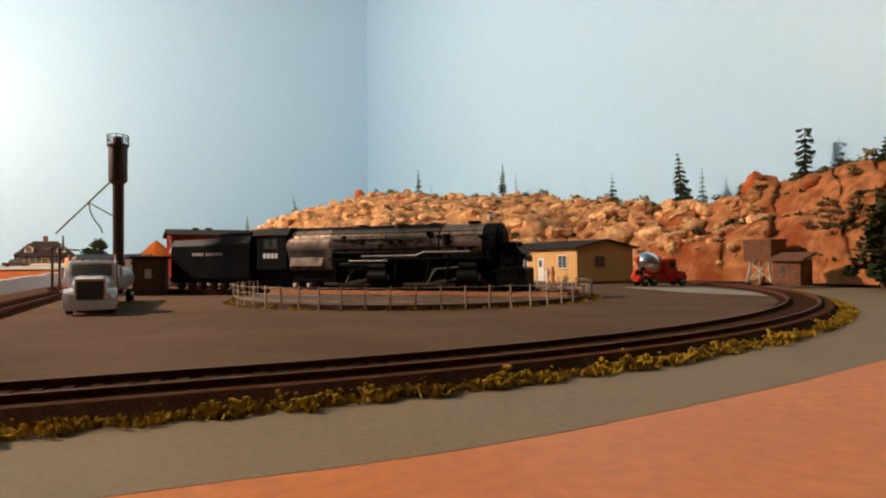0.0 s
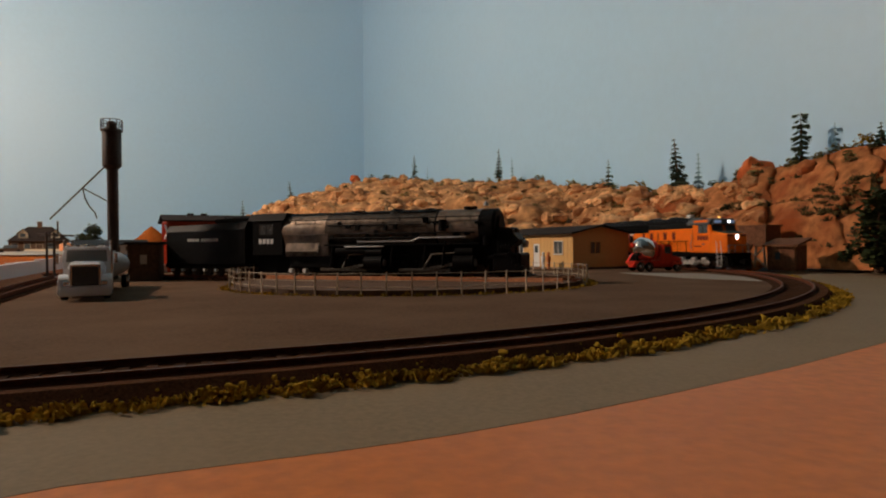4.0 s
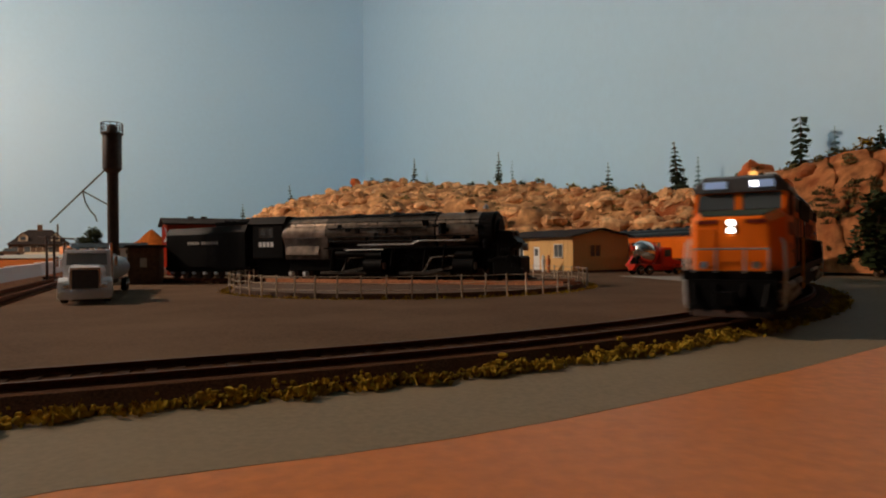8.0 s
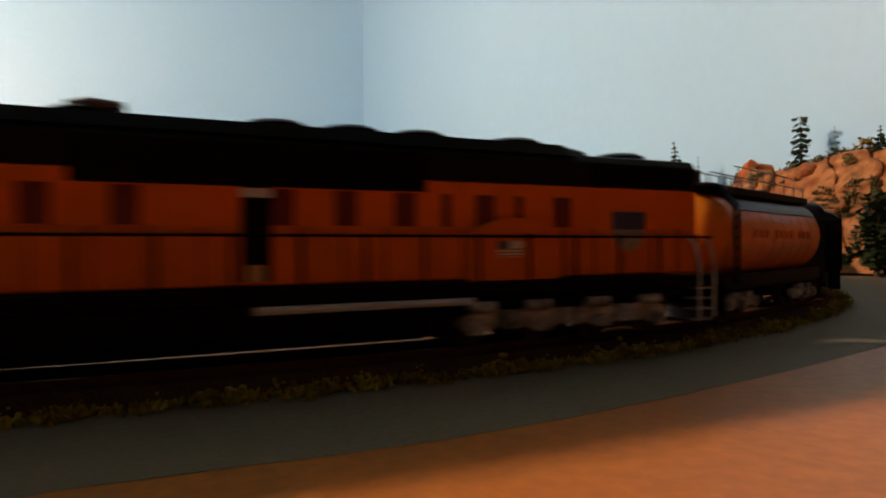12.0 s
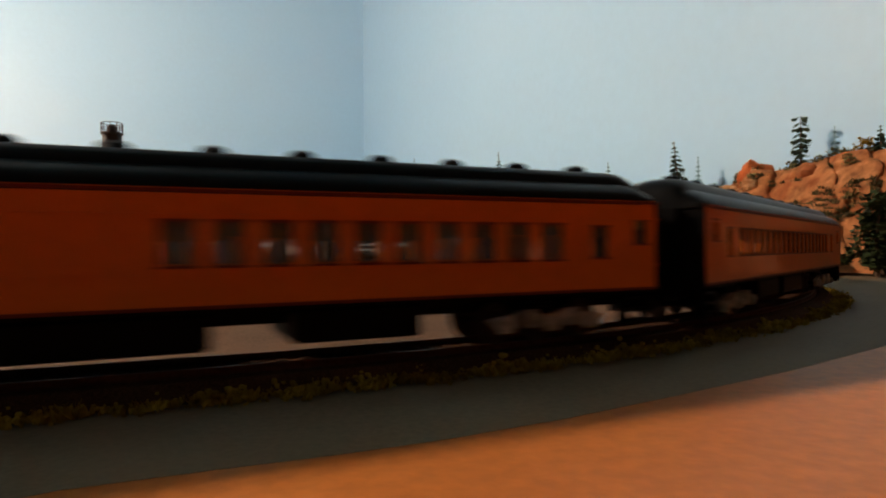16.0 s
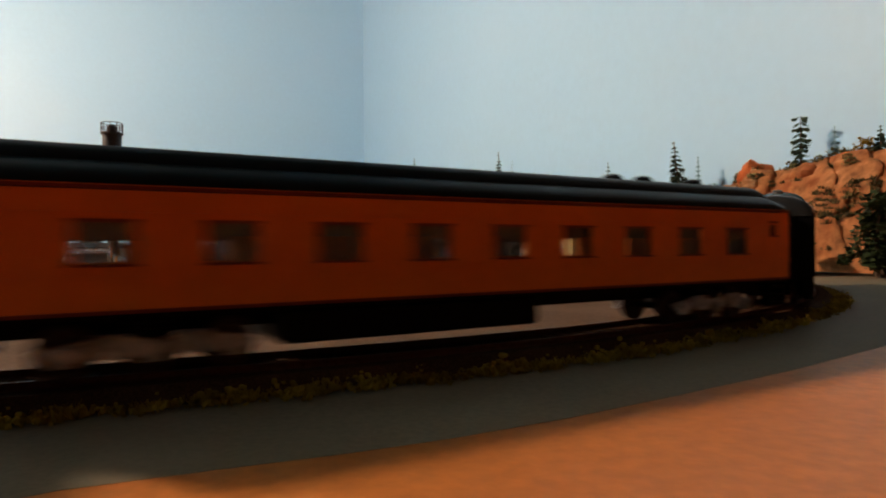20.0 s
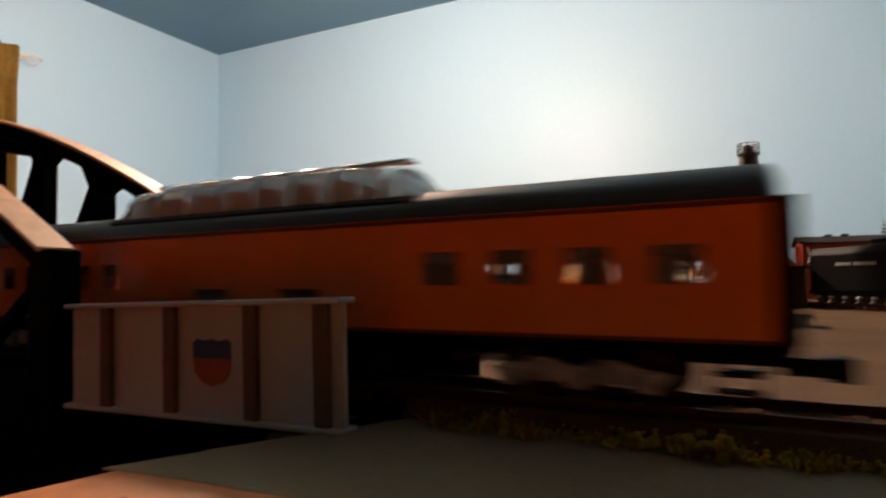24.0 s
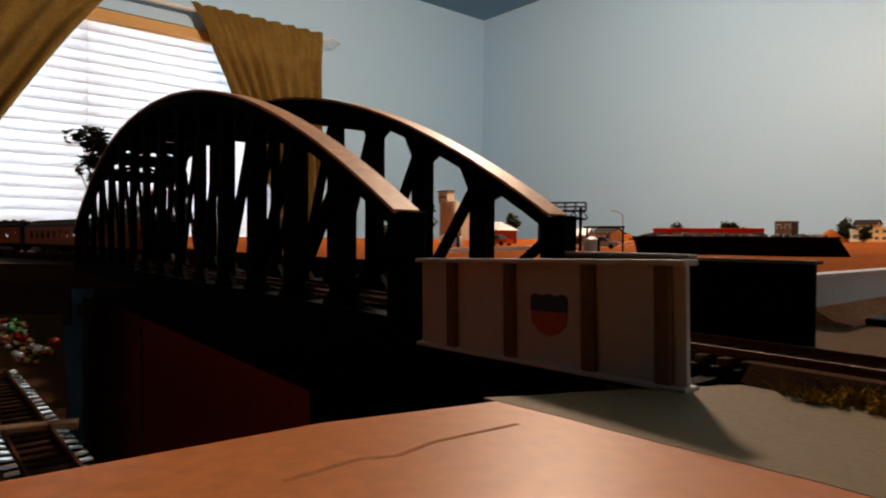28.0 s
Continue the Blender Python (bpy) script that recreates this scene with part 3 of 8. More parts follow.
while s < S1:
    p, h = track(s)
    m = Matrix.Translation((p.x, p.y, p.z - 0.0025)) @ Matrix.Rotation(h + radians(random.uniform(-1.2, 1.2)), 4, 'Z')
    if -0.75 < s < 0.3:
        part("tie", tie, None, line, m=m)
    else:
        mm = Matrix.Translation(m.translation * 1000) @ m.to_3x3().to_4x4()
        far.box(-1.4, 1.4, -15, 15, -1.0, 0.75, mm)
    s += 0.0062
part("far_ties", far, M_TIE, line)

# turf along the outside of the track
def turf(name, pts, label, size, count, spread, mat=None, seed=3):
    """Small clumps of blades round the given centre points."""
    rng = random.Random(seed)
    m = Mesh()
    for k in range(count):
        c = rng.choice(pts)
        x, y, z = c[0] * 1000 + rng.gauss(0, spread), c[1] * 1000 + rng.gauss(0, spread), c[2] * 1000
        dens = 0.55 + 0.9 * noise.noise(Vector((x * 0.09, y * 0.09, 7)))
        if rng.random() > dens + 0.35:
            continue
        h, a = size * rng.uniform(0.35, 1.2) * max(0.35, dens), rng.uniform(0, 6.28)
        lean = Vector((rng.gauss(0, 0.5), rng.gauss(0, 0.5), 1)) * h
        wd = Vector((math.cos(a), math.sin(a), 0)) * size * (0.09 if count > 20000 else 0.16)
        b = Vector((x, y, z))
        v = [m.bm.verts.new(p) for p in (b - wd, b + wd, b + lean * 0.6 + wd * 0.8, b + lean, b + lean * 0.6 - wd * 0.8)]
        m.bm.faces.new(v)
    return solid(name, m, mat or M_GRASS, label, "turf", kind="stuff")


turf("turf", [tuple(side(-0.6 + 0.71 * k / 400, 0.0205 + 0.0035 * math.sin(k * 0.7), -0.0028)) for k in range(401)], "yellow-green static grass beside the track", 3.0, 15000, 1.8)
clump = Mesh()
rng = random.Random(8)
for k in range(900):
    p = side(-0.6 + 0.71 * rng.random(), 0.0205 + rng.gauss(0, 0.0019), -0.003) * 1000
    r = rng.uniform(0.9, 2.2) * (0.55 + 1.7 * abs(noise.noise(Vector((p.x * 0.05, p.y * 0.05, 2)))))
    for j in range(9):
        q = p + Vector((rng.gauss(0, 0.75), rng.gauss(0, 0.75), abs(rng.gauss(0.2, 0.6)))) * r
        w_ = r * rng.uniform(0.18, 0.42)
        clump.ball(q, (w_ * rng.uniform(0.8, 1.4), w_ * rng.uniform(0.8, 1.4), w_), 5, 4)
solid("turf_clumps", clump, M_GRASS, "ragged clumps of ochre ground foam by the track", "turf", kind="stuff", smooth=True)

# siding with a bumper
SID0, SDIR = Vector((-0.2005, 0.209)), Vector((math.cos(radians(114)), math.sin(radians(114))))
SN = Vector((-SDIR.y, SDIR.x))
sid = thing("siding", "straight siding track with rusty rails", "railway track", kind="structure")


def strip(prof, a, b):
    m = Mesh()
    return m.loft([[(p.x * 1000 + SN.x * o, p.y * 1000 + SN.y * o, z) for o, z in prof] for p in (a, b)])


part("ballast", strip([(-15, -0.5), (-12, 0.4), (12, 0.4), (15, -0.5)], SID0, SID0 + 1.45 * SDIR), M_VERGE, sid)
part("verge", strip([(13.5, -0.5), (14.5, 0.3), (20, 1.0), (26.8, 5.2), (26.8, -0.5)], SID0 - 0.02 * SDIR, SID0 + 1.45 * SDIR), M_VERGE, sid, "pinkish dirt verge below the retaining wall")
for o in (-8.9, 8.9):
    part("rail", strip([(o - 1, 1.1), (o - 0.6, 3.6), (o + 0.6, 3.6), (o + 1, 1.1)], SID0, SID0 + 1.45 * SDIR), M_RAIL, sid)
for k in range(170):
    p = SID0 + SDIR * (0.004 + 0.0085 * k)
    part("tie", tie, None, sid, m=Matrix.Translation((p.x, p.y, 0.00005)) @ Matrix.Rotation(radians(114), 4, 'Z'))
bump = thing("bumper_post", "black track bumper post at the end of the siding", "bumper post", Matrix.Translation((SID0.x, SID0.y, 0)) @ Matrix.Rotation(radians(114), 4, 'Z'))
part("beam", Mesh().box(-3, 4, -5.2, 5.2, 2, 17.8).bevel(1.5), M_BLACK, bump)
for y in (-3.4, 3.4):
    part("post", Mesh().box(-1.5, 1.5, y - 1.2, y + 1.2, 0, 18.6).bevel(0.3), M_BLACK, bump)
part("cross_tie", Mesh().box(-11, 8, -13, 13, -0.2, 2.2).bevel(0.5), M_BLACK, bump)

# ---- rolling stock ----
def ring_profile(half, z0, z1, bulge=0.0, n=8):
    """Half an arch from one eave to the other."""
    return [(half * math.cos(math.pi * k / n), z0 + (z1 - z0) * math.sin(math.pi * k / n) ** (0.75 if not bulge else bulge)) for k in range(n + 1)]


def wheel_data(r):
    m = Mesh()
    m.loft([[(r * q * math.cos(2 * math.pi * k / 18), y, r * q * math.sin(2 * math.pi * k / 18)) for k in range(18)] for q, y in ((0.2, 0.9), (0.75, 0.5), (0.82, 1.2), (1.0, 1.2), (1.02, -0.6), (1.14, -0.8), (1.14, -1.4), (0.2, -1.4))])
    return data_of("wheel", m, M_RUST, True)


WHEEL, WHEEL_S = wheel_data(5.4), wheel_data(5.9)


def truck_set(car, x, axles, pitch, mat, r=5.4):
    """A truck (bogie) centred at x with side frames, journals, wheels and axles."""
    t = part("truck", Mesh().box(x - 4, x + 4, -11, 11, 6.5, 11).box(x - 1.5, x + 1.5, -14, 14, 7, 10), M_BLACK, car)
    half = (axles - 1) * pitch / 2
    data = WHEEL if r < 5.6 else WHEEL_S
    for sy in (-1, 1):
        f = Mesh()
        n = axles * 6 + 2
        low, high = [], []
        for k in range(n + 1):
            u = -half - 5 + (2 * half + 10) * k / n
            ph = abs(((u + half) / pitch) % 1.0 - 0.5) * 2          # 1 at the axles
            ends = min(1, (half + 6 - abs(u)) / 5)
            low.append((u, 4.2 - 1.2 * ph + 2.2 * (1 - ph) + (1 - ends) * 2))
            high.append((u, 9.6 - 2.0 * ph * (axles < 4) - (1 - ends) * 2.5))
        outline = low + high[::-1]
        f.loft([[(x + u, sy * 13.2, z) for u, z in outline], [(x + u, sy * 15.0, z) for u, z in outline]])
        for a in range(axles):
            xa = x - half + a * pitch
            f.box(xa - 2.2, xa + 2.2, sy * 14.8, sy * 16.6, 3.4, 7.2)
            f.cyl((xa, sy * 16.4, 5.2), (xa, sy * 17.2, 5.2), 1.5, n=8)
            if a < axles - 1:
                f.cyl((xa + pitch / 2 - 1.6, sy * 15.6, 4.6), (xa + pitch / 2 - 1.6, sy * 15.6, 9.6), 1.3, n=8)
                f.cyl((xa + pitch / 2 + 1.6, sy * 15.6, 4.6), (xa + pitch / 2 + 1.6, sy * 15.6, 9.6), 1.3, n=8)
        part("side_frame", f, mat, t, "cast side frame with springs")
    for a in range(axles):
        xa = x - half + a * pitch
        part("axle", Mesh().cyl((xa, -13, r), (xa, 13, r), 1.2, n=8), M_BLACK, t)
        for sy in (-1, 1):
            part("wheel", data, None, t, m=Matrix.Translation((xa / 1000, sy * 0.0092, r / 1000)) @ (Matrix.Rotation(math.pi, 4, 'Z') if sy < 0 else Matrix()))
    return t


def coupler(car, x, sgn):
    part("coupler", Mesh().box(min(x, x + sgn * 12), max(x, x + sgn * 12), -1.6, 1.6, 6.5, 10).box(min(x + sgn * 8, x + sgn * 13), max(x + sgn * 8, x + sgn * 13), -3, 3, 5.8, 10.5), M_BLACK, car)


def wall_with_windows(length, z0, z1, holes, y, thick=0.9, doors=()):
    """A car side between x = -length/2 and length/2; holes are (x0, x1, low, high)."""
    m = Mesh()
    xs = sorted({-length / 2, length / 2, *[h[0] for h in holes], *[h[1] for h in holes]})
    for a, b in zip(xs, xs[1:]):
        mid = (a + b) / 2
        inside = [h for h in holes if h[0] < mid < h[1]]
        if not inside:
            m.box(a, b, y - thick / 2, y + thick / 2, z0, z1)
        else:
            h = inside[0]
            m.box(a, b, y - thick / 2, y + thick / 2, z0, h[2])
            m.box(a, b, y - thick / 2, y + thick / 2, h[3], z1)
    bmesh.ops.remove_doubles(m.bm, verts=list(m.bm.verts), dist=0.01)
    return m


def heavyweight(name, label, length, holes, colour, doors=(), vents=7, streamlined=False, extra=(), boxes=(), bogie=38, pitch=14.5):
    car = thing(name, label, "passenger car", group="passenger train")
    L, z0, z1, half = length, 14.0, 41.0, 17.2
    rng_w = random.Random(len(label))
    body_l = L - 8
    for sy in (1, -1):
        sd = part("side", wall_with_windows(body_l, z0, z1, holes, sy * half), colour, car, "orange side with a row of windows")
        if not streamlined:
            for zz in (21.4, 35.2):
                part("rivet_band", Mesh().box(-body_l / 2, body_l / 2, sy * (half + 0.45), sy * (half + 0.8), zz, zz + 0.5), colour, sd)
        part("red_line", Mesh().box(-body_l / 2, body_l / 2, sy * (half + 0.45), sy * (half + 0.75), z1 - 1.0, z1 - 0.2), M_REDL, sd, "thin red line under the eave")
        part("red_line", Mesh().box(-body_l / 2, body_l / 2, sy * (half + 0.45), sy * (half + 0.75), z0, z0 + 0.8), M_REDL, sd, "thin red line at the sill")
        for x0, x1, lo, hi in holes:
            part("window_pane", Mesh().box(x0, x1, sy * (half - 0.3), sy * (half - 0.1), lo, hi), M_GLASS, sd)
            part("window_shade", Mesh().box(x0, x1, sy * (half - 1.0), sy * (half - 0.7), hi - (hi - lo) * rng_w.choice((0.3, 0.34, 0.38, 0.38, 0.45)), hi), M_BROWN, sd)
            fr = Mesh().box(x0 - 0.5, x1 + 0.5, sy * (half + 0.45), sy * (half + 0.75), hi - 0.2, hi + 0.5).box(x0 - 0.5, x1 + 0.5, sy * (half + 0.45), sy * (half + 0.9), lo - 0.5, lo + 0.1)
            part("window_trim", fr, M_REDL if streamlined is False else colour, sd)
        for x0, x1 in doors:
            part("baggage_door", Mesh().box(x0, x1, sy * (half + 0.45), sy * (half + 0.9), z0 + 1.5, 36).bevel(0.2), M_ARMOUR, sd)
    part("floor", Mesh().box(-body_l / 2, body_l / 2, -half + 0.5, half - 0.5, z0 - 1, z0 + 0.6), M_BLACK, car)
    for sx in (-1, 1):
        deep = 4.0 if streamlined else 0.5
        e = Mesh().box(sx * body_l / 2 - deep, sx * body_l / 2 + 0.5, -half - 0.6, half + 0.6, z0, z1)
        part("end_wall", e, M_BLACK, car, "dark end wall")
        d = Mesh().box(min(sx * body_l / 2, sx * (body_l / 2 + 3)), max(sx * body_l / 2, sx * (body_l / 2 + 3)), -8.5, 8.5, z0 - 3, 39).bevel(0.8)
        dp = part("diaphragm", d, M_BLACK, car, "black folded diaphragm")
        for k in range(3):
            xx = sx * (body_l / 2 + 0.8 + 1.1 * k)
            part("fold", Mesh().box(xx - 0.4, xx + 0.4, -9.4, 9.4, z0 - 3.4, 39.8), M_BLACK, dp)
        coupler(car, sx * (body_l / 2), sx)
        xs_ = sx * (body_l / 2 - 7)
        for yy in (-15, 15):
            st = part("steps", Mesh().box(xs_ - 4.6, xs_ + 4.6, yy - 2.2, yy + 2.2, 13.2, 14), M_BLACK, car)
            for k in range(3):
                part("tread", Mesh().box(xs_ - 4, xs_ + 4, yy - 2, yy + 2, 4.5 + 3.2 * k, 5.2 + 3.2 * k), M_BLACK, st)
            for o in (-4.6, 4.0):
                part("step_side", Mesh().box(xs_ + o, xs_ + o + 0.6, yy - 2.2, yy + 2.2, 4, 13.2), M_BLACK, st)
    # roof: an arch with a raised clerestory, rounded down at the ends
    prof = [(half + 0.6, 39.8), (half + 0.2, 42.3), (half - 2.5, 44.9), (10.5, 46.6)]
    if streamlined:
        prof = [(half + 0.5, 39.8), (half - 0.2, 43.5), (half - 3.0, 46.2), (10.0, 48.2), (4, 49.2)]
    else:
        prof += [(9.6, 48.8), (7, 50.5), (3, 51.1)]
    full = prof + [(-y, z) for y, z in prof[::-1]]
    xs, sc = [], []
    e = 12 if not streamlined else 3
    for k in range(7):
        a = k / 6 * math.pi / 2
        xs.append(-body_l / 2 - 1 + e * (1 - math.cos(a)))
        sc.append(0.12 + 0.88 * math.sin(a) ** 0.6 if k else 0.10)
    xs = xs + [-x for x in xs[::-1]]
    sc = sc + sc[::-1]
    m = Mesh()
    m.loft([[(x, y * (0.88 + 0.12 * q), 39.8 + (z - 39.8) * q) for y, z in full] for x, q in zip(xs, sc)])
    part("roof", m, M_SATIN if streamlined else M_HGREY, car, "dark grey roof with rounded ends", smooth=True)
    for x in [-body_l / 2 + body_l * (k + 0.8) / (vents + 0.6) for k in range(vents)] + list(extra):
        part("roof_vent", Mesh().rev([(3.6, 49.5), (3.6, 51.4), (3.2, 52.4), (1.8, 53.1), (0.3, 53.3)], 12, (x, 0, 0)), M_BLACK, car, smooth=True)
    # underframe
    part("centre_sill", Mesh().box(-body_l / 2, body_l / 2, -4, 4, 8.5, 13), M_BLACK, car)
    rngc = random.Random(len(name))
    x = -body_l / 2 + 68
    for xa, xb, zb in boxes:
        part("equipment_box", Mesh().box(xa, xb, -14, 15.5, zb, 13).bevel(1.0), M_BLACK, car)
    while not boxes and x < body_l / 2 - 78:
        wd = rngc.uniform(12, 34)
        part("equipment_box", Mesh().box(x, x + wd, -14, 15.5, rngc.uniform(3.6, 6.5), 13).bevel(0.6), M_BLACK, car)
        x += wd + rngc.uniform(3, 12)
    for sx in (-1, 1):
        truck_set(car, sx * (body_l / 2 - bogie), 3, pitch, M_SIDEFR)
    return car


def even(x0, x1, n, w, lo=24.0, hi=33.0):
    return [(x0 + (x1 - x0) * k / (n - 1) - w / 2, x0 + (x1 - x0) * k / (n - 1) + w / 2, lo, hi) for k in range(n)]


def combine_car():
    holes = even(9, -89, 10, 7.2, 23.6, 33.6) + [(-109, -103, 24, 33), (-124, -118.5, 28, 35)]
    return heavyweight("combine_car", "orange heavyweight baggage-coach car with a dark roof", 263, holes, M_ARMOUR, doors=((48, 70), (96, 114)), vents=11, boxes=((2, 72, 4.0), (-50, -16, 4.4)))


def coach_car():
    holes = [(125, 131, 29, 36), (108, 114, 23.6, 33.6), *even(95, -87, 19, 7.6, 23.6, 33.6), (-108, -102, 23.6, 33.6), (-131, -125, 29, 36)]
    return heavyweight("coach_car", "orange heavyweight coach with many paired windows", 287, holes, M_ARMOUR, vents=11, boxes=((25, 63, 4.6), (-27, 17, 4.2)), bogie=47, pitch=18.5)


def sleeper_car():
    return heavyweight("sleeper_car", "orange heavyweight sleeping car with widely spaced windows", 279, even(103, -103, 9, 11.6, 24.3, 33.3) + [(-127, -123, 31, 36)], M_ARMOUR, vents=0, extra=(-58, -73, -100), boxes=((-12, 66, 4.4),), bogie=42, pitch=17)


def dome_car():
    holes = [(134, 139, 27, 36), *even(107, 47, 5, 8.5, 24.5, 32.5), *even(-76, -128, 4, 9.5, 25, 33), (-6, 7, 18, 24.5), (-40, -26, 18, 24.5)]
    car = heavyweight("dome_car", "yellow-orange streamlined dome car with a glazed dome", 298, holes, M_ARMOUR, vents=0, streamlined=True)
    prof = ring_profile(14.0, 46.0, 58.5, 0.55, 10)
    xs = [50, 43, 29, 15, 1, -13, -27, -41, -57, -66]
    hs = [0.25, 0.86, 1, 1, 1, 1, 1, 1, 0.86, 0.25]
    part("dome_glass", Mesh().loft([[(x, y * (0.94 + 0.06 * q), 45.5 + (z - 45.5) * q) for y, z in prof] for x, q in zip(xs, hs)]), M_DOMEGL, car, "clear glass dome", smooth=True)
    for x, q in list(zip(xs, hs))[1:-1]:
        m = Mesh()
        ring = [(y * (0.94 + 0.06 * q) * 1.015, 45.5 + (z - 45.5) * q * 1.01) for y, z in prof]
        for a, b in zip(ring, ring[1:]):
            m.cyl((x, *a), (x, *b), 0.75, n=5)
        part("dome_rib", m, M_CHROME, car)
    part("dome_ridge", Mesh().box(-58, 44, -2.6, 2.6, 58.2, 59.4).bevel(0.4), M_CHROME, car)
    for k in range(7):
        for sy in (-1, 1):
            part("dome_seat", Mesh().box(36 - 13.5 * k, 42 - 13.5 * k, sy * 7 - 4, sy * 7 + 4, 47, 49.5).box(40 - 13.5 * k, 42 - 13.5 * k, sy * 7 - 4, sy * 7 + 4, 49.5, 53.5), M_TANK, car, "orange seat inside the dome")
    part("dome_skirt", Mesh().box(-68, 52, -15.2, 15.2, 43, 47.2).bevel(1.2), M_HGREY, car)
    return car


def water_tender():
    car = thing("tank_tender", "orange cylindrical water tender with a grey top casing and railings", "tank car", group="passenger train")
    zc_ = 32.0
    ring = [(16.2 * math.cos(2 * math.pi * k / 36), zc_ + 17.0 * math.sin(2 * math.pi * k / 36)) for k in range(36)]
    ends = ((-67, 0.15), (-66.6, 0.8), (-65.4, 0.96), (-63, 1.0), (47, 1.0), (50.5, 0.97), (53.8, 0.90), (56.4, 0.78), (58.4, 0.58), (59.6, 0.34), (60, 0.1))
    part("tank", Mesh().loft([[(x, y * q, zc_ + (z - zc_) * q) for y, z in ring] for x, q in ends]), M_TANK, car, "orange tank with a domed end", smooth=True)
    top = [(16.7 * math.cos(radians(a)), zc_ + 17.5 * math.sin(radians(a))) for a in range(32, 149, 4)]
    top += [(16.1 * math.cos(radians(a)), zc_ + 16.9 * math.sin(radians(a))) for a in range(148, 31, -4)]
    part("top_cover", Mesh().loft([[(x, y, z) for y, z in top] for x in (-62, 40)]), M_MGREY, car, "grey upper casing", smooth=True)
    part("deck", Mesh().box(-64, 48, -10.5, 10.5, 47.6, 50.8).box(48, 57, -11.5, 11.5, 49.4, 50.8).bevel(0.4), M_BLACK, car, "black running deck")
    part("end_hood", Mesh().loft([[(x, -w, z), (x, w, z), (x, w, 49.6), (x, -w, 49.6)] for x, w, z in ((38, 10, 46), (48, 9, 47), (55, 7, 48.6))]), M_BLACK, car, "black bracket under the deck end")
    for k in range(9):
        part("tank_band", Mesh().loft([[(x, y * 1.006, zc_ + (z - zc_) * 1.006) for y, z in ring] for x in (-60 + 12.5 * k, -59.5 + 12.5 * k)]), M_TANK, car, smooth=True)
    for sy in (-1, 1):
        for o in (-2.2, 2.2):
            part("ladder_stile", Mesh().cyl((46.5 + o, sy * 17.0, 13), (46.5 + o, sy * 17.0, 42), 0.5, n=6).cyl((46.5 + o, sy * 17.0, 42), (46.5 + o, sy * 10.5, 50.6), 0.5, n=6), M_BLACK, car)
        for k in range(8):
            part("ladder_rung", Mesh().cyl((44.3, sy * 17.0, 15 + 3.8 * k), (48.7, sy * 17.0, 15 + 3.8 * k), 0.45, n=5), M_BLACK, car)
        for k, w_ in enumerate((3.2, 2.6, 3.4, 0, 3.0, 2.4, 3.2, 2.8, 0, 3.2, 2.6, 3.0)):
            if w_:
                part("lettering_bar", Mesh().box(26 - 6.2 * k - w_, 26 - 6.2 * k, min(sy * 16.1, sy * 16.45), max(sy * 16.1, sy * 16.45), 30.4, 33.6), M_DULLRED, car, "faint red lettering bar")
    part("end_platform", Mesh().box(54, 66, -14, 14, 11.5, 13.5), M_BLACK, car)
    part("frame", Mesh().box(-66, 62, -12, 12, 9.5, 15.5).bevel(0.5), M_BLACK, car)
    for sy in (-1, 1):
        for x0, x1, z in ((-46, 28, 59.2), (-60, 52, 55.0)):
            part("railing", Mesh().cyl((x0, sy * 9.5, z), (x1, sy * 9.5, z), 0.26, n=6), M_MGREY, car, "thin grey handrail")
        for k in range(9):
            x = -60 + 14 * k
            part("stanchion", Mesh().cyl((x, sy * 9.5, 50.5), (x, sy * 9.5, 59.2 if -47 < x < 29 else 55.0), 0.26, n=6), M_MGREY, car)
        part("side_sill", Mesh().box(-64, 56, sy * 13, sy * 15.5, 11, 16.5), M_BLACK, car)
    part("hatch", Mesh().cyl((44, 0, 50), (44, 0, 56), 2.2, n=14).cyl((44, 0, 56), (44, 0, 56.8), 2.8, n=14), M_MGREY, car, "grey filler hatch")
    part("hatch", Mesh().cyl((-25, 0, 50), (-25, 0, 53), 4, n=14), M_BLACK, car)
    for sx in (-1, 1):
        truck_set(car, sx * 38, 3, 12.5, M_SIDEFR)
        coupler(car, sx * 66, sx)
    return car


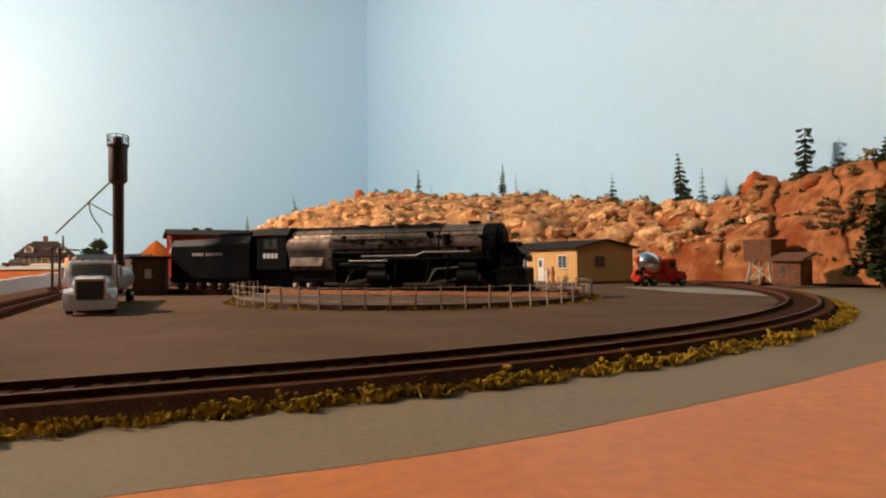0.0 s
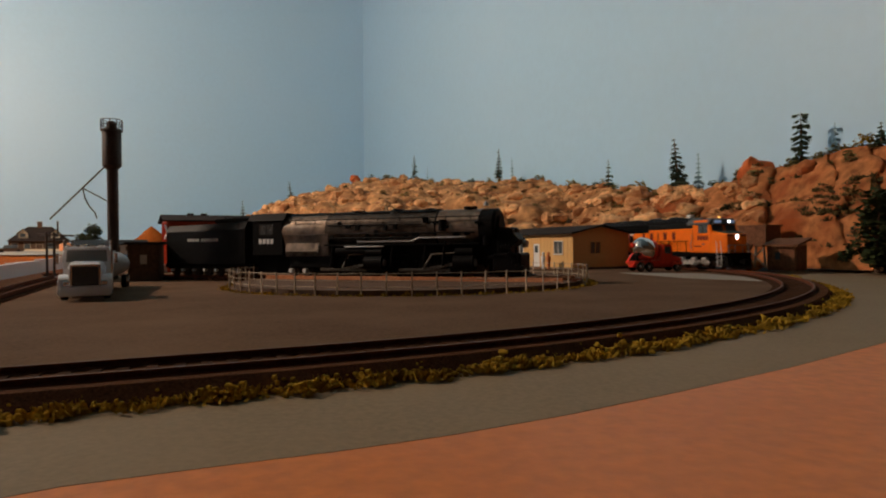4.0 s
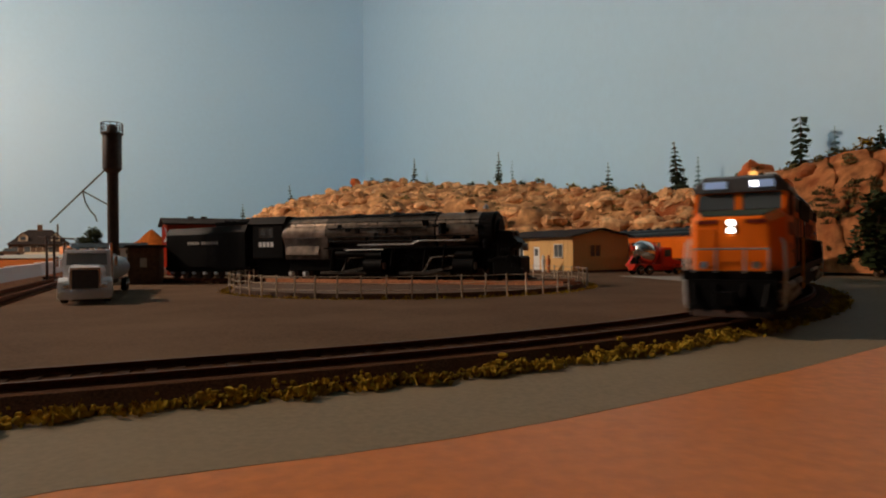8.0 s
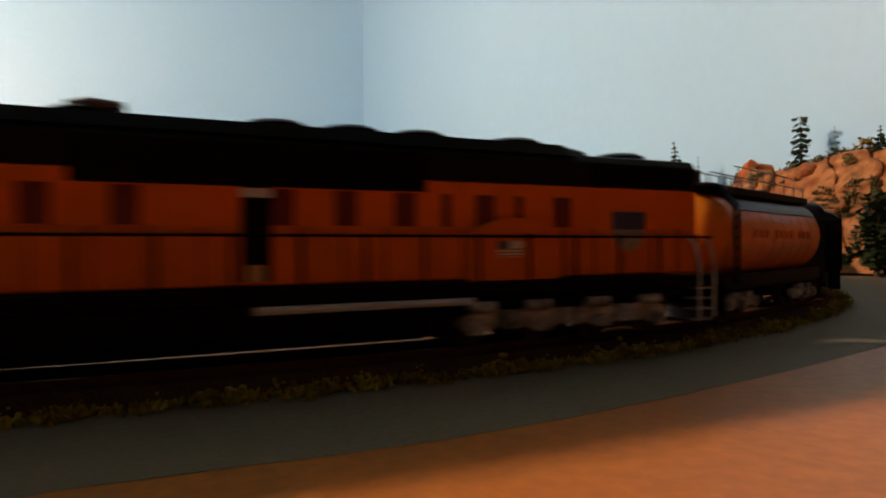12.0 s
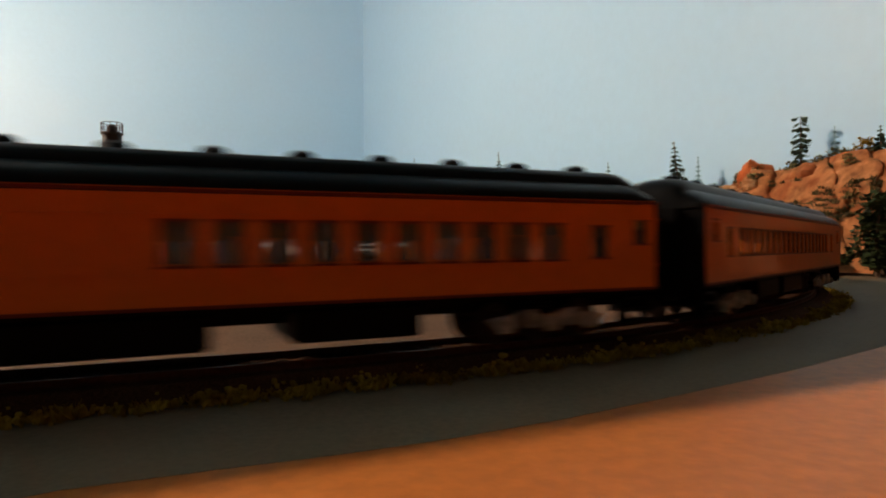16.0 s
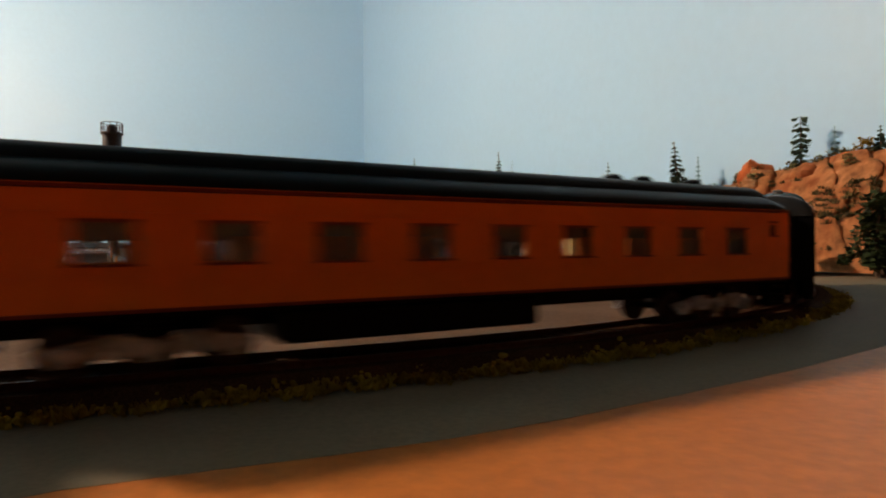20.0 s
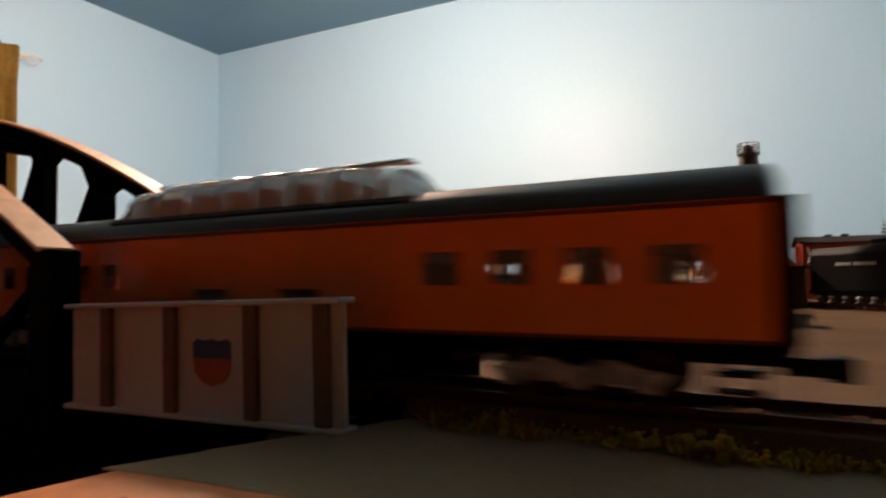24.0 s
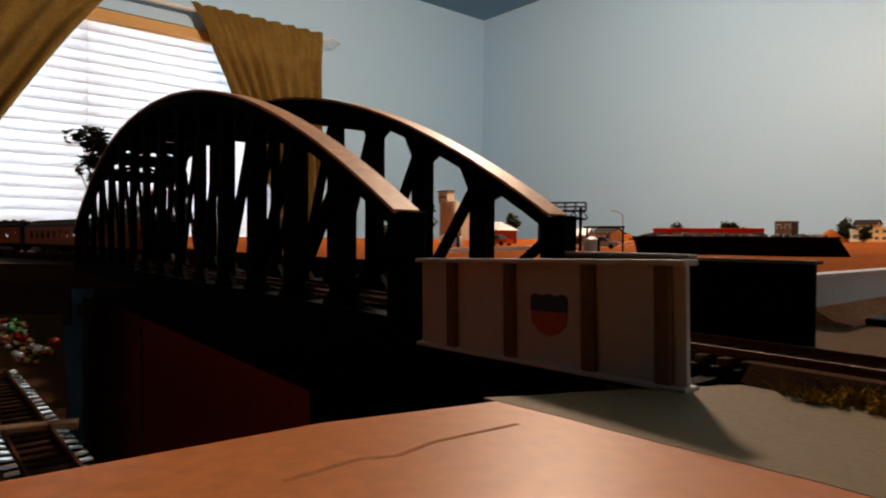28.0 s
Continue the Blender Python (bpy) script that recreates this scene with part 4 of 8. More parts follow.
def diesel():
    car = thing("diesel_locomotive", "long orange and grey diesel locomotive with lit headlights", "locomotive", group="passenger train")
    # long hood
    hood = [(13.2, 18.5), (13.2, 45.5), (-13.2, 45.5), (-13.2, 18.5)]
    part("hood", Mesh().along_x(hood, (-156, 122)).bevel(0.5), M_DIESEL, car, "orange long hood")
    roof = [(13.35, 45.5), (13.35, 52.5), (11.2, 55.2), (-11.2, 55.2), (-13.35, 52.5), (-13.35, 45.5)]
    part("hood_roof", Mesh().along_x(roof, (-156, 112)).bevel(0.4), M_HGREY, car, "dark grey roof of the hood")
    part("roof_hatch", Mesh().loft([[(x, y * q, z) for y, z in ((12.8, 54.6), (10.6, h), (-10.6, h), (-12.8, 54.6))] for x, q, h in ((-112, 0.9, 55.4), (-104, 1, 58), (96, 1, 58), (108, 0.95, 55.6))]), M_HGREY, car, "raised dark hatch along the roof")
    for x0, x1, zl in ((-57, 24, 42.2), (-152, -114, 45.4)):
        for sy in (-1, 1):
            lv = Mesh()
            x = x0
            while x < x1:
                lv.box(x, x + 1.0, sy * 13.2, sy * 13.9, zl + 0.4, 52.3)
                x += 1.9
            lv.box(x0 - 1, x1 + 1, sy * 13.1, sy * 13.5, zl, 52.5)
            part("radiator_grille", lv, M_BLACK, car, "black louvred grille")
    # wide cab and nose
    w_ = 17.4
    cab = Mesh()
    cab.loft([[(x, y, z) for x, z in ((110, 17.5), (113, 30), (117, 44.5), (117, 54.0), (140, 54.0), (144, 49.5), (147, 41.0), (147, 17.5))] for y in (-w_, w_)])
    cab.bevel(0.9, 2)
    cb = part("cab", cab, M_DIESEL, car, "orange wide cab", smooth=True)
    ns = Mesh()
    ns.loft([[(x, -w, 17.5), (x, w, 17.5), (x, w, h - 2.2), (x, w - 2.2, h), (x, -w + 2.2, h), (x, -w, h - 2.2)] for x, w, h in ((146.5, w_ - 0.1, 41.4), (152, w_ - 0.2, 40.6), (160, 14.6, 39.2), (165, 13.2, 38.2), (166, 12.4, 37.2))])
    part("nose", ns, M_DIESEL, cb, "tapered orange nose")
    part("cab_roof", Mesh().along_x([(w_ + 0.3, 48.6), (w_ + 0.3, 51.2), (13.5, 55.6), (-13.5, 55.6), (-w_ - 0.3, 51.2), (-w_ - 0.3, 48.6)], (106, 144.5)).bevel(0.5), M_MGREY, cb, "grey cab roof with sloped sides")
    part("brow", Mesh().loft([[(144, y, 48.9), (147.0, y, 48.6), (146.6, y * 0.9, 54.6), (142.5, y * 0.85, 55.9)] for y in (-14.5, 14.5)]).bevel(0.4), M_MGREY, cb, "grey brow over the windshield")
    for y in (-8.6, 8.6):
        part("number_board", Mesh().box(146.8, 147.5, y - 4.4, y + 4.4, 50.4, 53.4).bevel(0.2), M_LITBLUE, cb, "lit blue-white number board")
    part("signal_light", Mesh().box(147.2, 148.0, 4.6, 7.0, 50.8, 53.0).bevel(0.3), M_LIT, cb, "lit white signal light")
    for y0, y1 in ((-15.2, -1.6), (1.6, 15.2)):
        part("windshield", Mesh().loft([[(147.5, y, 41.9), (144.9, y, 48.4), (144.2, y, 48.2), (146.8, y, 41.7)] for y in (y0, y1)]), M_DARKGL, cb, "dark windshield pane")
    for y0, y1 in ((-16.6, -15.4), (-1.2, 1.2), (15.4, 16.6)):
        part("windshield_post", Mesh().loft([[(147.9, y, 41.4), (145.2, y, 48.8), (144.2, y, 48.8), (146.9, y, 41.4)] for y in (y0, y1)]), M_DIESEL, cb, "orange windshield post")
    part("nose_top", Mesh().loft([[(148.5, q * 14.6, 41.2), (164, q * 10.6, 38.5), (164, q * 10.6, 38.9), (148.5, q * 14.6, 41.6)] for q in (-1, 1)]), M_ANTIGLARE, cb, "dull dark green anti-glare panel")
    for sy in (-1, 1):
        part("side_window", Mesh().box(126, 141.5, sy * (w_ - 0.1), sy * (w_ + 0.25), 39.3, 48.3), M_DARKGL, cb, "dark cab side window")
        part("window_post", Mesh().box(133.3, 134.3, sy * w_, sy * (w_ + 0.5), 39.3, 48.3), M_BLACK, cb)
        part("drip_strip", Mesh().box(124, 143, sy * w_, sy * (w_ + 0.7), 48.3, 48.9), M_BLACK, cb)
        for k in range(4):
            part("number_bar", Mesh().box(138.5 - 4.6 * k, 142 - 4.6 * k, sy * (w_ + 0.02), sy * (w_ + 0.3), 31.5, 36.5), M_REDL, cb, "dark red figure painted as a bar")
        part("emblem", Mesh().box(133, 136, sy * (w_ + 0.02), sy * (w_ + 0.3), 26.3, 28.2), M_BLUE, cb)
        part("lettering", Mesh().box(119, 131, sy * (w_ + 0.02), sy * (w_ + 0.3), 24.2, 25.6), M_REDL, cb)
        part("door_seam", Mesh().box(116.5, 117.0, sy * w_, sy * (w_ + 0.2), 19, 44), M_REDL, cb)
        part("cab_grab", Mesh().cyl((113.5, sy * (w_ + 0.8), 20), (115.5, sy * (w_ + 0.8), 38), 0.35, n=6), M_SILVER, cb)
    for z in (35.9, 33.0):
        part("headlight", Mesh().cyl((165.8, 0, z), (166.9, 0, z), 1.25, n=14), M_LIT, cb, "lit headlight lens")
    part("headlight_housing", Mesh().box(164.5, 166.2, -2.6, 2.6, 31, 37.4).bevel(0.8), M_HGREY, cb)
    part("nose_door", Mesh().box(165.7, 166.5, -12.5, -5.5, 19, 34).bevel(0.3), M_DIESEL, cb)
    for sy in (-1, 1):
        part("nose_bar", Mesh().box(165.8, 166.4, sy * 5, sy * 12, 35.6, 37), M_REDL, cb)
    for y in (-9, 9):
        part("ditch_light", Mesh().cyl((168.6, y, 20), (170.2, y, 20), 1.5, n=12), M_CHROME, car, "small round ditch light", smooth=True)
    part("front_rail", Mesh().cyl((169, -13, 26), (169, 13, 26), 0.4, n=6), M_SILVER, car)
    for y in (-13, -5, 5, 13):
        part("front_post", Mesh().cyl((169, y, 17), (169, y, 26), 0.4, n=6), M_SILVER, car)
        part("air_hose", Mesh().cyl((170, y, 13), (173, y * 0.9, 5), 0.8, n=6), M_BLACK, car)
    # sill, pilot and steps
    part("sill", Mesh().box(-164, 168, -17.4, 17.4, 14.2, 17.8).bevel(0.3), M_BLACK, car, "black walkway sill")
    for sx, x in ((1, 168), (-1, -164)):
        pl = Mesh().loft([[(x - 2, y, 2.6), (x + sx * 3.5, y * 0.94, 2.4), (x + sx * 1.5, y, 14.5), (x - 2, y, 14.5)] for y in (-15.5, 15.5)])
        part("pilot", pl, M_BLACK, car, "black pilot plate")
        coupler(car, x, sx)
        part("snow_plough", Mesh().loft([[(x + sx * 1, y, 1.0), (x + sx * 5, y * 0.9, 1.0), (x + sx * 2, y, 5.0)] for y in (-14, 14)]), M_RUST, car)
        for sy in (-1, 1):
            st = Mesh()
            for k in range(4):
                st.box(x - sx * 9 - 3.5, x - sx * 9 + 3.5, sy * 14.5 - 2.5, sy * 14.5 + 2.5, 3 + 3.4 * k, 3.6 + 3.4 * k)
            part("steps", st, M_SIDEFR, car)
            for o in (0, 6.5):
                h = Mesh()
                pts = [(x - sx * (5 + o), sy * 17.2, 4), (x - sx * (5 + o), sy * 17.6, 20), (x - sx * (6.2 + o), sy * 17.2, 27.5), (x - sx * (8.5 + o), sy * 16.2, 30)]
                for a, b in zip(pts, pts[1:]):
                    h.cyl(a, b, 0.42, n=6)
                part("grab_rail", h, M_WHITE, car, "pale curved grab rail")
    # handrails along the walkway
    for sy in (-1, 1):
        part("handrail", Mesh().cyl((108, sy * 17.0, 31), (-158, sy * 17.0, 30), 0.42, n=6), M_BLACK, car)
        for k in range(17):
            x = 104 - 16 * k
            part("stanchion", Mesh().cyl((x, sy * 17.0, 17.5), (x, sy * 17.0, 31), 0.42, n=6), M_BLACK, car)
        for x in (62, 71):
            part("mid_grab", Mesh().cyl((x, sy * 17.5, 6), (x, sy * 17.5, 31), 0.55, n=6), M_YELLOW, car, "tall yellow grab iron")
        for k in range(3):
            part("mid_step", Mesh().box(62, 71, sy * 15, sy * 18, 5 + 4 * k, 5.6 + 4 * k), M_BLACK, car)
        # lettering drawn as plain blocks
        for k, x in enumerate((76, 59, 45, 31, 14, -20, -36, -52, -64, -76, -87, -102)):
            wd = 1.2 if k in (2, 8, 10) else 2.9
            part("letter_block", Mesh().box(x - wd, x + wd, sy * 13.2, sy * 13.55, 33.0, 41.8), M_REDL, car)
        part("dark_door", Mesh().box(-17.5, -10.5, sy * 13.2, sy * 13.6, 19.5, 43), M_BLACK, car)
        # white and tan patches added for the background seen through the doorway
        part("gap_patch_white", Mesh().box(-17.5, -10.5, sy * 13.5, sy * 13.9, 39.6, 41.8), M_WHITE, car, "white patch added for the pale wall seen through the doorway")
        part("gap_patch_tan", Mesh().box(-15.5, -12.0, sy * 13.4, sy * 14.4, 19.5, 23.5), M_TAN, car)
        for k in range(22):
            x = 88 - 11.2 * k
            part("door_seam", Mesh().box(x - 0.2, x + 0.2, sy * 13.2, sy * 13.42, 19, 32.6), M_REDL, car)
        house = [(-99, 18), (-99, 28)] + [(-84.5 - 14.5 * math.cos(math.radians(a)), 28 + 7.5 * math.sin(math.radians(a))) for a in range(15, 180, 15)] + [(-70, 28), (-70, 18)]
        part("battery_box", Mesh().loft([[(x, sy * q, z) for x, z in house] for q in (13.0, 16.5)]).bevel(0.3), M_DIESEL, car, "orange box with a rounded top")
        part("flag_white", Mesh().box(-86, -78, sy * 16.4, sy * 16.75, 24.5, 29), M_WHITE, car)
        part("flag_blue", Mesh().box(-81.5, -78, sy * 16.7, sy * 16.9, 26.8, 29), M_BLUE, car)
        for k in range(3):
            part("flag_stripe", Mesh().box(-86, -78 if k < 1 else -78, sy * 16.7, sy * 16.85, 24.7 + 0.9 * k, 25.1 + 0.9 * k), M_PINKRED, car)
        tip = [(-133, 32.5), (-121, 32.5), (-121.5, 29), (-124, 26.6), (-127, 25.6), (-130, 26.6), (-132.5, 29)]
        part("shield_top", Mesh().box(-133.5, -120.5, sy * 13.2, sy * 13.7, 32.5, 38).bevel(0.4), M_BLUE, car, "dark blue top of a shield")
        part("shield_base", Mesh().loft([[(x, q, z) for x, z in tip] for q in (sy * 13.2, sy * 13.55)]), M_SILVER, car, "pale base of a shield")
        part("white_pipe", Mesh().cyl((-13, sy * 17.2, 12.8), (-70, sy * 17.2, 12.8), 1.0, n=8), M_WHITE, car, "pale air pipe along the sill")
    # roof fittings
    for x in (-134, -110, -93, -61, -41, -21, 22, 64):
        u = 2.6 if x > -100 else 0.2
        part("roof_fan", Mesh().rev([(7.5, 55.0 + u), (8.8, 55.6 + u), (8.8, 56.6 + u), (6.8, 57.6 + u), (1, 57.9 + u)], 18, (x, 0, 0)), M_HGREY, car, smooth=True)
    for x in (24, 44, -8):
        part("exhaust", Mesh().box(x - 5, x + 5, -5, 5, 54.5, 57), M_BLACK, car)
    part("beacon", Mesh().box(79, 86, 2, 9, 57, 62.4).bevel(1.2), M_WHITE, car, "pale box on the roof")
    part("amber_light", Mesh().cyl((134, 4, 55.4), (134, 4, 58.2), 1.7, 1.2, n=12), M_AMBER, cb, "lit amber roof light")
    hn = Mesh().box(18, 21, 2, 8, 57, 59.6)
    for k in range(3):
        hn.cyl((14, 3 + 2 * k, 60.4), (26 - 2 * k, 3 + 2 * k, 60.4), 0.7, 1.4, n=8)
    part("air_horn", hn, M_MGREY, car)
    part("fuel_tank", Mesh().along_x([(14, 3.2), (16.5, 6), (16.5, 14.5), (-16.5, 14.5), (-16.5, 6), (-14, 3.2)], (-58, 50)).bevel(0.6), M_BLACK, car, "long black fuel tank")
    for x in (104, -104):
        part("bolster", Mesh().box(x - 42, x + 42, -11.5, 11.5, 8.5, 14.4).bevel(0.4), M_BLACK, car)
        for sy in (-1, 1):
            for o in (-28, -8, 13, 31):
                part("air_cylinder", Mesh().cyl((x + o - 4, sy * 16.2, 10.8), (x + o + 4, sy * 16.2, 10.8), 1.7, n=10), M_SIDEFR, car, smooth=True)
                part("sand_hose", Mesh().cyl((x + o + 6, sy * 15.8, 13.5), (x + o + 8.5, sy * 15.8, 3.5), 0.45, n=5), M_BLACK, car)
        truck_set(car, x, 4, 21.5, M_SIDEFR, 5.9)
    return car


# place of the train's nose on the line, second by second
NOSE = [(0, -1.11), (3, -0.779), (3.5, -0.71), (5.5, -0.506), (6, -0.45), (6.5, -0.385), (7, -0.31), (7.5, -0.235), (8, -0.172), (8.5, -0.117), (9, -0.072), (9.5, -0.025), (9.8, 0.005), (10.1, 0.031),
        (10.4, 0.053), (11, 0.096), (11.5, 0.132), (12, 0.18), (12.5, 0.225), (13, 0.28), (13.5, 0.334), (16, 0.617), (16.8, 0.718), (17.2, 0.762), (18.4, 0.908), (19.2, 1.01), (19.6, 1.063),
        (20.8, 1.22), (21.5, 1.318), (24.1, 1.686), (24.7, 1.781), (25, 1.835), (28, 2.31)]
# each vehicle: its builder, its middle behind the nose, half the distance of its trucks
TRAIN = [(diesel(), 0.165, 0.104), (water_tender(), 0.3965, 0.038), (combine_car(), 0.6075, 0.088), (coach_car(), 0.8875, 0.1),
         (sleeper_car(), 1.1845, 0.096), (dome_car(), 1.483, 0.103)]


def on_track(s, half):
    a, b = track(s + half)[0], track(s - half)[0]
    d = a - b
    return Matrix.Translation((a + b) / 2) @ Matrix.Rotation(math.atan2(d.y, d.x), 4, 'Z') @ Matrix.Rotation(-math.atan2(d.z, d.xy.length), 4, 'Y')


def motions():
    ts, ss = [r[0] for r in NOSE], [r[1] for r in NOSE]
    times = sorted({0.5 * k for k in range(57)} | {9.8, 10.25, 10.75, 24.25, 24.75})
    for car, back, half in TRAIN:
        walk(car, [(t, on_track(float(np.interp(t, ts, ss)) - back, half)) for t in times])

# ---- bridge: plate girders and a long arched truss ----
BR = Matrix.Translation((*(T0 + 0.125 * DIR), 0.0)) @ Matrix.Rotation(math.pi + A0, 4, 'Z')


def plate_girder(y, sgn, label, paint, rib):
    # the white girder sits slightly out of level
    lie = Matrix.Translation((0, 0, 0.0006)) @ Matrix.Rotation(radians(1.45), 4, 'Y') @ Matrix.Scale(0.955, 4, (0, 0, 1)) if sgn > 0 else Matrix.Translation((0, 0, -0.0016))
    g = thing("plate_girder", label, "bridge girder", BR @ lie, group="plate girders of the bridge")
    part("web", Mesh().box(1, 98, y - 0.7, y + 0.7, -3.5, 25), paint, g)
    if paint is M_GIRDER:
        part("top_flange", Mesh().box(0, 99, y - 3, y + 3, 24.6, 26).bevel(0.3), M_GIRDER, g)
    else:
        part("top_flange", Mesh().box(0, 99, y - 3, y + 3, 24.6, 25.7).bevel(0.3), M_RIB, g, "dark brown top flange")
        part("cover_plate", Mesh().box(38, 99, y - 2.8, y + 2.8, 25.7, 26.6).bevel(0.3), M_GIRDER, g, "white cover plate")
    part("bottom_flange", Mesh().box(0, 99, y - 3, y + 3, -4.6, -3.3).bevel(0.3), paint, g)
    for x in (6, 27, 55, 81):
        for s_ in (-1, 1):
            part("rib", Mesh().box(x - 2.0, x + 2.0, min(y + s_ * 0.7, y + s_ * 2.6), max(y + s_ * 0.7, y + s_ * 2.6), -3.3, 24.6).bevel(0.25), rib, g)
    yy = y + sgn * 0.7
    a, b = min(yy, yy + sgn * 0.35), max(yy, yy + sgn * 0.35)
    DX, DZ = -9.0, -1.0
    blue = [(43.5, 16.2), (45, 17.2), (47.5, 16.6), (50, 17.2), (52.5, 16.6), (55, 17.2), (56.5, 16.2), (56.5, 12.2), (43.5, 12.2)]
    red = [(43.5, 12.2), (56.5, 12.2), (56, 8.6), (53.5, 6.2), (50, 5.2), (46.5, 6.2), (44, 8.6)]
    part("shield_top", Mesh().loft([[(x + DX, q, z + DZ) for x, z in blue] for q in (a, b)]), M_BLUE, g, "faded blue top of a shield decal")
    part("shield_base", Mesh().loft([[(x + DX, q, z + DZ) for x, z in red] for q in (a, b)]), M_PINKRED, g, "faded red base of a shield decal")
    return g


plate_girder(36, 1, "white plate girder with brown ribs and a shield decal", M_GIRDER, M_RIB)
plate_girder(-30, -1, "black plate girder with a partly white top", M_BRIDGE, M_BRIDGE)
X1, ZE = 786.0, 39.0


def arch_z(x, x0=104.0, top=128.5):
    u = (x - (x0 + X1) / 2) / ((X1 - x0) / 2)
    return ZE + (top - ZE) * (1 - min(1.0, abs(u)) ** 2.2)


def arch_truss(y, label, X0, top):
    t = thing("arch_truss", label, "arch truss", BR, group="arch trusses of the bridge")
    n = 15
    xs = [X0 + (X1 - X0) * k / n for k in range(n + 1)]
    fine = [X0 + (X1 - X0) * k / (n * 3) for k in range(n * 3 + 1)]
    part("top_chord", Mesh().loft([[(x, y - 4.5, arch_z(x, X0, top) - 7), (x, y + 4.5, arch_z(x, X0, top) - 7), (x, y + 4.5, arch_z(x, X0, top) - 0.6), (x, y - 4.5, arch_z(x, X0, top) - 0.6)] for x in fine]), M_BRIDGE, t, "black arched top chord")
    # the lit top of the arch is put into this plate's colour
    part("cover_plate", Mesh().loft([[(x, y - 5.6, arch_z(x, X0, top) - 0.6), (x, y + 5.6, arch_z(x, X0, top) - 0.6), (x, y + 5.6, arch_z(x, X0, top) + 0.8), (x, y - 5.6, arch_z(x, X0, top) + 0.8)] for x in fine]), M_LITCHORD, t, "brown cover plate with warm lamp light in its colour")
    part("bottom_chord", Mesh().box(X0, X1, y - 4.5, y + 4.5, -12, 2).bevel(0.4), M_BRIDGE, t)
    for x in (X0, X1):
        part("end_post", Mesh().box(x - 6, x + 6, y - 4.5, y + 4.5, -12, ZE).bevel(0.5), M_BRIDGE, t)
    for k in range(1, n):
        x, wx, wy = xs[k], 5.0 if k < 5 else 4.0, 3.6 if k < 5 else 2.3      # heavier posts near the portal
        v = part("vertical", Mesh().box(x - wx, x + wx, y - wy, y + wy, 1, arch_z(x, X0, top) - 4).bevel(0.3), M_BRIDGE, t)
        for s_ in (-1, 1):      # gussets at the top and foot
            x0, x1 = x + s_ * 4.7, x + s_ * 16
            part("gusset", Mesh().loft([[(x0, q, arch_z(x, X0, top) - 18), (x0, q, arch_z(x0, X0, top) - 5), (x1, q, arch_z(x1, X0, top) - 6)] for q in (y - 1.5, y + 1.5)]), M_BRIDGE, v)
            part("gusset", Mesh().loft([[(x0, q, 12), (x0, q, 1), (x1, q, 1)] for q in (y - 1.5, y + 1.5)]), M_BRIDGE, v)
    for k in range(n):
        a, b, d_ = xs[k], xs[k + 1], 4 if k < 5 else 2.2
        if k < n / 2:
            p, q = (a, arch_z(a, X0, top) - 6), (b, 2)
        else:
            p, q = (b, arch_z(b, X0, top) - 6), (a, 2)
        if k in (0, n - 1):
            p, q = (p[0], ZE - 6), q
        part("diagonal", Mesh().loft([[(x - 2.6, y + o, z), (x + 2.6, y + o, z), (x + 2.6, y + o + d_, z), (x - 2.6, y + o + d_, z)] for (x, z), o in ((p, -1.5), (q, -1.5))]), M_BRIDGE, t)
    return t


arch_truss(36, "black model arch truss with lamp light coloured into its brown top chord", 109.0, 128.5)
arch_truss(-30, "black model arch truss on the far side of the deck", 97.0, 132.5)
deck = thing("bridge_deck", "black bridge deck with floor beams and lateral bracing", "bridge deck", BR)
X0 = 104.0
for x0, x1 in ((0, 99), (X0, X1)):
    part("stringer", Mesh().box(x0, x1, -16, -6, -10, -1.4).box(x0, x1, 6, 16, -10, -1.4), M_BRIDGE, deck)
for k in range(25):
    x = 6 + 32.4 * k
    part("floor_beam", Mesh().box(x - 2, x + 2, -30, 36, -11, -3.5), M_BRIDGE, deck)
for k in range(3, 13):
    x = X0 + (X1 - X0) * k / 15
    part("top_strut", Mesh().box(x - 2.5, x + 2.5, -28, 34, arch_z(x) - (8 if k < 5 else 27 if k < 7 else 20 if k < 9 else 13), arch_z(x) - 2), M_BRIDGE, deck)
    if k < 12:
        xn = X0 + (X1 - X0) * (k + 1) / 15
        part("top_lateral", Mesh().loft([[(x - 1.5, -28, arch_z(x) - 6), (x + 1.5, -28, arch_z(x) - 6), (x + 1.5, -28, arch_z(x) - 3), (x - 1.5, -28, arch_z(x) - 3)], [(xn - 1.5, 34, arch_z(xn) - 6), (xn + 1.5, 34, arch_z(xn) - 6), (xn + 1.5, 34, arch_z(xn) - 3), (xn - 1.5, 34, arch_z(xn) - 3)]]), M_BRIDGE, deck)
        part("top_lateral", Mesh().loft([[(x - 1.5, 34, arch_z(x) - 6), (x + 1.5, 34, arch_z(x) - 6), (x + 1.5, 34, arch_z(x) - 3), (x - 1.5, 34, arch_z(x) - 3)], [(xn - 1.5, -28, arch_z(xn) - 6), (xn + 1.5, -28, arch_z(xn) - 6), (xn + 1.5, -28, arch_z(xn) - 3), (xn - 1.5, -28, arch_z(xn) - 3)]]), M_BRIDGE, deck)
part("abutment_block", Mesh().box(-4, 20, -40, 40, -20, -5), M_BROWN, deck)

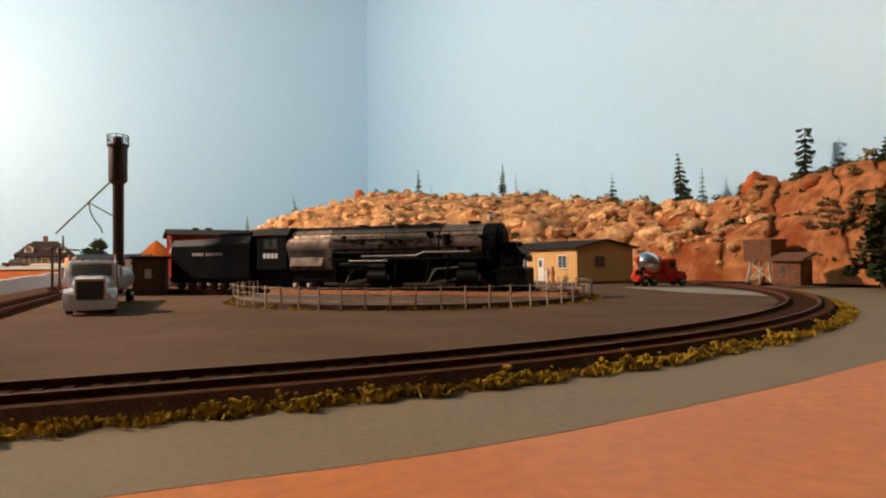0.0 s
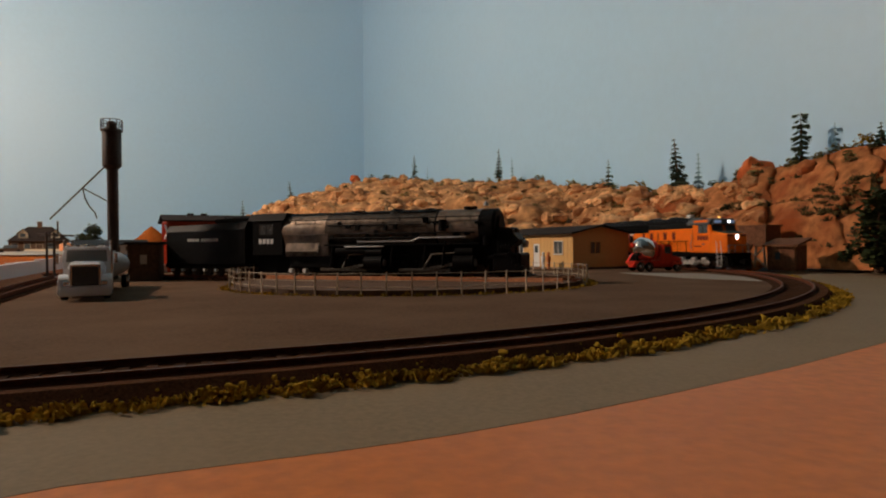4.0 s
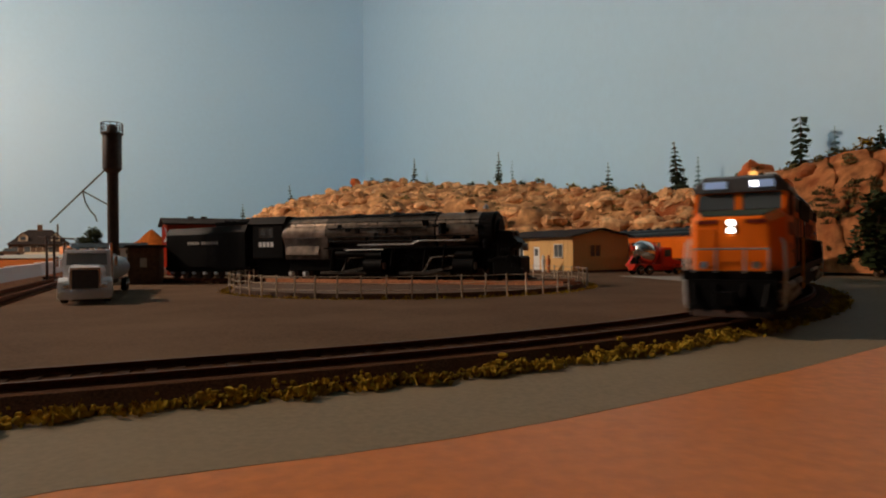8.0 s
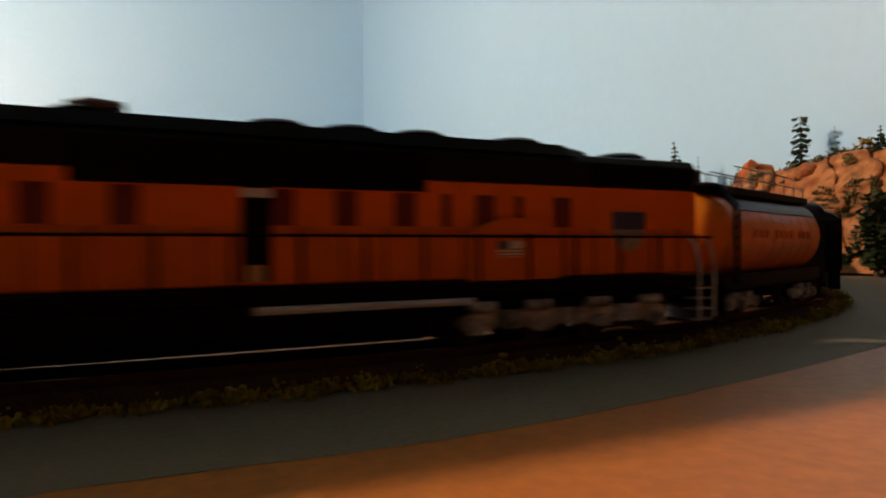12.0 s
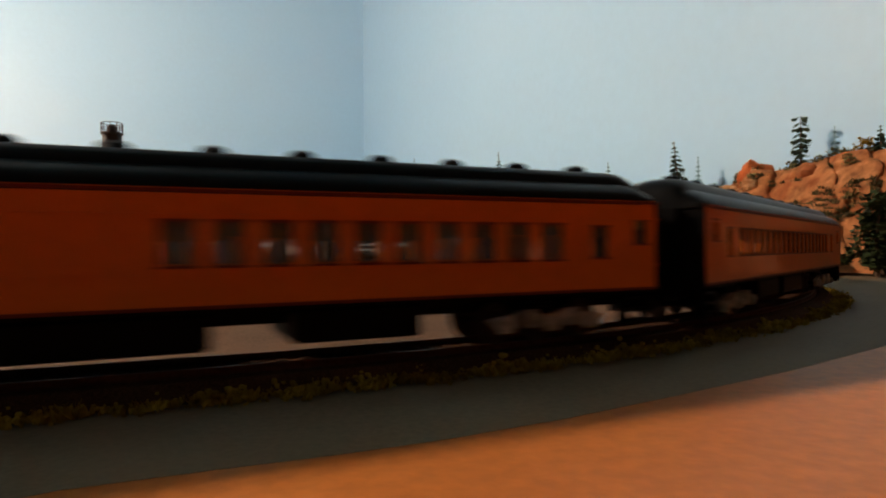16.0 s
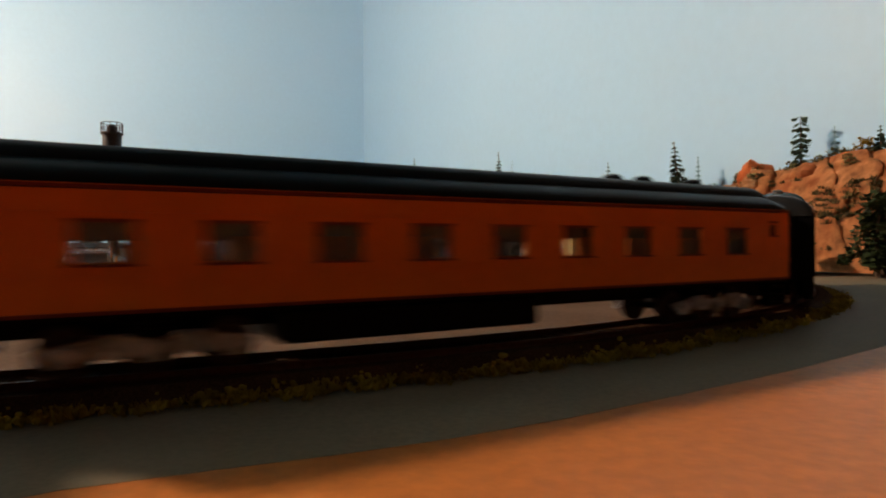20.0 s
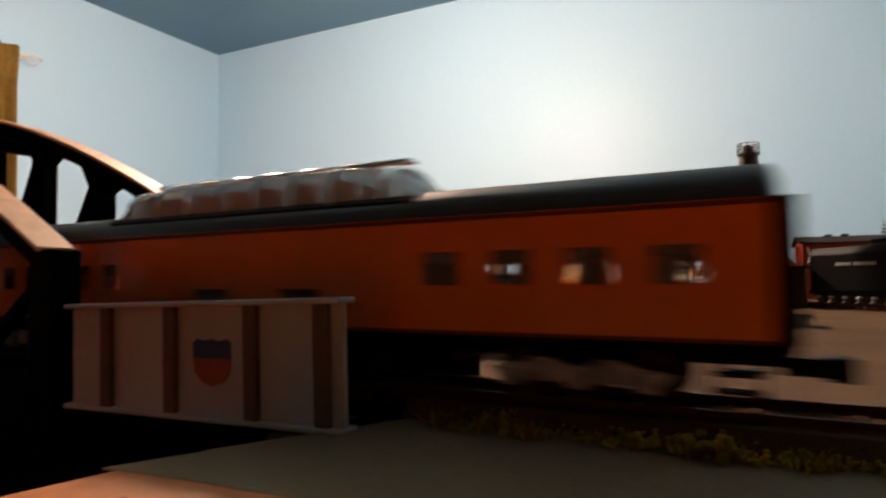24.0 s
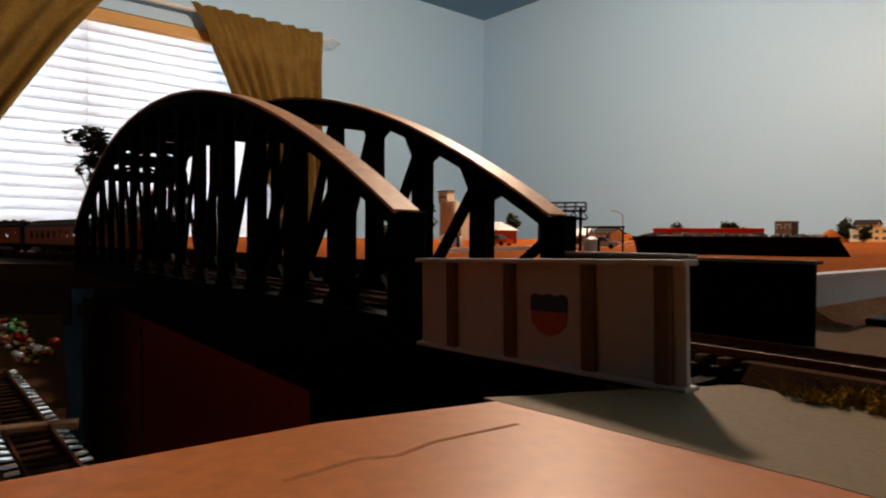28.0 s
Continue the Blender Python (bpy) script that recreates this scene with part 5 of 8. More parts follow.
# ---- rocky hill against the walls ----
# bearing (sideways over ahead), distance of foot and ridge, height of the ridge
HILL = [(-0.316, 1.15, 1.70, 0.116), (-0.271, 1.12, 1.80, 0.146), (-0.218, 1.06, 1.85, 0.181), (-0.138, 1.00, 1.95, 0.230), (-0.075, 0.98, 1.95, 0.246), (-0.004, 0.97, 1.80, 0.216), (0.077, 0.98, 1.60, 0.190),
        (0.139, 0.99, 1.48, 0.181), (0.180, 1.01, 1.40, 0.166), (0.193, 1.05, 1.38, 0.163), (0.264, 0.98, 1.22, 0.142), (0.318, 0.93, 1.14, 0.121), (0.389, 0.855, 1.04, 0.112), (0.452, 0.82, 1.00, 0.124),
        (0.488, 0.80, 0.97, 0.146), (0.568, 0.745, 0.89, 0.140), (0.621, 0.70, 0.85, 0.150), (0.70, 0.66, 0.79, 0.146), (0.86, 0.60, 0.72, 0.14), (1.05, 0.52, 0.62, 0.13)]


FOLDS_LOW = (0.20, 0.245, 0.285, 0.325, 0.372, 0.434, 0.505, 0.64, 0.72, 0.84, 1.0, 1.15)
FOLDS_HIGH = (0.20, 0.27, 0.33, 0.40, 0.47, 0.53, 0.62, 0.69, 0.80, 0.95, 1.15)


def hill_at(b, v):
    """Point of the hill at a bearing; v runs from 0 at the foot over 1 at the ridge to 1.25."""
    row = [float(np.interp(b, [h[0] for h in HILL], [h[k] for h in HILL])) for k in (1, 2, 3)]
    d = row[0] + (row[1] - row[0]) * v
    cliff = smooth_step(0.22, 0.34, b)
    up = min(v, 1.0)
    z = row[2] * ((1 - cliff) * up ** 0.72 + cliff * (0.40 * smooth_step(0, 0.12, up) + 0.14 * smooth_step(0.10, 0.42, up) + 0.46 * smooth_step(0.40, 0.95, up)))
    z *= 1 - 0.12 * max(0, v - 1) * 4
    q = Vector((b * d, d, 0))
    fade = min(1, v * 6)
    dist, _ = noise.voronoi(Vector((q.x * 13, q.y * 13, z * 16)))
    dist2, _ = noise.voronoi(Vector((q.x * 34, q.y * 34, z * 40 + 5)))
    rough = 0.030 * (0.55 - dist[0]) + 0.011 * (0.5 - dist2[0]) + 0.016 * noise.fractal(q * 9, 0.9, 2.1, 4)
    if v > 0.85:
        rough *= 0.55
    # rounded buttresses of the sandstone cliff, in two tiers
    folds = FOLDS_LOW if v < 0.42 else FOLDS_HIGH
    bw = b + 0.020 * noise.noise(Vector((b * 7, v * 6, 3))) + 0.006 * noise.noise(Vector((b * 30, v * 22, 8)))
    k = max(0, min(len(folds) - 2, sum(1 for f in folds if f <= bw) - 1))
    wide = folds[k + 1] - folds[k]
    u = max(-1.0, min(1.0, 2 * (bw - folds[k]) / wide - 1))
    fold = (0.40 + 0.10 * noise.noise(Vector((k * 3.7, v * 4, 1)))) * wide * d * (math.sqrt(max(0.0, 1 - abs(u) ** 3.0)) - 0.55) * (0.9 if v < 0.9 else 0.3)
    smooth_rock = fold + 0.015 * noise.fractal(Vector((q.x * 16, q.y * 8, z * 24)), 0.9, 2.1, 4) + 0.006 * (0.5 - dist2[0])
    bump = rough * (1 - cliff) + smooth_rock * cliff
    back = 0.006 * noise.noise(q * 40) * (1 - 0.7 * cliff)
    return Vector((q.x, q.y - bump * (0.7 + 0.3 * cliff) * fade * (1 - v * 0.4) + back, max(-0.006, z + bump * fade * (1 - 0.65 * cliff))))


nv = 64
B0, B1, BSPLIT = HILL[0][0] - 0.02, HILL[-1][0] - 0.02, 0.30


def hillside(name, b0, b1, cols, mat, label):
    rows = [[tuple(hill_at(b0 + (b1 - b0) * i / cols, 1.22 * j / nv) * 1000) for i in range(cols + 1)] for j in range(nv + 1)]
    solid(name, Mesh().loft(rows, closed=False, caps=False), mat, label, "hill", kind="structure", smooth=True)


hillside("rocky_hill", B0, BSPLIT, 130, M_ROCK, "steep tan and ochre rocky hillside with stones")
hillside("sandstone_cliff", BSPLIT, B1, 190, M_CLIFF, "rounded red-orange sandstone cliffs beside the curve")


def rock(m, c, r, rng, n=9, k=6):
    """An uneven stone added to a mesh, centre and radius in millimetres."""
    sx, sy, sz = rng.uniform(0.8, 1.35), rng.uniform(0.8, 1.3), rng.uniform(0.55, 0.95)
    seed = Vector((rng.random() * 50, rng.random() * 50, 0))
    turn = rng.random() * 6.28
    rings = []
    for j in range(1, k):
        ring = []
        for i in range(n):
            a = 2 * math.pi * i / n + turn
            d = Vector((math.sin(math.pi * j / k) * math.cos(a), math.sin(math.pi * j / k) * math.sin(a), -math.cos(math.pi * j / k)))
            q = r * (1 + 0.42 * noise.noise(d * 1.4 + seed) + 0.15 * noise.noise(d * 4 + seed))
            ring.append((c[0] + d.x * q * sx, c[1] + d.y * q * sy, c[2] + d.z * q * sz))
        rings.append(ring)
    m.loft(rings)


rng = random.Random(21)
scree = Mesh()
for k in range(680):
    b = rng.uniform(-0.31, 0.36)
    v = rng.random() ** 0.8 * 1.02
    p = hill_at(b, v) * 1000
    rock(scree, p, rng.choice((3, 4, 4, 5, 6, 7, 9, 13)) * (0.8 + 0.5 * p.y / 1900), rng, 8, 5)
for k in range(110):
    b, v = rng.uniform(0.34, 0.50), rng.random() ** 0.8
    rock(scree, hill_at(b, v) * 1000, rng.choice((3, 4, 5, 6, 8, 11)), rng, 9, 6)
solid("scree", scree, M_BOULDER, "tumbled tan stones scattered over the hillside", "stones", kind="stuff")
for k, (b, v, r, mt) in enumerate(((-0.138, 1.0, 17, M_REDROCK), (0.500, 0.97, 21, M_REDROCK), (0.575, 0.80, 20, M_CLIFF), (0.33, 0.35, 20, M_BOULDER),
                                    (0.28, 0.3, 22, M_BOULDER), (0.40, 0.62, 16, M_BOULDER), (0.78, 0.5, 34, M_CLIFF))):
    p = hill_at(b, v) * 1000
    m = Mesh()
    rock(m, (0, 0, 0), r, random.Random(100 + k), 18, 12)
    red = mt is M_REDROCK
    if k == 0:
        p.z += 12
    solid("boulder", m, mt, "red angular boulder on the hill" if red else "large rounded tan boulder on the hillside", "boulder", Matrix.Translation((p - Vector((0, -r * 0.25, r * 0.2))) / 1000), group="boulders", smooth=True)


def shrub_mesh(r, seed, leafy=True):
    m = Mesh()
    g = random.Random(seed)
    for k in range(90):
        d = Vector((g.gauss(0, 1), g.gauss(0, 1), abs(g.gauss(0, 1.1)))).normalized() * r * g.uniform(0.35, 1.05)
        w_, a = r * g.uniform(0.12, 0.26), g.uniform(0, 6.28)
        u, t = Vector((math.cos(a), math.sin(a), g.uniform(-0.5, 0.5))) * w_, Vector((-math.sin(a), math.cos(a), g.uniform(-0.4, 0.9))) * w_
        v = [m.bm.verts.new(q) for q in (d - u, d + t * 0.8, d + u, d - t * 0.8)]
        m.bm.faces.new(v)
    return m


gb = random.Random(17)
brush_at = []
for b0, b1, v0, v1, n_ in ((0.58, 0.76, 0.42, 0.60, 40), (0.62, 0.78, 0.90, 1.02, 30), (0.42, 0.50, 0.45, 0.62, 14), (0.46, 0.60, 0.42, 0.50, 22), (0.55, 0.74, 0.02, 0.40, 70), (0.40, 0.56, 0.70, 0.98, 24), (-0.10, 0.36, 0.35, 0.95, 120)):
    brush_at += [tuple(hill_at(gb.uniform(b0, b1), gb.uniform(v0, v1)) + Vector((0, -0.002, 0.001))) for _ in range(n_)]
turf("brush", brush_at, "dark brown and olive brush in the hollows of the hill", 6, 7600, 3, M_BRUSH, seed=23)
SHRUBS = [data_of("shrub", shrub_mesh(9, s), mt) for s, mt in ((1, M_SHRUB), (2, M_SHRUB), (3, M_GRASS), (4, M_LEAF))]
rng = random.Random(5)
for k in range(120):
    b = rng.uniform(-0.30, 0.66)
    v = rng.choice((1.0, 0.98, rng.uniform(0.3, 1.0), rng.uniform(0.7, 1.0)))
    p = hill_at(b, v)
    s = rng.uniform(0.5, 1.35)
    ob = new("shrub", SHRUBS[rng.choice((0, 0, 1, 1, 2, 3))])
    ob.matrix_basis = Matrix.Translation(p) @ Matrix.Rotation(rng.random() * 6.28, 4, 'Z') @ Matrix.Scale(s, 4)
    tagged(ob, "dry olive shrub among the rocks", "shrub", group="shrubs on the hill")


def conifer(height, spread, seed, lean=0.0, taper=0.82):
    """A sparse model spruce; sizes in millimetres."""
    g = random.Random(seed)
    trunk = Mesh().cyl((0, 0, -4), (lean * height, 0, height), spread * 0.10, spread * 0.03, n=6)
    crown = Mesh()
    tiers = max(6, int(height / 7.5))
    for k in range(tiers):
        f = k / (tiers - 1)
        z = height * (0.16 + 0.82 * f)
        r = spread * (1 - taper * f) * g.uniform(0.75, 1.15)
        for i in range(7 if f < 0.8 else 4):
            a = g.uniform(0, 6.28)
            tip = Vector((lean * z + r * math.cos(a), r * math.sin(a), z - r * g.uniform(0.15, 0.5)))
            root = Vector((lean * z, 0, z))
            w_ = Vector((-math.sin(a), math.cos(a), 0)) * r * 0.30
            mid = (root + tip) / 2
            up = Vector((0, 0, r * 0.16))
            for pts in ((root + up, mid + w_, tip, mid - w_), (root, mid + w_ * 0.8 - up, tip - up, mid - w_ * 0.8 - up)):
                crown.bm.faces.new([crown.bm.verts.new(q) for q in pts])
            if i < 4 and k % 2 == 0:
                q = root.lerp(tip, 0.62)
                crown.ball(q, (r * 0.34, r * 0.34, r * 0.15), 6, 4)
    return trunk, crown


TREES = [(-0.316, 0.98, 46, 11, 1, 0.0), (-0.238, 0.98, 54, 12, 2, -0.12), (-0.044, 1.0, 74, 14, 3, 0.0), (0.089, 1.0, 80, 15, 4, 0.0), (0.262, 0.97, 54, 12, 5, 0.0), (0.371, 0.92, 84, 21, 6, -0.10), (0.569, 0.92, 72, 18, 7, 0.0), (0.69, 0.95, 30, 14, 8, 0.0)]
# added blue-tinted spruces stand in for the faint tree shapes on the wall
WALL_TREES = [(0.621, 0.97, 40, 11, 11, 0.0), (0.404, 1.0, 62, 12, 12, 0.0), (-0.024, 1.0, 44, 6, 13, 0.0), (0.110, 1.0, 50, 7, 14, 0.0)]
for b, v, h, sp, seed, lean in TREES + WALL_TREES:
    p = hill_at(b, v)
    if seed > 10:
        t = thing("spruce_tree", "spruce added in a haze tint for a faint tree shape on the wall", "tree", Matrix.Translation(p), group="hazy spruces behind the ridge")
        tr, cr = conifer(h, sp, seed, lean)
        part("trunk", tr, M_HAZETINT, t)
        part("crown", cr, M_HAZETINT, t)
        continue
    t = thing("spruce_tree", "sparse dark green model spruce on the hill", "tree", Matrix.Translation(p), group="spruces on the hill")
    tr, cr = conifer(h, sp * (0.8 if seed == 7 else 1), seed, lean, 0.15 if seed == 7 else 0.82)
    part("trunk", tr, M_BARK, t)
    part("crown", cr, M_PINE, t)


def broadleaf(m, height, spread, seed, label, mat=None, low=0.3):
    g = random.Random(seed)
    t = thing("tree", label, "tree", m, group="leafy trees")
    tr = Mesh().cyl((0, 0, -1), (0, 0, height * 0.55), spread * 0.11, spread * 0.06, n=7)
    for k in range(6):
        a = g.uniform(0, 6.28)
        tr.cyl((0, 0, height * (0.3 + 0.05 * k)), (spread * 0.6 * math.cos(a), spread * 0.6 * math.sin(a), height * (0.5 + 0.07 * k)), spread * 0.045, spread * 0.02, n=5)
    part("trunk", tr, M_BARK, t)
    cr = Mesh()
    blobs = [(Vector((g.gauss(0, 0.36) * spread, g.gauss(0, 0.36) * spread, height * g.uniform(low, 0.92))), spread * g.uniform(0.28, 0.55)) for _ in range(18)]
    for c, r in blobs:
        for k in range(60):
            d = Vector((g.gauss(0, 1), g.gauss(0, 1), g.gauss(0, 1))).normalized() * r * g.uniform(0.55, 1.05)
            q = c + d
            a, s = g.uniform(0, 6.28), spread * g.uniform(0.09, 0.18)
            u, w_ = Vector((math.cos(a), math.sin(a), g.uniform(-0.6, 0.6))) * s, Vector((-math.sin(a), math.cos(a), g.uniform(-0.6, 0.6))) * s
            cr.bm.faces.new([cr.bm.verts.new(x) for x in (q - u, q + w_, q + u, q - w_)])
    part("crown", cr, mat or M_LEAF, t)
    return t


for x, y, h, sp, seed, low in ((0.432, 0.63, 82, 22, 31, 0.12), (0.456, 0.655, 84, 25, 32, 0.12), (0.478, 0.60, 76, 25, 33, 0.12), (0.465, 0.72, 76, 24, 34, 0.12)):
    broadleaf(Matrix.Translation((x, y, 0)), h, sp, seed, "dark green leafy tree in front of the rocks", low=low)
for b, s_, kind, tall in ((-0.112, 1.5, 3, 1.9), (0.204, 1.7, 2, 1.2), (0.312, 1.5, 2, 1.5), (-0.25, 1.1, 2, 1.0), (-0.20, 1.0, 0, 1.0), (-0.017, 1.2, 2, 1.0), (0.010, 1.0, 0, 0.8), (0.075, 1.1, 1, 1.2), (0.150, 1.0, 0, 1.0), (0.255, 1.2, 1, 1.0), (0.430, 1.3, 3, 0.8), (0.47, 1.2, 0, 1.0)):
    ob = new("shrub", SHRUBS[kind])
    ob.matrix_basis = Matrix.Translation(hill_at(b, 0.99) + Vector((0, 0, 0.002))) @ Matrix.Diagonal((s_, s_, s_ * tall, 1))
    tagged(ob, "upright olive bush on the ridge", "shrub", group="shrubs on the hill")
yb = new("shrub", SHRUBS[2])
yb.matrix_basis = Matrix.Translation(hill_at(0.664, 0.98) + Vector((0, 0, 0.006))) @ Matrix.Scale(1.5, 4)
tagged(yb, "yellow-green bush on top of the hill", "shrub", group="shrubs on the hill")

# ---- turntable, fence and the steam locomotive ----
TT = Vector((-0.027, 0.527, 0))
HEAD = radians(-23.4)


def turntable():
    t = thing("turntable", "red-brown model turntable in a shallow pit", "turntable", Matrix.Translation(TT))
    part("pit_floor", Mesh().rev([(2, -0.2), (134, -0.2), (134, 0.8), (2, 0.8)], 64), M_VERGE, t, "pinkish brown pit floor")
    part("pit_wall", Mesh().rev([(134, -0.2), (140, -0.2), (140, 3.0), (134, 3.0)], 64), M_BROWN, t)
    m = Matrix.Rotation(HEAD, 4, 'Z')
    part("bridge", Mesh().box(-132, 132, -22, 22, 0.8, 2.6).bevel(0.3), M_VERGE, t, m=m)
    for y in (-20.5, 20.5):
        part("side_girder", Mesh().box(-132, 132, y - 1.5, y + 1.5, 2.5, 6.0), M_VERGE, t, m=m)
    for y in (-8.9, 8.9):
        part("rail", Mesh().box(-140, 140, y - 0.5, y + 0.5, 2.5, 4.4), M_RAIL, t, m=m)
    turf("turf_ring", [(TT.x + 0.1475 * math.cos(a * 0.05), TT.y + 0.1475 * math.sin(a * 0.05), 0) for a in range(126)], "thin pale grass round the turntable fence", 2.6, 2600, 2.0, seed=9)


turntable()


def ring_fence():
    f = thing("fence", "weathered grey post and rail fence round the turntable", "fence", Matrix.Translation(TT))
    post = data_of("post", Mesh().box(-0.46, 0.46, -0.46, 0.46, -0.5, 14.5).bevel(0.1), M_WEATHER)
    n, r = 58, 0.1435
    for k in range(n):
        a = 2 * math.pi * k / n
        if abs((a - HEAD + math.pi) % (2 * math.pi) - math.pi) < 0.17 or abs((a - HEAD) % (2 * math.pi) - math.pi) < 0.17:
            continue
        part("post", post, None, f, m=Matrix.Translation((r * math.cos(a), r * math.sin(a), 0)) @ Matrix.Rotation(a + random.uniform(-0.1, 0.1), 4, 'Z') @ Matrix.Rotation(random.uniform(-0.04, 0.04), 4, 'X'))
        b = 2 * math.pi * (k + 1) / n
        if abs((b - HEAD + math.pi) % (2 * math.pi) - math.pi) < 0.17 or abs((b - HEAD) % (2 * math.pi) - math.pi) < 0.17:
            continue
        for z in (5.2, 9.2, 13.4):
            part("rail", Mesh().cyl((r * 1000 * math.cos(a), r * 1000 * math.sin(a), z), (r * 1000 * math.cos(b), r * 1000 * math.sin(b), z + random.uniform(-0.3, 0.3)), 0.24, n=5), M_WEATHER, f)


ring_fence()
LOCO = Matrix.Translation((-0.290, 0.650, 0.0044)) @ Matrix.Rotation(HEAD, 4, 'Z')
lead = thing("lead_track", "track leading to the turntable", "railway track", LOCO, kind="structure")
part("ballast", Mesh().box(-190, 128, -13, 13, -4.4, -2.6), M_BALLAST, lead)
for y in (-8.9, 8.9):
    part("rail", Mesh().box(-190, 128, y - 0.6, y + 0.6, -2.7, -0.05), M_RAIL, lead)
for k in range(36):
    part("tie", tie, None, lead, m=Matrix.Translation((-0.186 + 0.0086 * k, 0, -0.0028)))


# the engine and its tender stand with the front at the far end of the turntable
LOCO_S = LOCO @ Matrix.Translation((0.392, 0, 0)) @ Matrix.Scale(0.945, 4, (1, 0, 0)) @ Matrix.Translation((-0.392, 0, 0))


def spoked(r, name, mat):
    # box-spoke pattern: a dished disc with a rim, a raised web and a hub
    m = Mesh()
    n = 24
    prof = ((0.03, -1.2), (1.12, -1.2), (1.12, -0.5), (1.0, -0.4), (1.0, 1.2), (0.86, 1.2), (0.82, 0.1), (0.55, 0.5), (0.30, 0.2), (0.26, 1.6), (0.03, 1.6))
    m.loft([[(r * q * math.cos(2 * math.pi * k / n), y, r * q * math.sin(2 * math.pi * k / n)) for k in range(n)] for q, y in prof])
    return data_of(name, m, mat)


def steam_locomotive():
    e = thing("steam_locomotive", "large black and graphite articulated steam locomotive", "locomotive", LOCO_S)

    def barrel(name, x0, x1, r0, r1, zc_, mat, label=""):
        return part(name, Mesh().cyl((x0, 0, zc_), (x1, 0, zc_), r0, r1, n=28), mat, e, label, smooth=True)

    boiler = barrel("boiler", 196, 310, 16.0, 15.2, 40.5, M_BOILER, "sooty black boiler with bands")
    for k in range(8):
        part("band", Mesh().cyl((200 + 14.5 * k, 0, 40.5), (201.2 + 14.5 * k, 0, 40.5), 16.12 - 0.09 * k, 16.12 - 0.09 * k, n=28), M_BOILER, boiler)
    # added black shells darken the boiler top so the highlight sits lower
    for x0, x1, r_, zz in ((153, 196, 16.75, 40.1), (196.5, 309, 16.25, 40.5)):
        cap = [(r_ * math.cos(radians(a)), zz + r_ * math.sin(radians(a))) for a in range(58, 123, 8)] + [((r_ - 0.5) * math.cos(radians(a)), zz + (r_ - 0.5) * math.sin(radians(a))) for a in range(122, 57, -8)]
        part("dark_top_shell", Mesh().loft([[(x, y, z) for y, z in cap] for x in (x0, x1)]), M_BLACK, e, "black shell added to keep the boiler top dark above its highlight", smooth=True)
    for sy in (-1, 1):
        part("firebox_flare", Mesh().loft([[(x, sy * y, z) for y, z in ((14.0, 31.5), (15.2, 31.5), (18.2, 22), (17.2, 21))] for x in (157, 194)]).bevel(0.3), M_BOILER, e, "sooty flared firebox side")
        part("washout_row", Mesh().box(160, 190, sy * 16.2, sy * 16.9, 36.4, 37.2), M_ROD, e)
    smoke = barrel("smokebox", 309, 362, 15.0, 15.0, 40.5, M_BLACK, "black smokebox")
    part("smokebox_sheet", Mesh().cyl((312, 0, 40.5), (350, 0, 40.5), 15.25, 15.25, n=28), M_GRAPH, smoke, "dull grey smokebox sheet", smooth=True)
    part("smokebox_front", Mesh().cyl((362, 0, 40.5), (364, 0, 40.5), 15.4, 13.5, n=28).cyl((364, 0, 40.5), (366, 0, 40.5), 10, 8.5, n=24), M_BLACK, smoke, smooth=True)
    part("firebox", Mesh().cyl((152, 0, 40), (200, 0, 40.3), 16.6, 16.2, n=28), M_GRAPH, e, "graphite firebox wrapper", smooth=True)
    part("firebox_skirt", Mesh().loft([[(x, y, z) for y, z in ((-15.0, 18), (15.0, 18), (16.3, 38), (-16.3, 38))] for x in (154, 204)]).bevel(0.8), M_BOILER, e, "sooty lower firebox side")
    part("engine_frame", Mesh().box(116, 368, -8, 8, 2.5, 27).bevel(0.5), M_BLACK, e, "black frame behind the drivers")
    part("pilot_beam", Mesh().box(362, 386, -14, 14, 4, 20).bevel(1.5), M_BLACK, e)
    for sy in (-1, 1):
        part("pump_casing", Mesh().box(360, 378, sy * 6 - 5, sy * 6 + 5, 18, 40).bevel(1.5), M_BLACK, e)
    g_ = random.Random(14)
    for k in range(16):
        x, sy = 206 + 9.6 * k, -1
        a = radians(g_.uniform(-30, 25))
        r_ = 15.6 if x < 310 else 15.0
        c = (x, sy * r_ * math.cos(a), 40.5 + r_ * math.sin(a))
        wd, hh = g_.uniform(1.2, 3.6), g_.uniform(1.0, 3.0)
        part("fitting", Mesh().box(c[0] - wd, c[0] + wd, c[1] - 1.6, c[1] + 1.2, c[2] - hh, c[2] + hh).bevel(0.4), M_BLACK, e)
    for z, x0, x1 in ((44.5, 204, 300), (37.0, 212, 348), (33.5, 204, 330)):
        part("boiler_pipe", Mesh().cyl((x0, -16.4, z), (x1, -16.2, z - 0.6), 0.7, n=6), M_BLACK, e)
    part("ash_pan", Mesh().box(158, 205, -13, 13, 8, 20).bevel(1), M_BLACK, e)
    cab = part("cab", Mesh().along_x([(16.5, 19), (16.5, 51), (12, 56), (-12, 56), (-16.5, 51), (-16.5, 19)], (117, 153)).bevel(0.5), M_BLACK, e)
    part("cab_roof", Mesh().along_x([(17.5, 50.5), (12.5, 57.2), (-12.5, 57.2), (-17.5, 50.5), (-16.8, 50.2), (-12, 56), (12, 56), (16.8, 50.2)], (112, 155)), M_BLACK, cab)
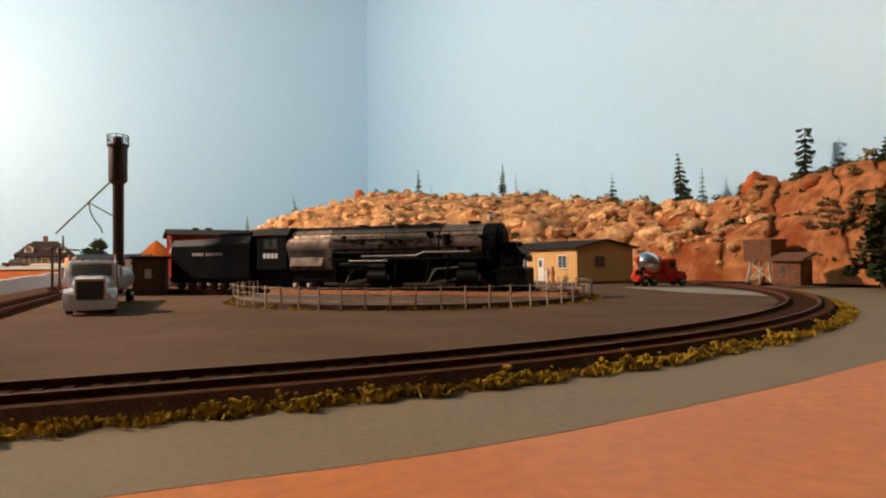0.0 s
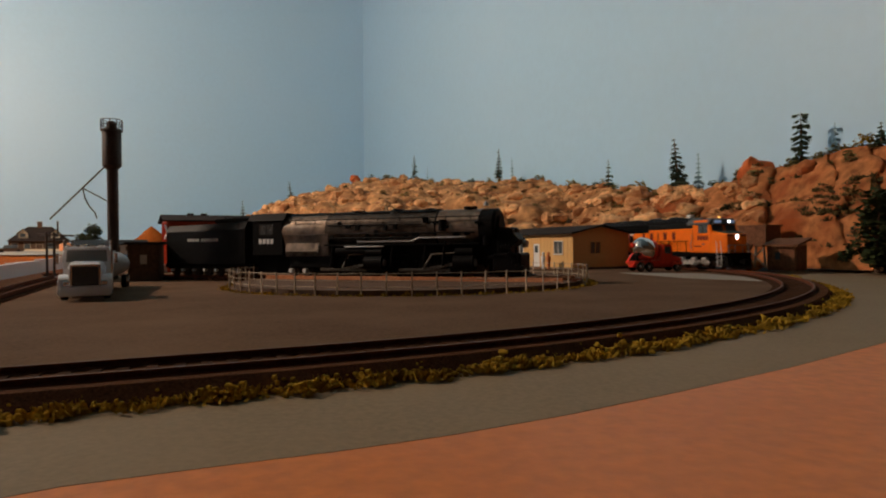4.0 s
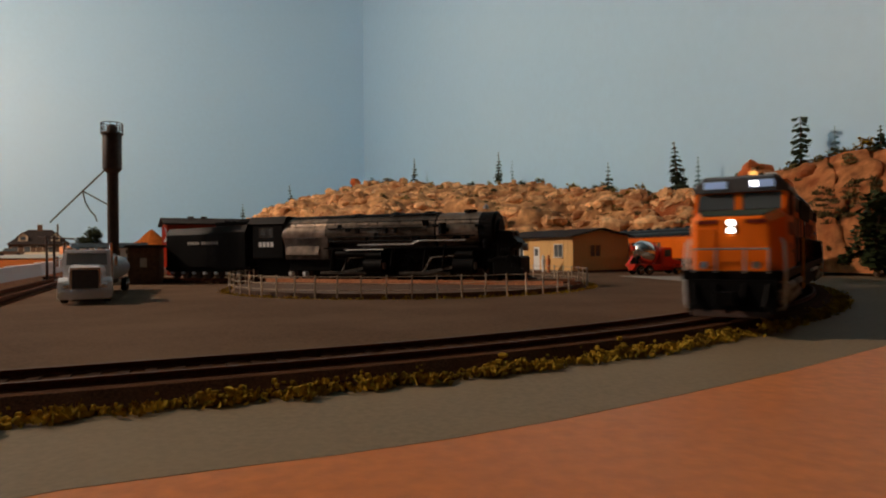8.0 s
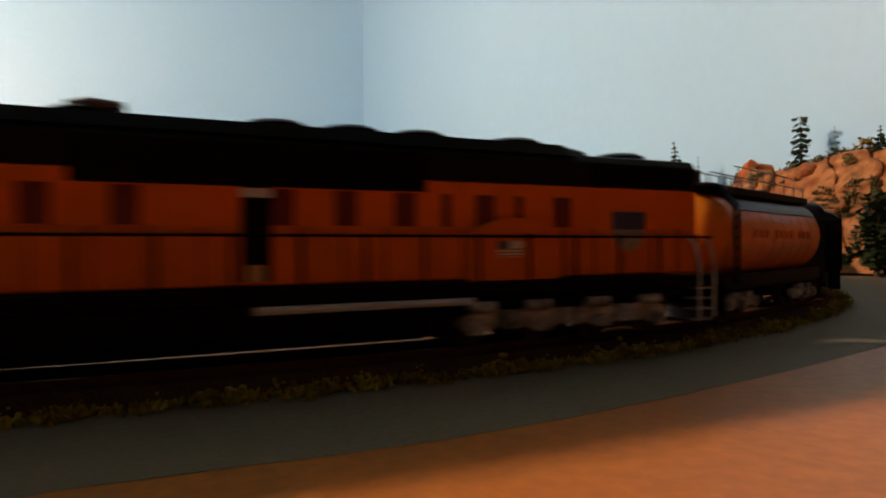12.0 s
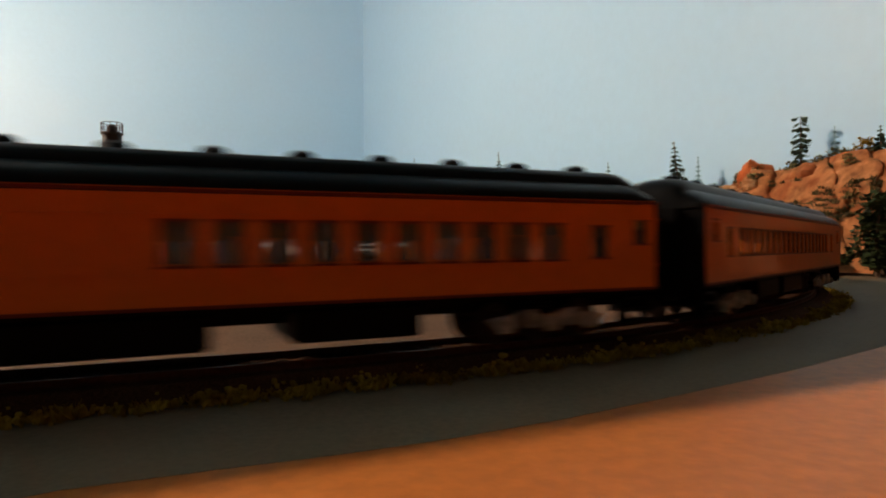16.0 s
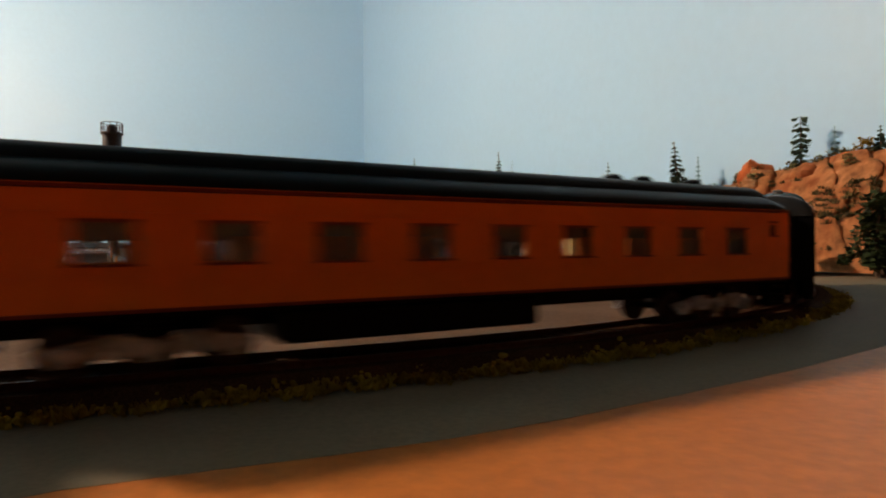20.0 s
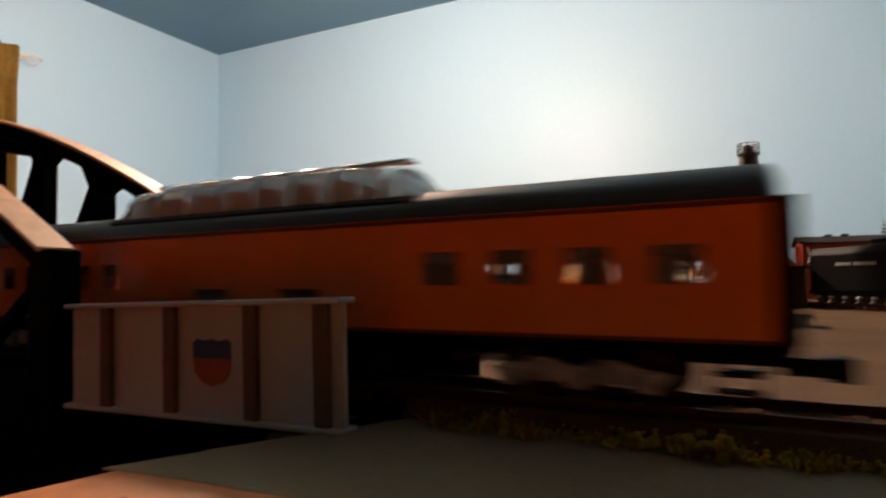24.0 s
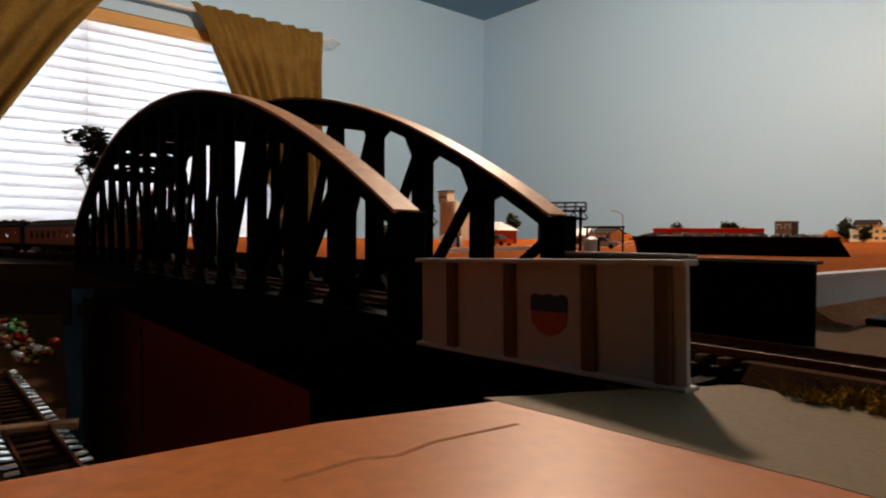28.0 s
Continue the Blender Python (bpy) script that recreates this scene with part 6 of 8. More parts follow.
    for sy in (-1, 1):
        part("cab_window", Mesh().box(126, 133, sy * 16.4, sy * 16.9, 38, 47), M_GLASS, cab, "pale cab window")
        part("cab_window", Mesh().box(135, 142, sy * 16.4, sy * 16.9, 38, 47), M_GLASS, cab, "pale cab window")
        for k in range(4):
            part("number_bar", Mesh().box(125 + 4.6 * k, 128.2 + 4.6 * k, sy * 16.45, sy * 16.85, 29.5, 34), M_WHITE, cab, "pale figure drawn as a bar")
        part("running_board", Mesh().box(200, 352, sy * 12, sy * 17.5, 27, 28.2), M_BLACK, e)
        part("board_edge", Mesh().box(236, 292, sy * 17.4, sy * 17.8, 29.6, 31).box(296, 340, sy * 17.4, sy * 17.8, 32.4, 33.6), M_SILVER, e, "pale edge of the running board")
        part("board_slope", Mesh().cyl((290, sy * 17.5, 30.2), (298, sy * 17.5, 33), 0.7, n=6), M_SILVER, e)
        part("pipe", Mesh().cyl((222, sy * 17.4, 26), (262, sy * 17.4, 26), 0.7, n=6), M_SILVER, e)
        part("handrail", Mesh().cyl((160, sy * 16.6, 50), (358, sy * 15.6, 49), 0.45, n=6), M_BLACK, e)
        part("air_tank", Mesh().cyl((212, sy * 13, 22.5), (246, sy * 13, 22.5), 4.2, n=14), M_BLACK, e, smooth=True)
        part("air_pump", Mesh().cyl((356, sy * 9, 26), (356, sy * 9, 40), 4.5, n=12), M_BLACK, e, smooth=True)
        for x in (252, 338):
            cy = part("cylinder", Mesh().cyl((x - 9, sy * 14.5, 12.5), (x + 9, sy * 14.5, 12.5), 6.2, n=18).cyl((x - 8, sy * 14, 21), (x + 8, sy * 14, 21), 3.8, n=14).box(x - 7, x + 7, sy * 10, sy * 15, 12, 22), M_BLACK, e, "black cylinder with valve chest", smooth=True)
            part("cylinder_cover", Mesh().cyl((x + 9, sy * 14.5, 12.5), (x + 10, sy * 14.5, 12.5), 3.2, n=14), M_SILVER, cy)
    drv = spoked(10.0, "driver", M_BLACK)
    for x0 in (196, 278):
        for k in range(3):
            for sy in (-1, 1):
                part("driver", drv, None, e, m=Matrix.Translation(((x0 + 21.5 * k) / 1000, sy * 0.0095, 0.010)) @ (Matrix.Rotation(math.pi, 4, 'Z') if sy < 0 else Matrix()))
        for sy in (-1, 1):
            part("side_rod", Mesh().box(x0 - 3, x0 + 46, sy * 12.6, sy * 13.6, 5, 7.6).bevel(0.4), M_ROD, e, "bright side rod")
            part("main_rod", Mesh().loft([[(x0 + 21, sy * 14, 5.2), (x0 + 21, sy * 15, 5.2), (x0 + 21, sy * 15, 8), (x0 + 21, sy * 14, 8)], [(x0 + 56, sy * 14, 11.6), (x0 + 56, sy * 15, 11.6), (x0 + 56, sy * 15, 13.4), (x0 + 56, sy * 14, 13.4)]]), M_ROD, e, "bright main rod")
            part("valve_gear", Mesh().cyl((x0 + 22, sy * 15.5, 8), (x0 + 30, sy * 15.5, 19), 0.8, n=6).cyl((x0 + 30, sy * 15.5, 19), (x0 + 52, sy * 15.5, 20.5), 0.7, n=6), M_ROD, e)
    for x in (160, 176, 348, 360):
        for sy in (-1, 1):
            part("carrying_wheel", WHEEL, None, e, m=Matrix.Translation((x / 1000, sy * 0.0092, 0.0054)) @ (Matrix.Rotation(math.pi, 4, 'Z') if sy < 0 else Matrix()))
            if x < 200:
                part("hub_cap", Mesh().cyl((x, sy * 10, 5.4), (x, sy * 15, 5.4), 1.9, n=12), M_WHITE, e, "white painted journal")
    for x, r in ((228, 6.5), (268, 7.5), (300, 6.0)):
        part("dome", Mesh().rev([(r + 2.0, 52), (r + 1, 55), (r, 56.4), (r * 0.7, 57.4), (1, 57.8)], 18, (x, 0, 0)), M_BLACK, e, smooth=True)
    part("smoke_stack", Mesh().rev([(7, 53), (5.5, 55), (5.8, 57.6), (4.2, 57.6)], 18, (338, 0, 0)), M_BLACK, e, smooth=True)
    part("feed_pipe", Mesh().cyl((318, -15.2, 47), (318, -15.2, 38), 3.2, n=12), M_BLACK, e)
    mass = Mesh().loft([[(x, y * w, z) for x, z in ((358, 3.5), (386, 3), (385, 8), (377, 17), (371, 25), (366, 30), (358, 31))] for y, w in ((-13.5, 0.8), (-10, 1), (10, 1), (13.5, 0.8))])
    part("pilot_casting", mass, M_BLACK, e, "black sloping pilot casting")
    g_ = random.Random(33)
    for k in range(14):
        x = g_.uniform(364, 388)
        z = 34 - (x - 364) * 1.15 + g_.uniform(-3, 3)
        part("pilot_fitting", Mesh().box(x - 2, x + 2, -14.5, -9, z - 1.6, z + 1.6).bevel(0.5), M_BLACK, e)
    for x, z0, z1 in ((206, 8, 26), (222, 10, 27), (268, 8, 27), (300, 9, 28), (318, 10, 30)):
        part("steam_pipe", Mesh().cyl((x, -15.2, z0), (x + 3, -15.6, z1), 1.3, n=8), M_BLACK, e, smooth=True)
    for k in range(9):
        x = 168 + 22 * k
        part("rail_stanchion", Mesh().cyl((x, -16.2, 47), (x, -16.6, 50), 0.35, n=5), M_BLACK, e)
    part("pilot_deck", Mesh().box(358, 384, -14, 14, 15, 18).bevel(0.4), M_BLACK, e)
    pl = Mesh()
    for k in range(15):
        y = -13 + 26 * k / 14
        pl.cyl((372, y, 15), (392 - 9 * abs(y) / 13, y * 0.86, 2.2), 0.75, n=5)
    pl.box(371, 392, -12, 12, 1.6, 2.6)
    part("cowcatcher", pl, M_BLACK, e, "black slatted pilot")
    part("shield_plate", Mesh().loft([[(366, y, 18), (368, y, 18), (384, y * 0.8, 30), (378, y * 0.8, 36), (366, y, 38)] for y in (-12.5, 12.5)]).bevel(0.8), M_BLACK, e)
    part("headlight", Mesh().cyl((384, 0, 27), (388, 0, 27), 3, n=14), M_GRAPH, e)
    part("bell", Mesh().rev([(2.6, 58), (2.2, 60), (0.6, 62)], 12, (352, 0, 0)), M_SILVER, e)


steam_locomotive()


def loco_tender():
    t = thing("locomotive_tender", "black coal tender with white journals and pale lettering bars", "tender", LOCO_S)
    body = [(16.5, 11), (16.5, 44), (13, 51), (-13, 51), (-16.5, 44), (-16.5, 11)]
    part("body", Mesh().loft([[(x, y, 11 + (z - 11) * q) for y, z in body] for x, q in ((4, 0.94), (58, 0.955), (64, 0.97), (108, 1.0))]).bevel(0.5), M_BLACK, t)
    part("coal_boards", Mesh().box(66, 106, -12.5, 12.5, 50, 54).bevel(0.5), M_BLACK, t)
    c = Mesh()
    g = random.Random(4)
    for k in range(60):
        rock(c, (g.uniform(70, 102), g.uniform(-10, 10), 53.5), g.uniform(1.6, 3.2), g, 6, 4)
    part("coal", c, M_COAL, t, "heap of coal")
    part("rear_deck", Mesh().loft([[(x, -12, z), (x, 12, z), (x, 12, z + 0.8), (x, -12, z + 0.8)] for x, z in ((6, 48.0), (57, 49.0))]), M_BLACK, t)
    part("frame", Mesh().box(0, 112, -14, 14, 8, 11.5), M_BLACK, t)
    part("rear_ladder", Mesh().cyl((2, -13, 12), (2, -13, 46), 0.6, n=6).cyl((2, -9, 12), (2, -9, 44), 0.6, n=6), M_WHITE, t, "white ladder")
    part("rear_pipe", Mesh().cyl((1, -15, 50), (1, -12, 42), 0.9, n=6).cyl((1, -12, 42), (1, -15.5, 36), 0.9, n=6), M_WHITE, t)
    for k in range(12):
        x = 34 + 3.2 * k + (2.4 if k > 4 else 0)
        part("letter_bar", Mesh().box(x, x + 2.0, -16.9, -16.45, 32.8, 35.4), M_CONC, t, "pale lettering drawn as bars")
    for k in range(7):
        x = 10 + 14.6 * k
        for sy in (-1, 1):
            part("wheel", WHEEL, None, t, m=Matrix.Translation((x / 1000, sy * 0.0092, 0.0054)) @ (Matrix.Rotation(math.pi, 4, 'Z') if sy < 0 else Matrix()))
            part("journal", Mesh().cyl((x, sy * 12, 5.4), (x, sy * 15.5, 5.4), 1.3, n=12), M_WHITE, t, "white painted journal")
    for sy in (-1, 1):
        part("side_frame", Mesh().box(5, 104, sy * 12.5, sy * 14.5, 6.5, 9), M_BLACK, t)


loco_tender()

# ---- vehicles in the yard ----
def road_wheel(r, w):
    m = Mesh()
    m.loft([[(r * q * math.cos(2 * math.pi * k / 18), y, r * q * math.sin(2 * math.pi * k / 18)) for k in range(18)] for q, y in ((0.3, -w / 2), (0.92, -w / 2), (1, -w / 3), (1, w / 3), (0.92, w / 2), (0.62, w / 2))])
    return data_of("tyre", m, M_BLACK, True)


TYRE = road_wheel(5.6, 4)
RIM = data_of("rim", Mesh().loft([[(r * math.cos(2 * math.pi * k / 14), y, r * math.sin(2 * math.pi * k / 14)) for k in range(14)] for r, y in ((3.5, 1.4), (3.4, 2.2), (1.6, 1.6), (0.9, 2.6), (0.2, 2.6))]), M_CHROME, True)


def road_axle(parent, x, y):
    for sy in (-1, 1):
        m = Matrix.Translation((x / 1000, sy * y / 1000, 0.0056)) @ (Matrix.Rotation(math.pi, 4, 'Z') if sy < 0 else Matrix())
        w_ = part("wheel", TYRE, None, parent, m=m)
        part("rim", RIM, None, w_)


TRUCK = Matrix.Translation((-0.2105, 0.372, 0)) @ Matrix.Rotation(radians(-63), 4, 'Z') @ Matrix.Scale(0.93, 4)


def semi_truck():
    t = thing("semi_truck", "white long-nosed semi truck on the asphalt", "truck", TRUCK)
    hood = Mesh().loft([[(-2, -9.5, 8), (-2, 9.5, 8), (-2, 9.5, 20), (-2, 7.5, 22.5), (-2, -7.5, 22.5), (-2, -9.5, 20)], [(-26, -11, 8), (-26, 11, 8), (-26, 11, 22), (-26, 8.5, 25), (-26, -8.5, 25), (-26, -11, 22)]]).bevel(0.8, 2)
    part("hood", hood, M_TRUCKW, t, "white sloping hood", smooth=True)
    for sy in (-1, 1):
        f = Mesh().loft([[(x, sy * y, z) for y in (9, 15)] + [(x, sy * y, z - 2.5) for y in (15.3, 9)] for x, z in ((0, 8.5), (-1, 13.5), (-6, 16.5), (-13, 16.5), (-20, 12), (-23, 7))])
        part("fender", f.bevel(0.4), M_TRUCKW, t, "white rounded fender", smooth=True)
        part("headlight", Mesh().box(-0.6, 0.6, sy * 10.5 - 1.8, sy * 10.5 + 1.8, 9.5, 12.5).bevel(0.4), M_CHROME, t)
        part("exhaust_stack", Mesh().cyl((-46, sy * 14, 8), (-46, sy * 14, 39), 1.2, n=10), M_CHROME, t, "bright exhaust stack", smooth=True)
        part("mirror", Mesh().box(-29, -27.6, sy * 16, sy * 18.2, 23, 30).bevel(0.3), M_CHROME, t)
        part("door", Mesh().box(-42, -29, sy * 13.6, sy * 14.1, 9, 32).bevel(0.2), M_TRUCKW, t)
        part("side_window", Mesh().box(-40, -30.5, sy * 13.9, sy * 14.3, 23.5, 31), M_DARKGL, t)
        part("fuel_tank", Mesh().cyl((-54, sy * 11.5, 6), (-34, sy * 11.5, 6), 3.8, n=14), M_CHROME, t, smooth=True)
    part("grille", Mesh().box(-2, -0.8, -7.5, 7.5, 9.5, 21.5).bevel(0.5), M_MGREY, t, "grey grille")
    part("grille_surround", Mesh().box(-2.2, -0.2, -8.5, -7.5, 9, 22.5).box(-2.2, -0.2, 7.5, 8.5, 9, 22.5).box(-2.2, -0.2, -8.5, 8.5, 21.5, 22.8), M_CHROME, t)
    part("bumper", Mesh().box(-1, 3.2, -15, 15, 3, 8.5).bevel(1.0, 2), M_TRUCKW, t, "white front bumper", smooth=True)
    cab = Mesh().loft([[(-25, -13.8, 8), (-25, 13.8, 8), (-25, 13.8, 23), (-28.5, 12.8, 33.5), (-28.5, -12.8, 33.5), (-25, -13.8, 23)], [(-46, -13.8, 8), (-46, 13.8, 8), (-46, 13.8, 23), (-46, 12.8, 34.5), (-46, -12.8, 34.5), (-46, -13.8, 23)]]).bevel(0.7, 2)
    part("cab", cab, M_TRUCKW, t, "white cab", smooth=True)
    part("windshield", Mesh().loft([[(-24.6, y, 24.2), (-27.4, y * 0.97, 32), (-28.0, y * 0.97, 32), (-25.2, y, 24.2)] for y in (-12, 12)]), M_DOMEGL, t, "grey split windshield")
    part("visor", Mesh().box(-29, -24.5, -13, 13, 32.4, 34.2).bevel(0.5), M_TRUCKW, t)
    for y in (-11, -5.5, 0, 5.5, 11):
        part("roof_lamp", Mesh().box(-31, -28.5, y - 1, y + 1, 34, 35.4).bevel(0.3), M_CHROME, t)
    part("chassis", Mesh().box(-78, -4, -5, 5, 4.5, 8), M_BLACK, t)
    road_axle(t, -11, 12)
    road_axle(t, -58, 11)
    road_axle(t, -71, 11)


semi_truck()


def tank_trailer():
    t = thing("tank_trailer", "grey tank trailer behind the white truck", "trailer", TRUCK @ Matrix.Translation((-0.055, 0, 0)) @ Matrix.Rotation(radians(-7), 4, 'Z'))
    prof = [(13 * math.cos(2 * math.pi * k / 20), 20 + 10.5 * math.sin(2 * math.pi * k / 20)) for k in range(20)]
    part("tank", Mesh().loft([[(x, y * q, 20 + (z - 20) * q) for y, z in prof] for x, q in ((6, 0.4), (4, 0.85), (0, 1), (-118, 1), (-122, 0.85), (-124, 0.4))]), M_SILVER, t, "dull silver tank", smooth=True)
    part("walkway", Mesh().box(-110, -8, -3, 3, 30.3, 31.6).bevel(0.3), M_SILVER, t)
    part("chassis", Mesh().box(-118, -2, -4, 4, 6.5, 10), M_BLACK, t)
    for x in (-96, -109):
        road_axle(t, x, 11)
    part("landing_leg", Mesh().box(-30, -27, -9, -7, 0, 9).box(-30, -27, 7, 9, 0, 9), M_BLACK, t)


tank_trailer()


def cement_truck():
    t = thing("cement_mixer_truck", "red cement mixer truck with a shiny silver drum", "truck", Matrix.Translation((0.236, 0.705, 0)) @ Matrix.Rotation(radians(8), 4, 'Z') @ Matrix.Diagonal((0.84, 0.95, 1.0, 1)))
    drum = Mesh()
    rings = []
    for x, r in ((-30, 4), (-27, 8), (-20, 12.5), (-10, 13), (-3, 10.5), (4, 6)):
        zc_ = 24 + (x + 10) * -0.18
        rings.append([(x, r * math.cos(2 * math.pi * k / 20), zc_ + r * math.sin(2 * math.pi * k / 20)) for k in range(20)])
    part("drum", drum.loft(rings), M_CHROME, t, "shiny silver mixing drum", smooth=True)
    part("drum_ring", Mesh().cyl((-5, 0, 23.2), (-1, 0, 22.4), 12.2, 10.6, n=20), M_RED, t, smooth=True)
    part("cab", Mesh().box(4, 18, -12, 12, 8, 30).bevel(1.4, 2), M_RED, t, "bright red cab", smooth=True)
    part("windshield", Mesh().box(17.6, 18.3, -10, 10, 20, 27.5), M_DARKGL, t)
    for sy in (-1, 1):
        part("cab_window", Mesh().box(7, 15, sy * 11.8, sy * 12.3, 20, 27.5), M_DARKGL, t)
        part("fender", Mesh().box(18, 32, sy * 8, sy * 13, 7, 11.5).bevel(1.2, 2), M_RED, t)
    part("hood", Mesh().loft([[(18, -9, 7), (18, 9, 7), (18, 9, 18), (18, -9, 18)], [(33, -7.5, 7), (33, 7.5, 7), (33, 7.5, 15), (33, -7.5, 15)]]).bevel(0.8), M_RED, t, "red hood")
    part("hopper", Mesh().loft([[(-33, -4, 32), (-33, 4, 32), (-28, 4, 32), (-28, -4, 32)], [(-32, -3, 27), (-32, 3, 27), (-29, 3, 27), (-29, -3, 27)]]), M_RED, t)
    part("chute", Mesh().loft([[(-32, -3, 20), (-32, 3, 20), (-31, 3, 21), (-31, -3, 21)], [(-40, -3, 10), (-40, 3, 10), (-39, 3, 11), (-39, -3, 11)]]), M_RED, t)
    part("frame", Mesh().box(-34, 30, -6, 6, 5, 9).box(-34, 2, -11, 11, 8.5, 12), M_RED, t, "red frame")
    part("rear_post", Mesh().box(-30, -27, -8, 8, 10, 18), M_BLACK, t)
    for x in (-26, -14, 25):
        road_axle(t, x, 10.5)


cement_truck()

# ---- yard buildings ----
def mobile_office():
    m = Matrix.Translation((0.160, 0.780, 0)) @ Matrix.Rotation(radians(28), 4, 'Z')
    h = thing("office_building", "low tan office building with a dark gable roof", "building", m)
    W, L, E, RZ = 92.0, 165.0, 45.0, 53.5
    wall = Mesh()
    # long wall (x = 0) with door and window openings, other walls plain
    holes = [(20, 36, 20, 35), (68, 82, 1, 33), (105, 121, 20, 35)]
    ys = sorted({0, L, *[a for q in holes for a in q[:2]]})
    for a, b in zip(ys, ys[1:]):
        ins = [q for q in holes if q[0] <= a and b <= q[1]]
        if ins:
            q = ins[0]
            if q[2] > 1:
                wall.box(0, 1.5, a, b, 0, q[2])
            wall.box(0, 1.5, a, b, q[3], E)
        else:
            wall.box(0, 1.5, a, b, 0, E)
    part("long_wall", wall, M_TAN, h, "tan siding in the light")
    part("back_wall", Mesh().box(W - 1.5, W, 0, L, 0, E), M_TAN, h)
    for y0, y1 in ((0, 1.5), (L - 1.5, L)):
        g = Mesh()
        if y0 == 0:
            g.box(1.5, 28, y0, y1, 0, E).box(44, W - 1.5, y0, y1, 0, E).box(28, 44, y0, y1, 0, 20).box(28, 44, y0, y1, 34, E)
        else:
            g.box(1.5, W - 1.5, y0, y1, 0, E)
        g.loft([[(0, y, E), (W, y, E), (W / 2, y, RZ)] for y in (y0, y1)])
        part("gable_wall", g, M_TAN, h)
    for x0, x1, z0, z1 in ((-6, W / 2, 0, 1), (W / 2, W + 6, 1, 0)):
        za, zb = (E - 1.2, RZ + 0.6) if x0 < 0 else (RZ + 0.6, E - 1.2)
        part("roof_slope", Mesh().loft([[(x0, y, za), (x1, y, zb), (x1, y, zb + 1.8), (x0, y, za + 1.8)] for y in (-5, L + 5)]), M_ROOF, h, "dark roof slope with an overhang")
    for a, b, z0, z1 in ((20, 36, 20, 35), (105, 121, 20, 35)):
        w_ = part("window", Mesh().box(0.4, 1.0, a, b, z0, z1), M_DARKGL, h)
        part("window_frame", Mesh().box(-0.6, 0.6, a - 1, a, z0 - 1, z1 + 1).box(-0.6, 0.6, b, b + 1, z0 - 1, z1 + 1).box(-0.6, 0.6, a, b, z1, z1 + 1).box(-0.6, 0.6, (a + b) / 2 - 0.4, (a + b) / 2 + 0.4, z0, z1), M_WHITE, w_)
        part("window_sill", Mesh().box(-1.6, 0.6, a - 1.5, b + 1.5, z0 - 1.6, z0 - 0.4), M_WHITE, w_)
    w_ = part("window", Mesh().box(28, 44, 0.4, 1.0, 20, 34), M_DARKGL, h)
    part("window_frame", Mesh().box(27, 28, -0.5, 0.6, 19, 35).box(44, 45, -0.5, 0.6, 19, 35).box(28, 44, -0.5, 0.6, 34, 35).box(35.6, 36.4, -0.5, 0.6, 20, 34), M_TAN, w_)
    part("door", Mesh().box(0.2, 1.2, 68.5, 81.5, 1, 32.5).bevel(0.2), M_WHITE, h, "pale door with a small window")
    part("door_window", Mesh().box(-0.3, 0.3, 72, 78, 21, 30), M_DARKGL, h)
    for k in range(24):
        y = 3 + 6.9 * k
        if any(a - 2 < y < b + 2 for a, b in ((20, 36), (68, 82), (105, 121))):
            continue
        part("siding_batten", Mesh().box(-0.3, 0.1, y - 0.25, y + 0.25, 1, E - 1), M_TAN, h)
    part("skirting", Mesh().box(-0.6, W + 0.6, -0.6, L + 0.6, -0.5, 2.4), M_BROWN, h)


mobile_office()
for k, (x, y, mt, lab) in enumerate(((0.1265, 0.800, M_WHITE, "pale figurine standing by the office wall"), (0.1325, 0.797, M_CLOTH, "orange-brown figurine standing by the office wall"))):
    f = Mesh().rev([(2.2, 0), (1.6, 1), (2.4, 9), (3.1, 15), (2.2, 17), (0.9, 17.6), (1.8, 18.8), (1.9, 20.5), (1.1, 21.8), (0.2, 22)], 12)
    solid("figurine", f, mt, lab, "figurine", Matrix.Translation((x, y, 0)), group="figurines", smooth=True)


def tool_booth():
    t = thing("booth", "small brown booth with a flat dark roof", "booth", Matrix.Translation((-0.292, 0.622, 0)) @ Matrix.Rotation(radians(12), 4, 'Z'))
    part("wall", Mesh().box(-14, 14, -12, 12, 0, 35).bevel(0.4), M_BROWN, t)
    part("roof", Mesh().box(-16.5, 16.5, -14.5, 14.5, 35, 37.6).bevel(0.4), M_ROOF, t)
    part("notice", Mesh().box(-2.5, 3.5, -12.6, -12.0, 16, 25), M_CONC, t, "pale notice")
    part("door", Mesh().box(6, 12, -12.5, -12, 0.5, 28), M_BROWN, t)


tool_booth()


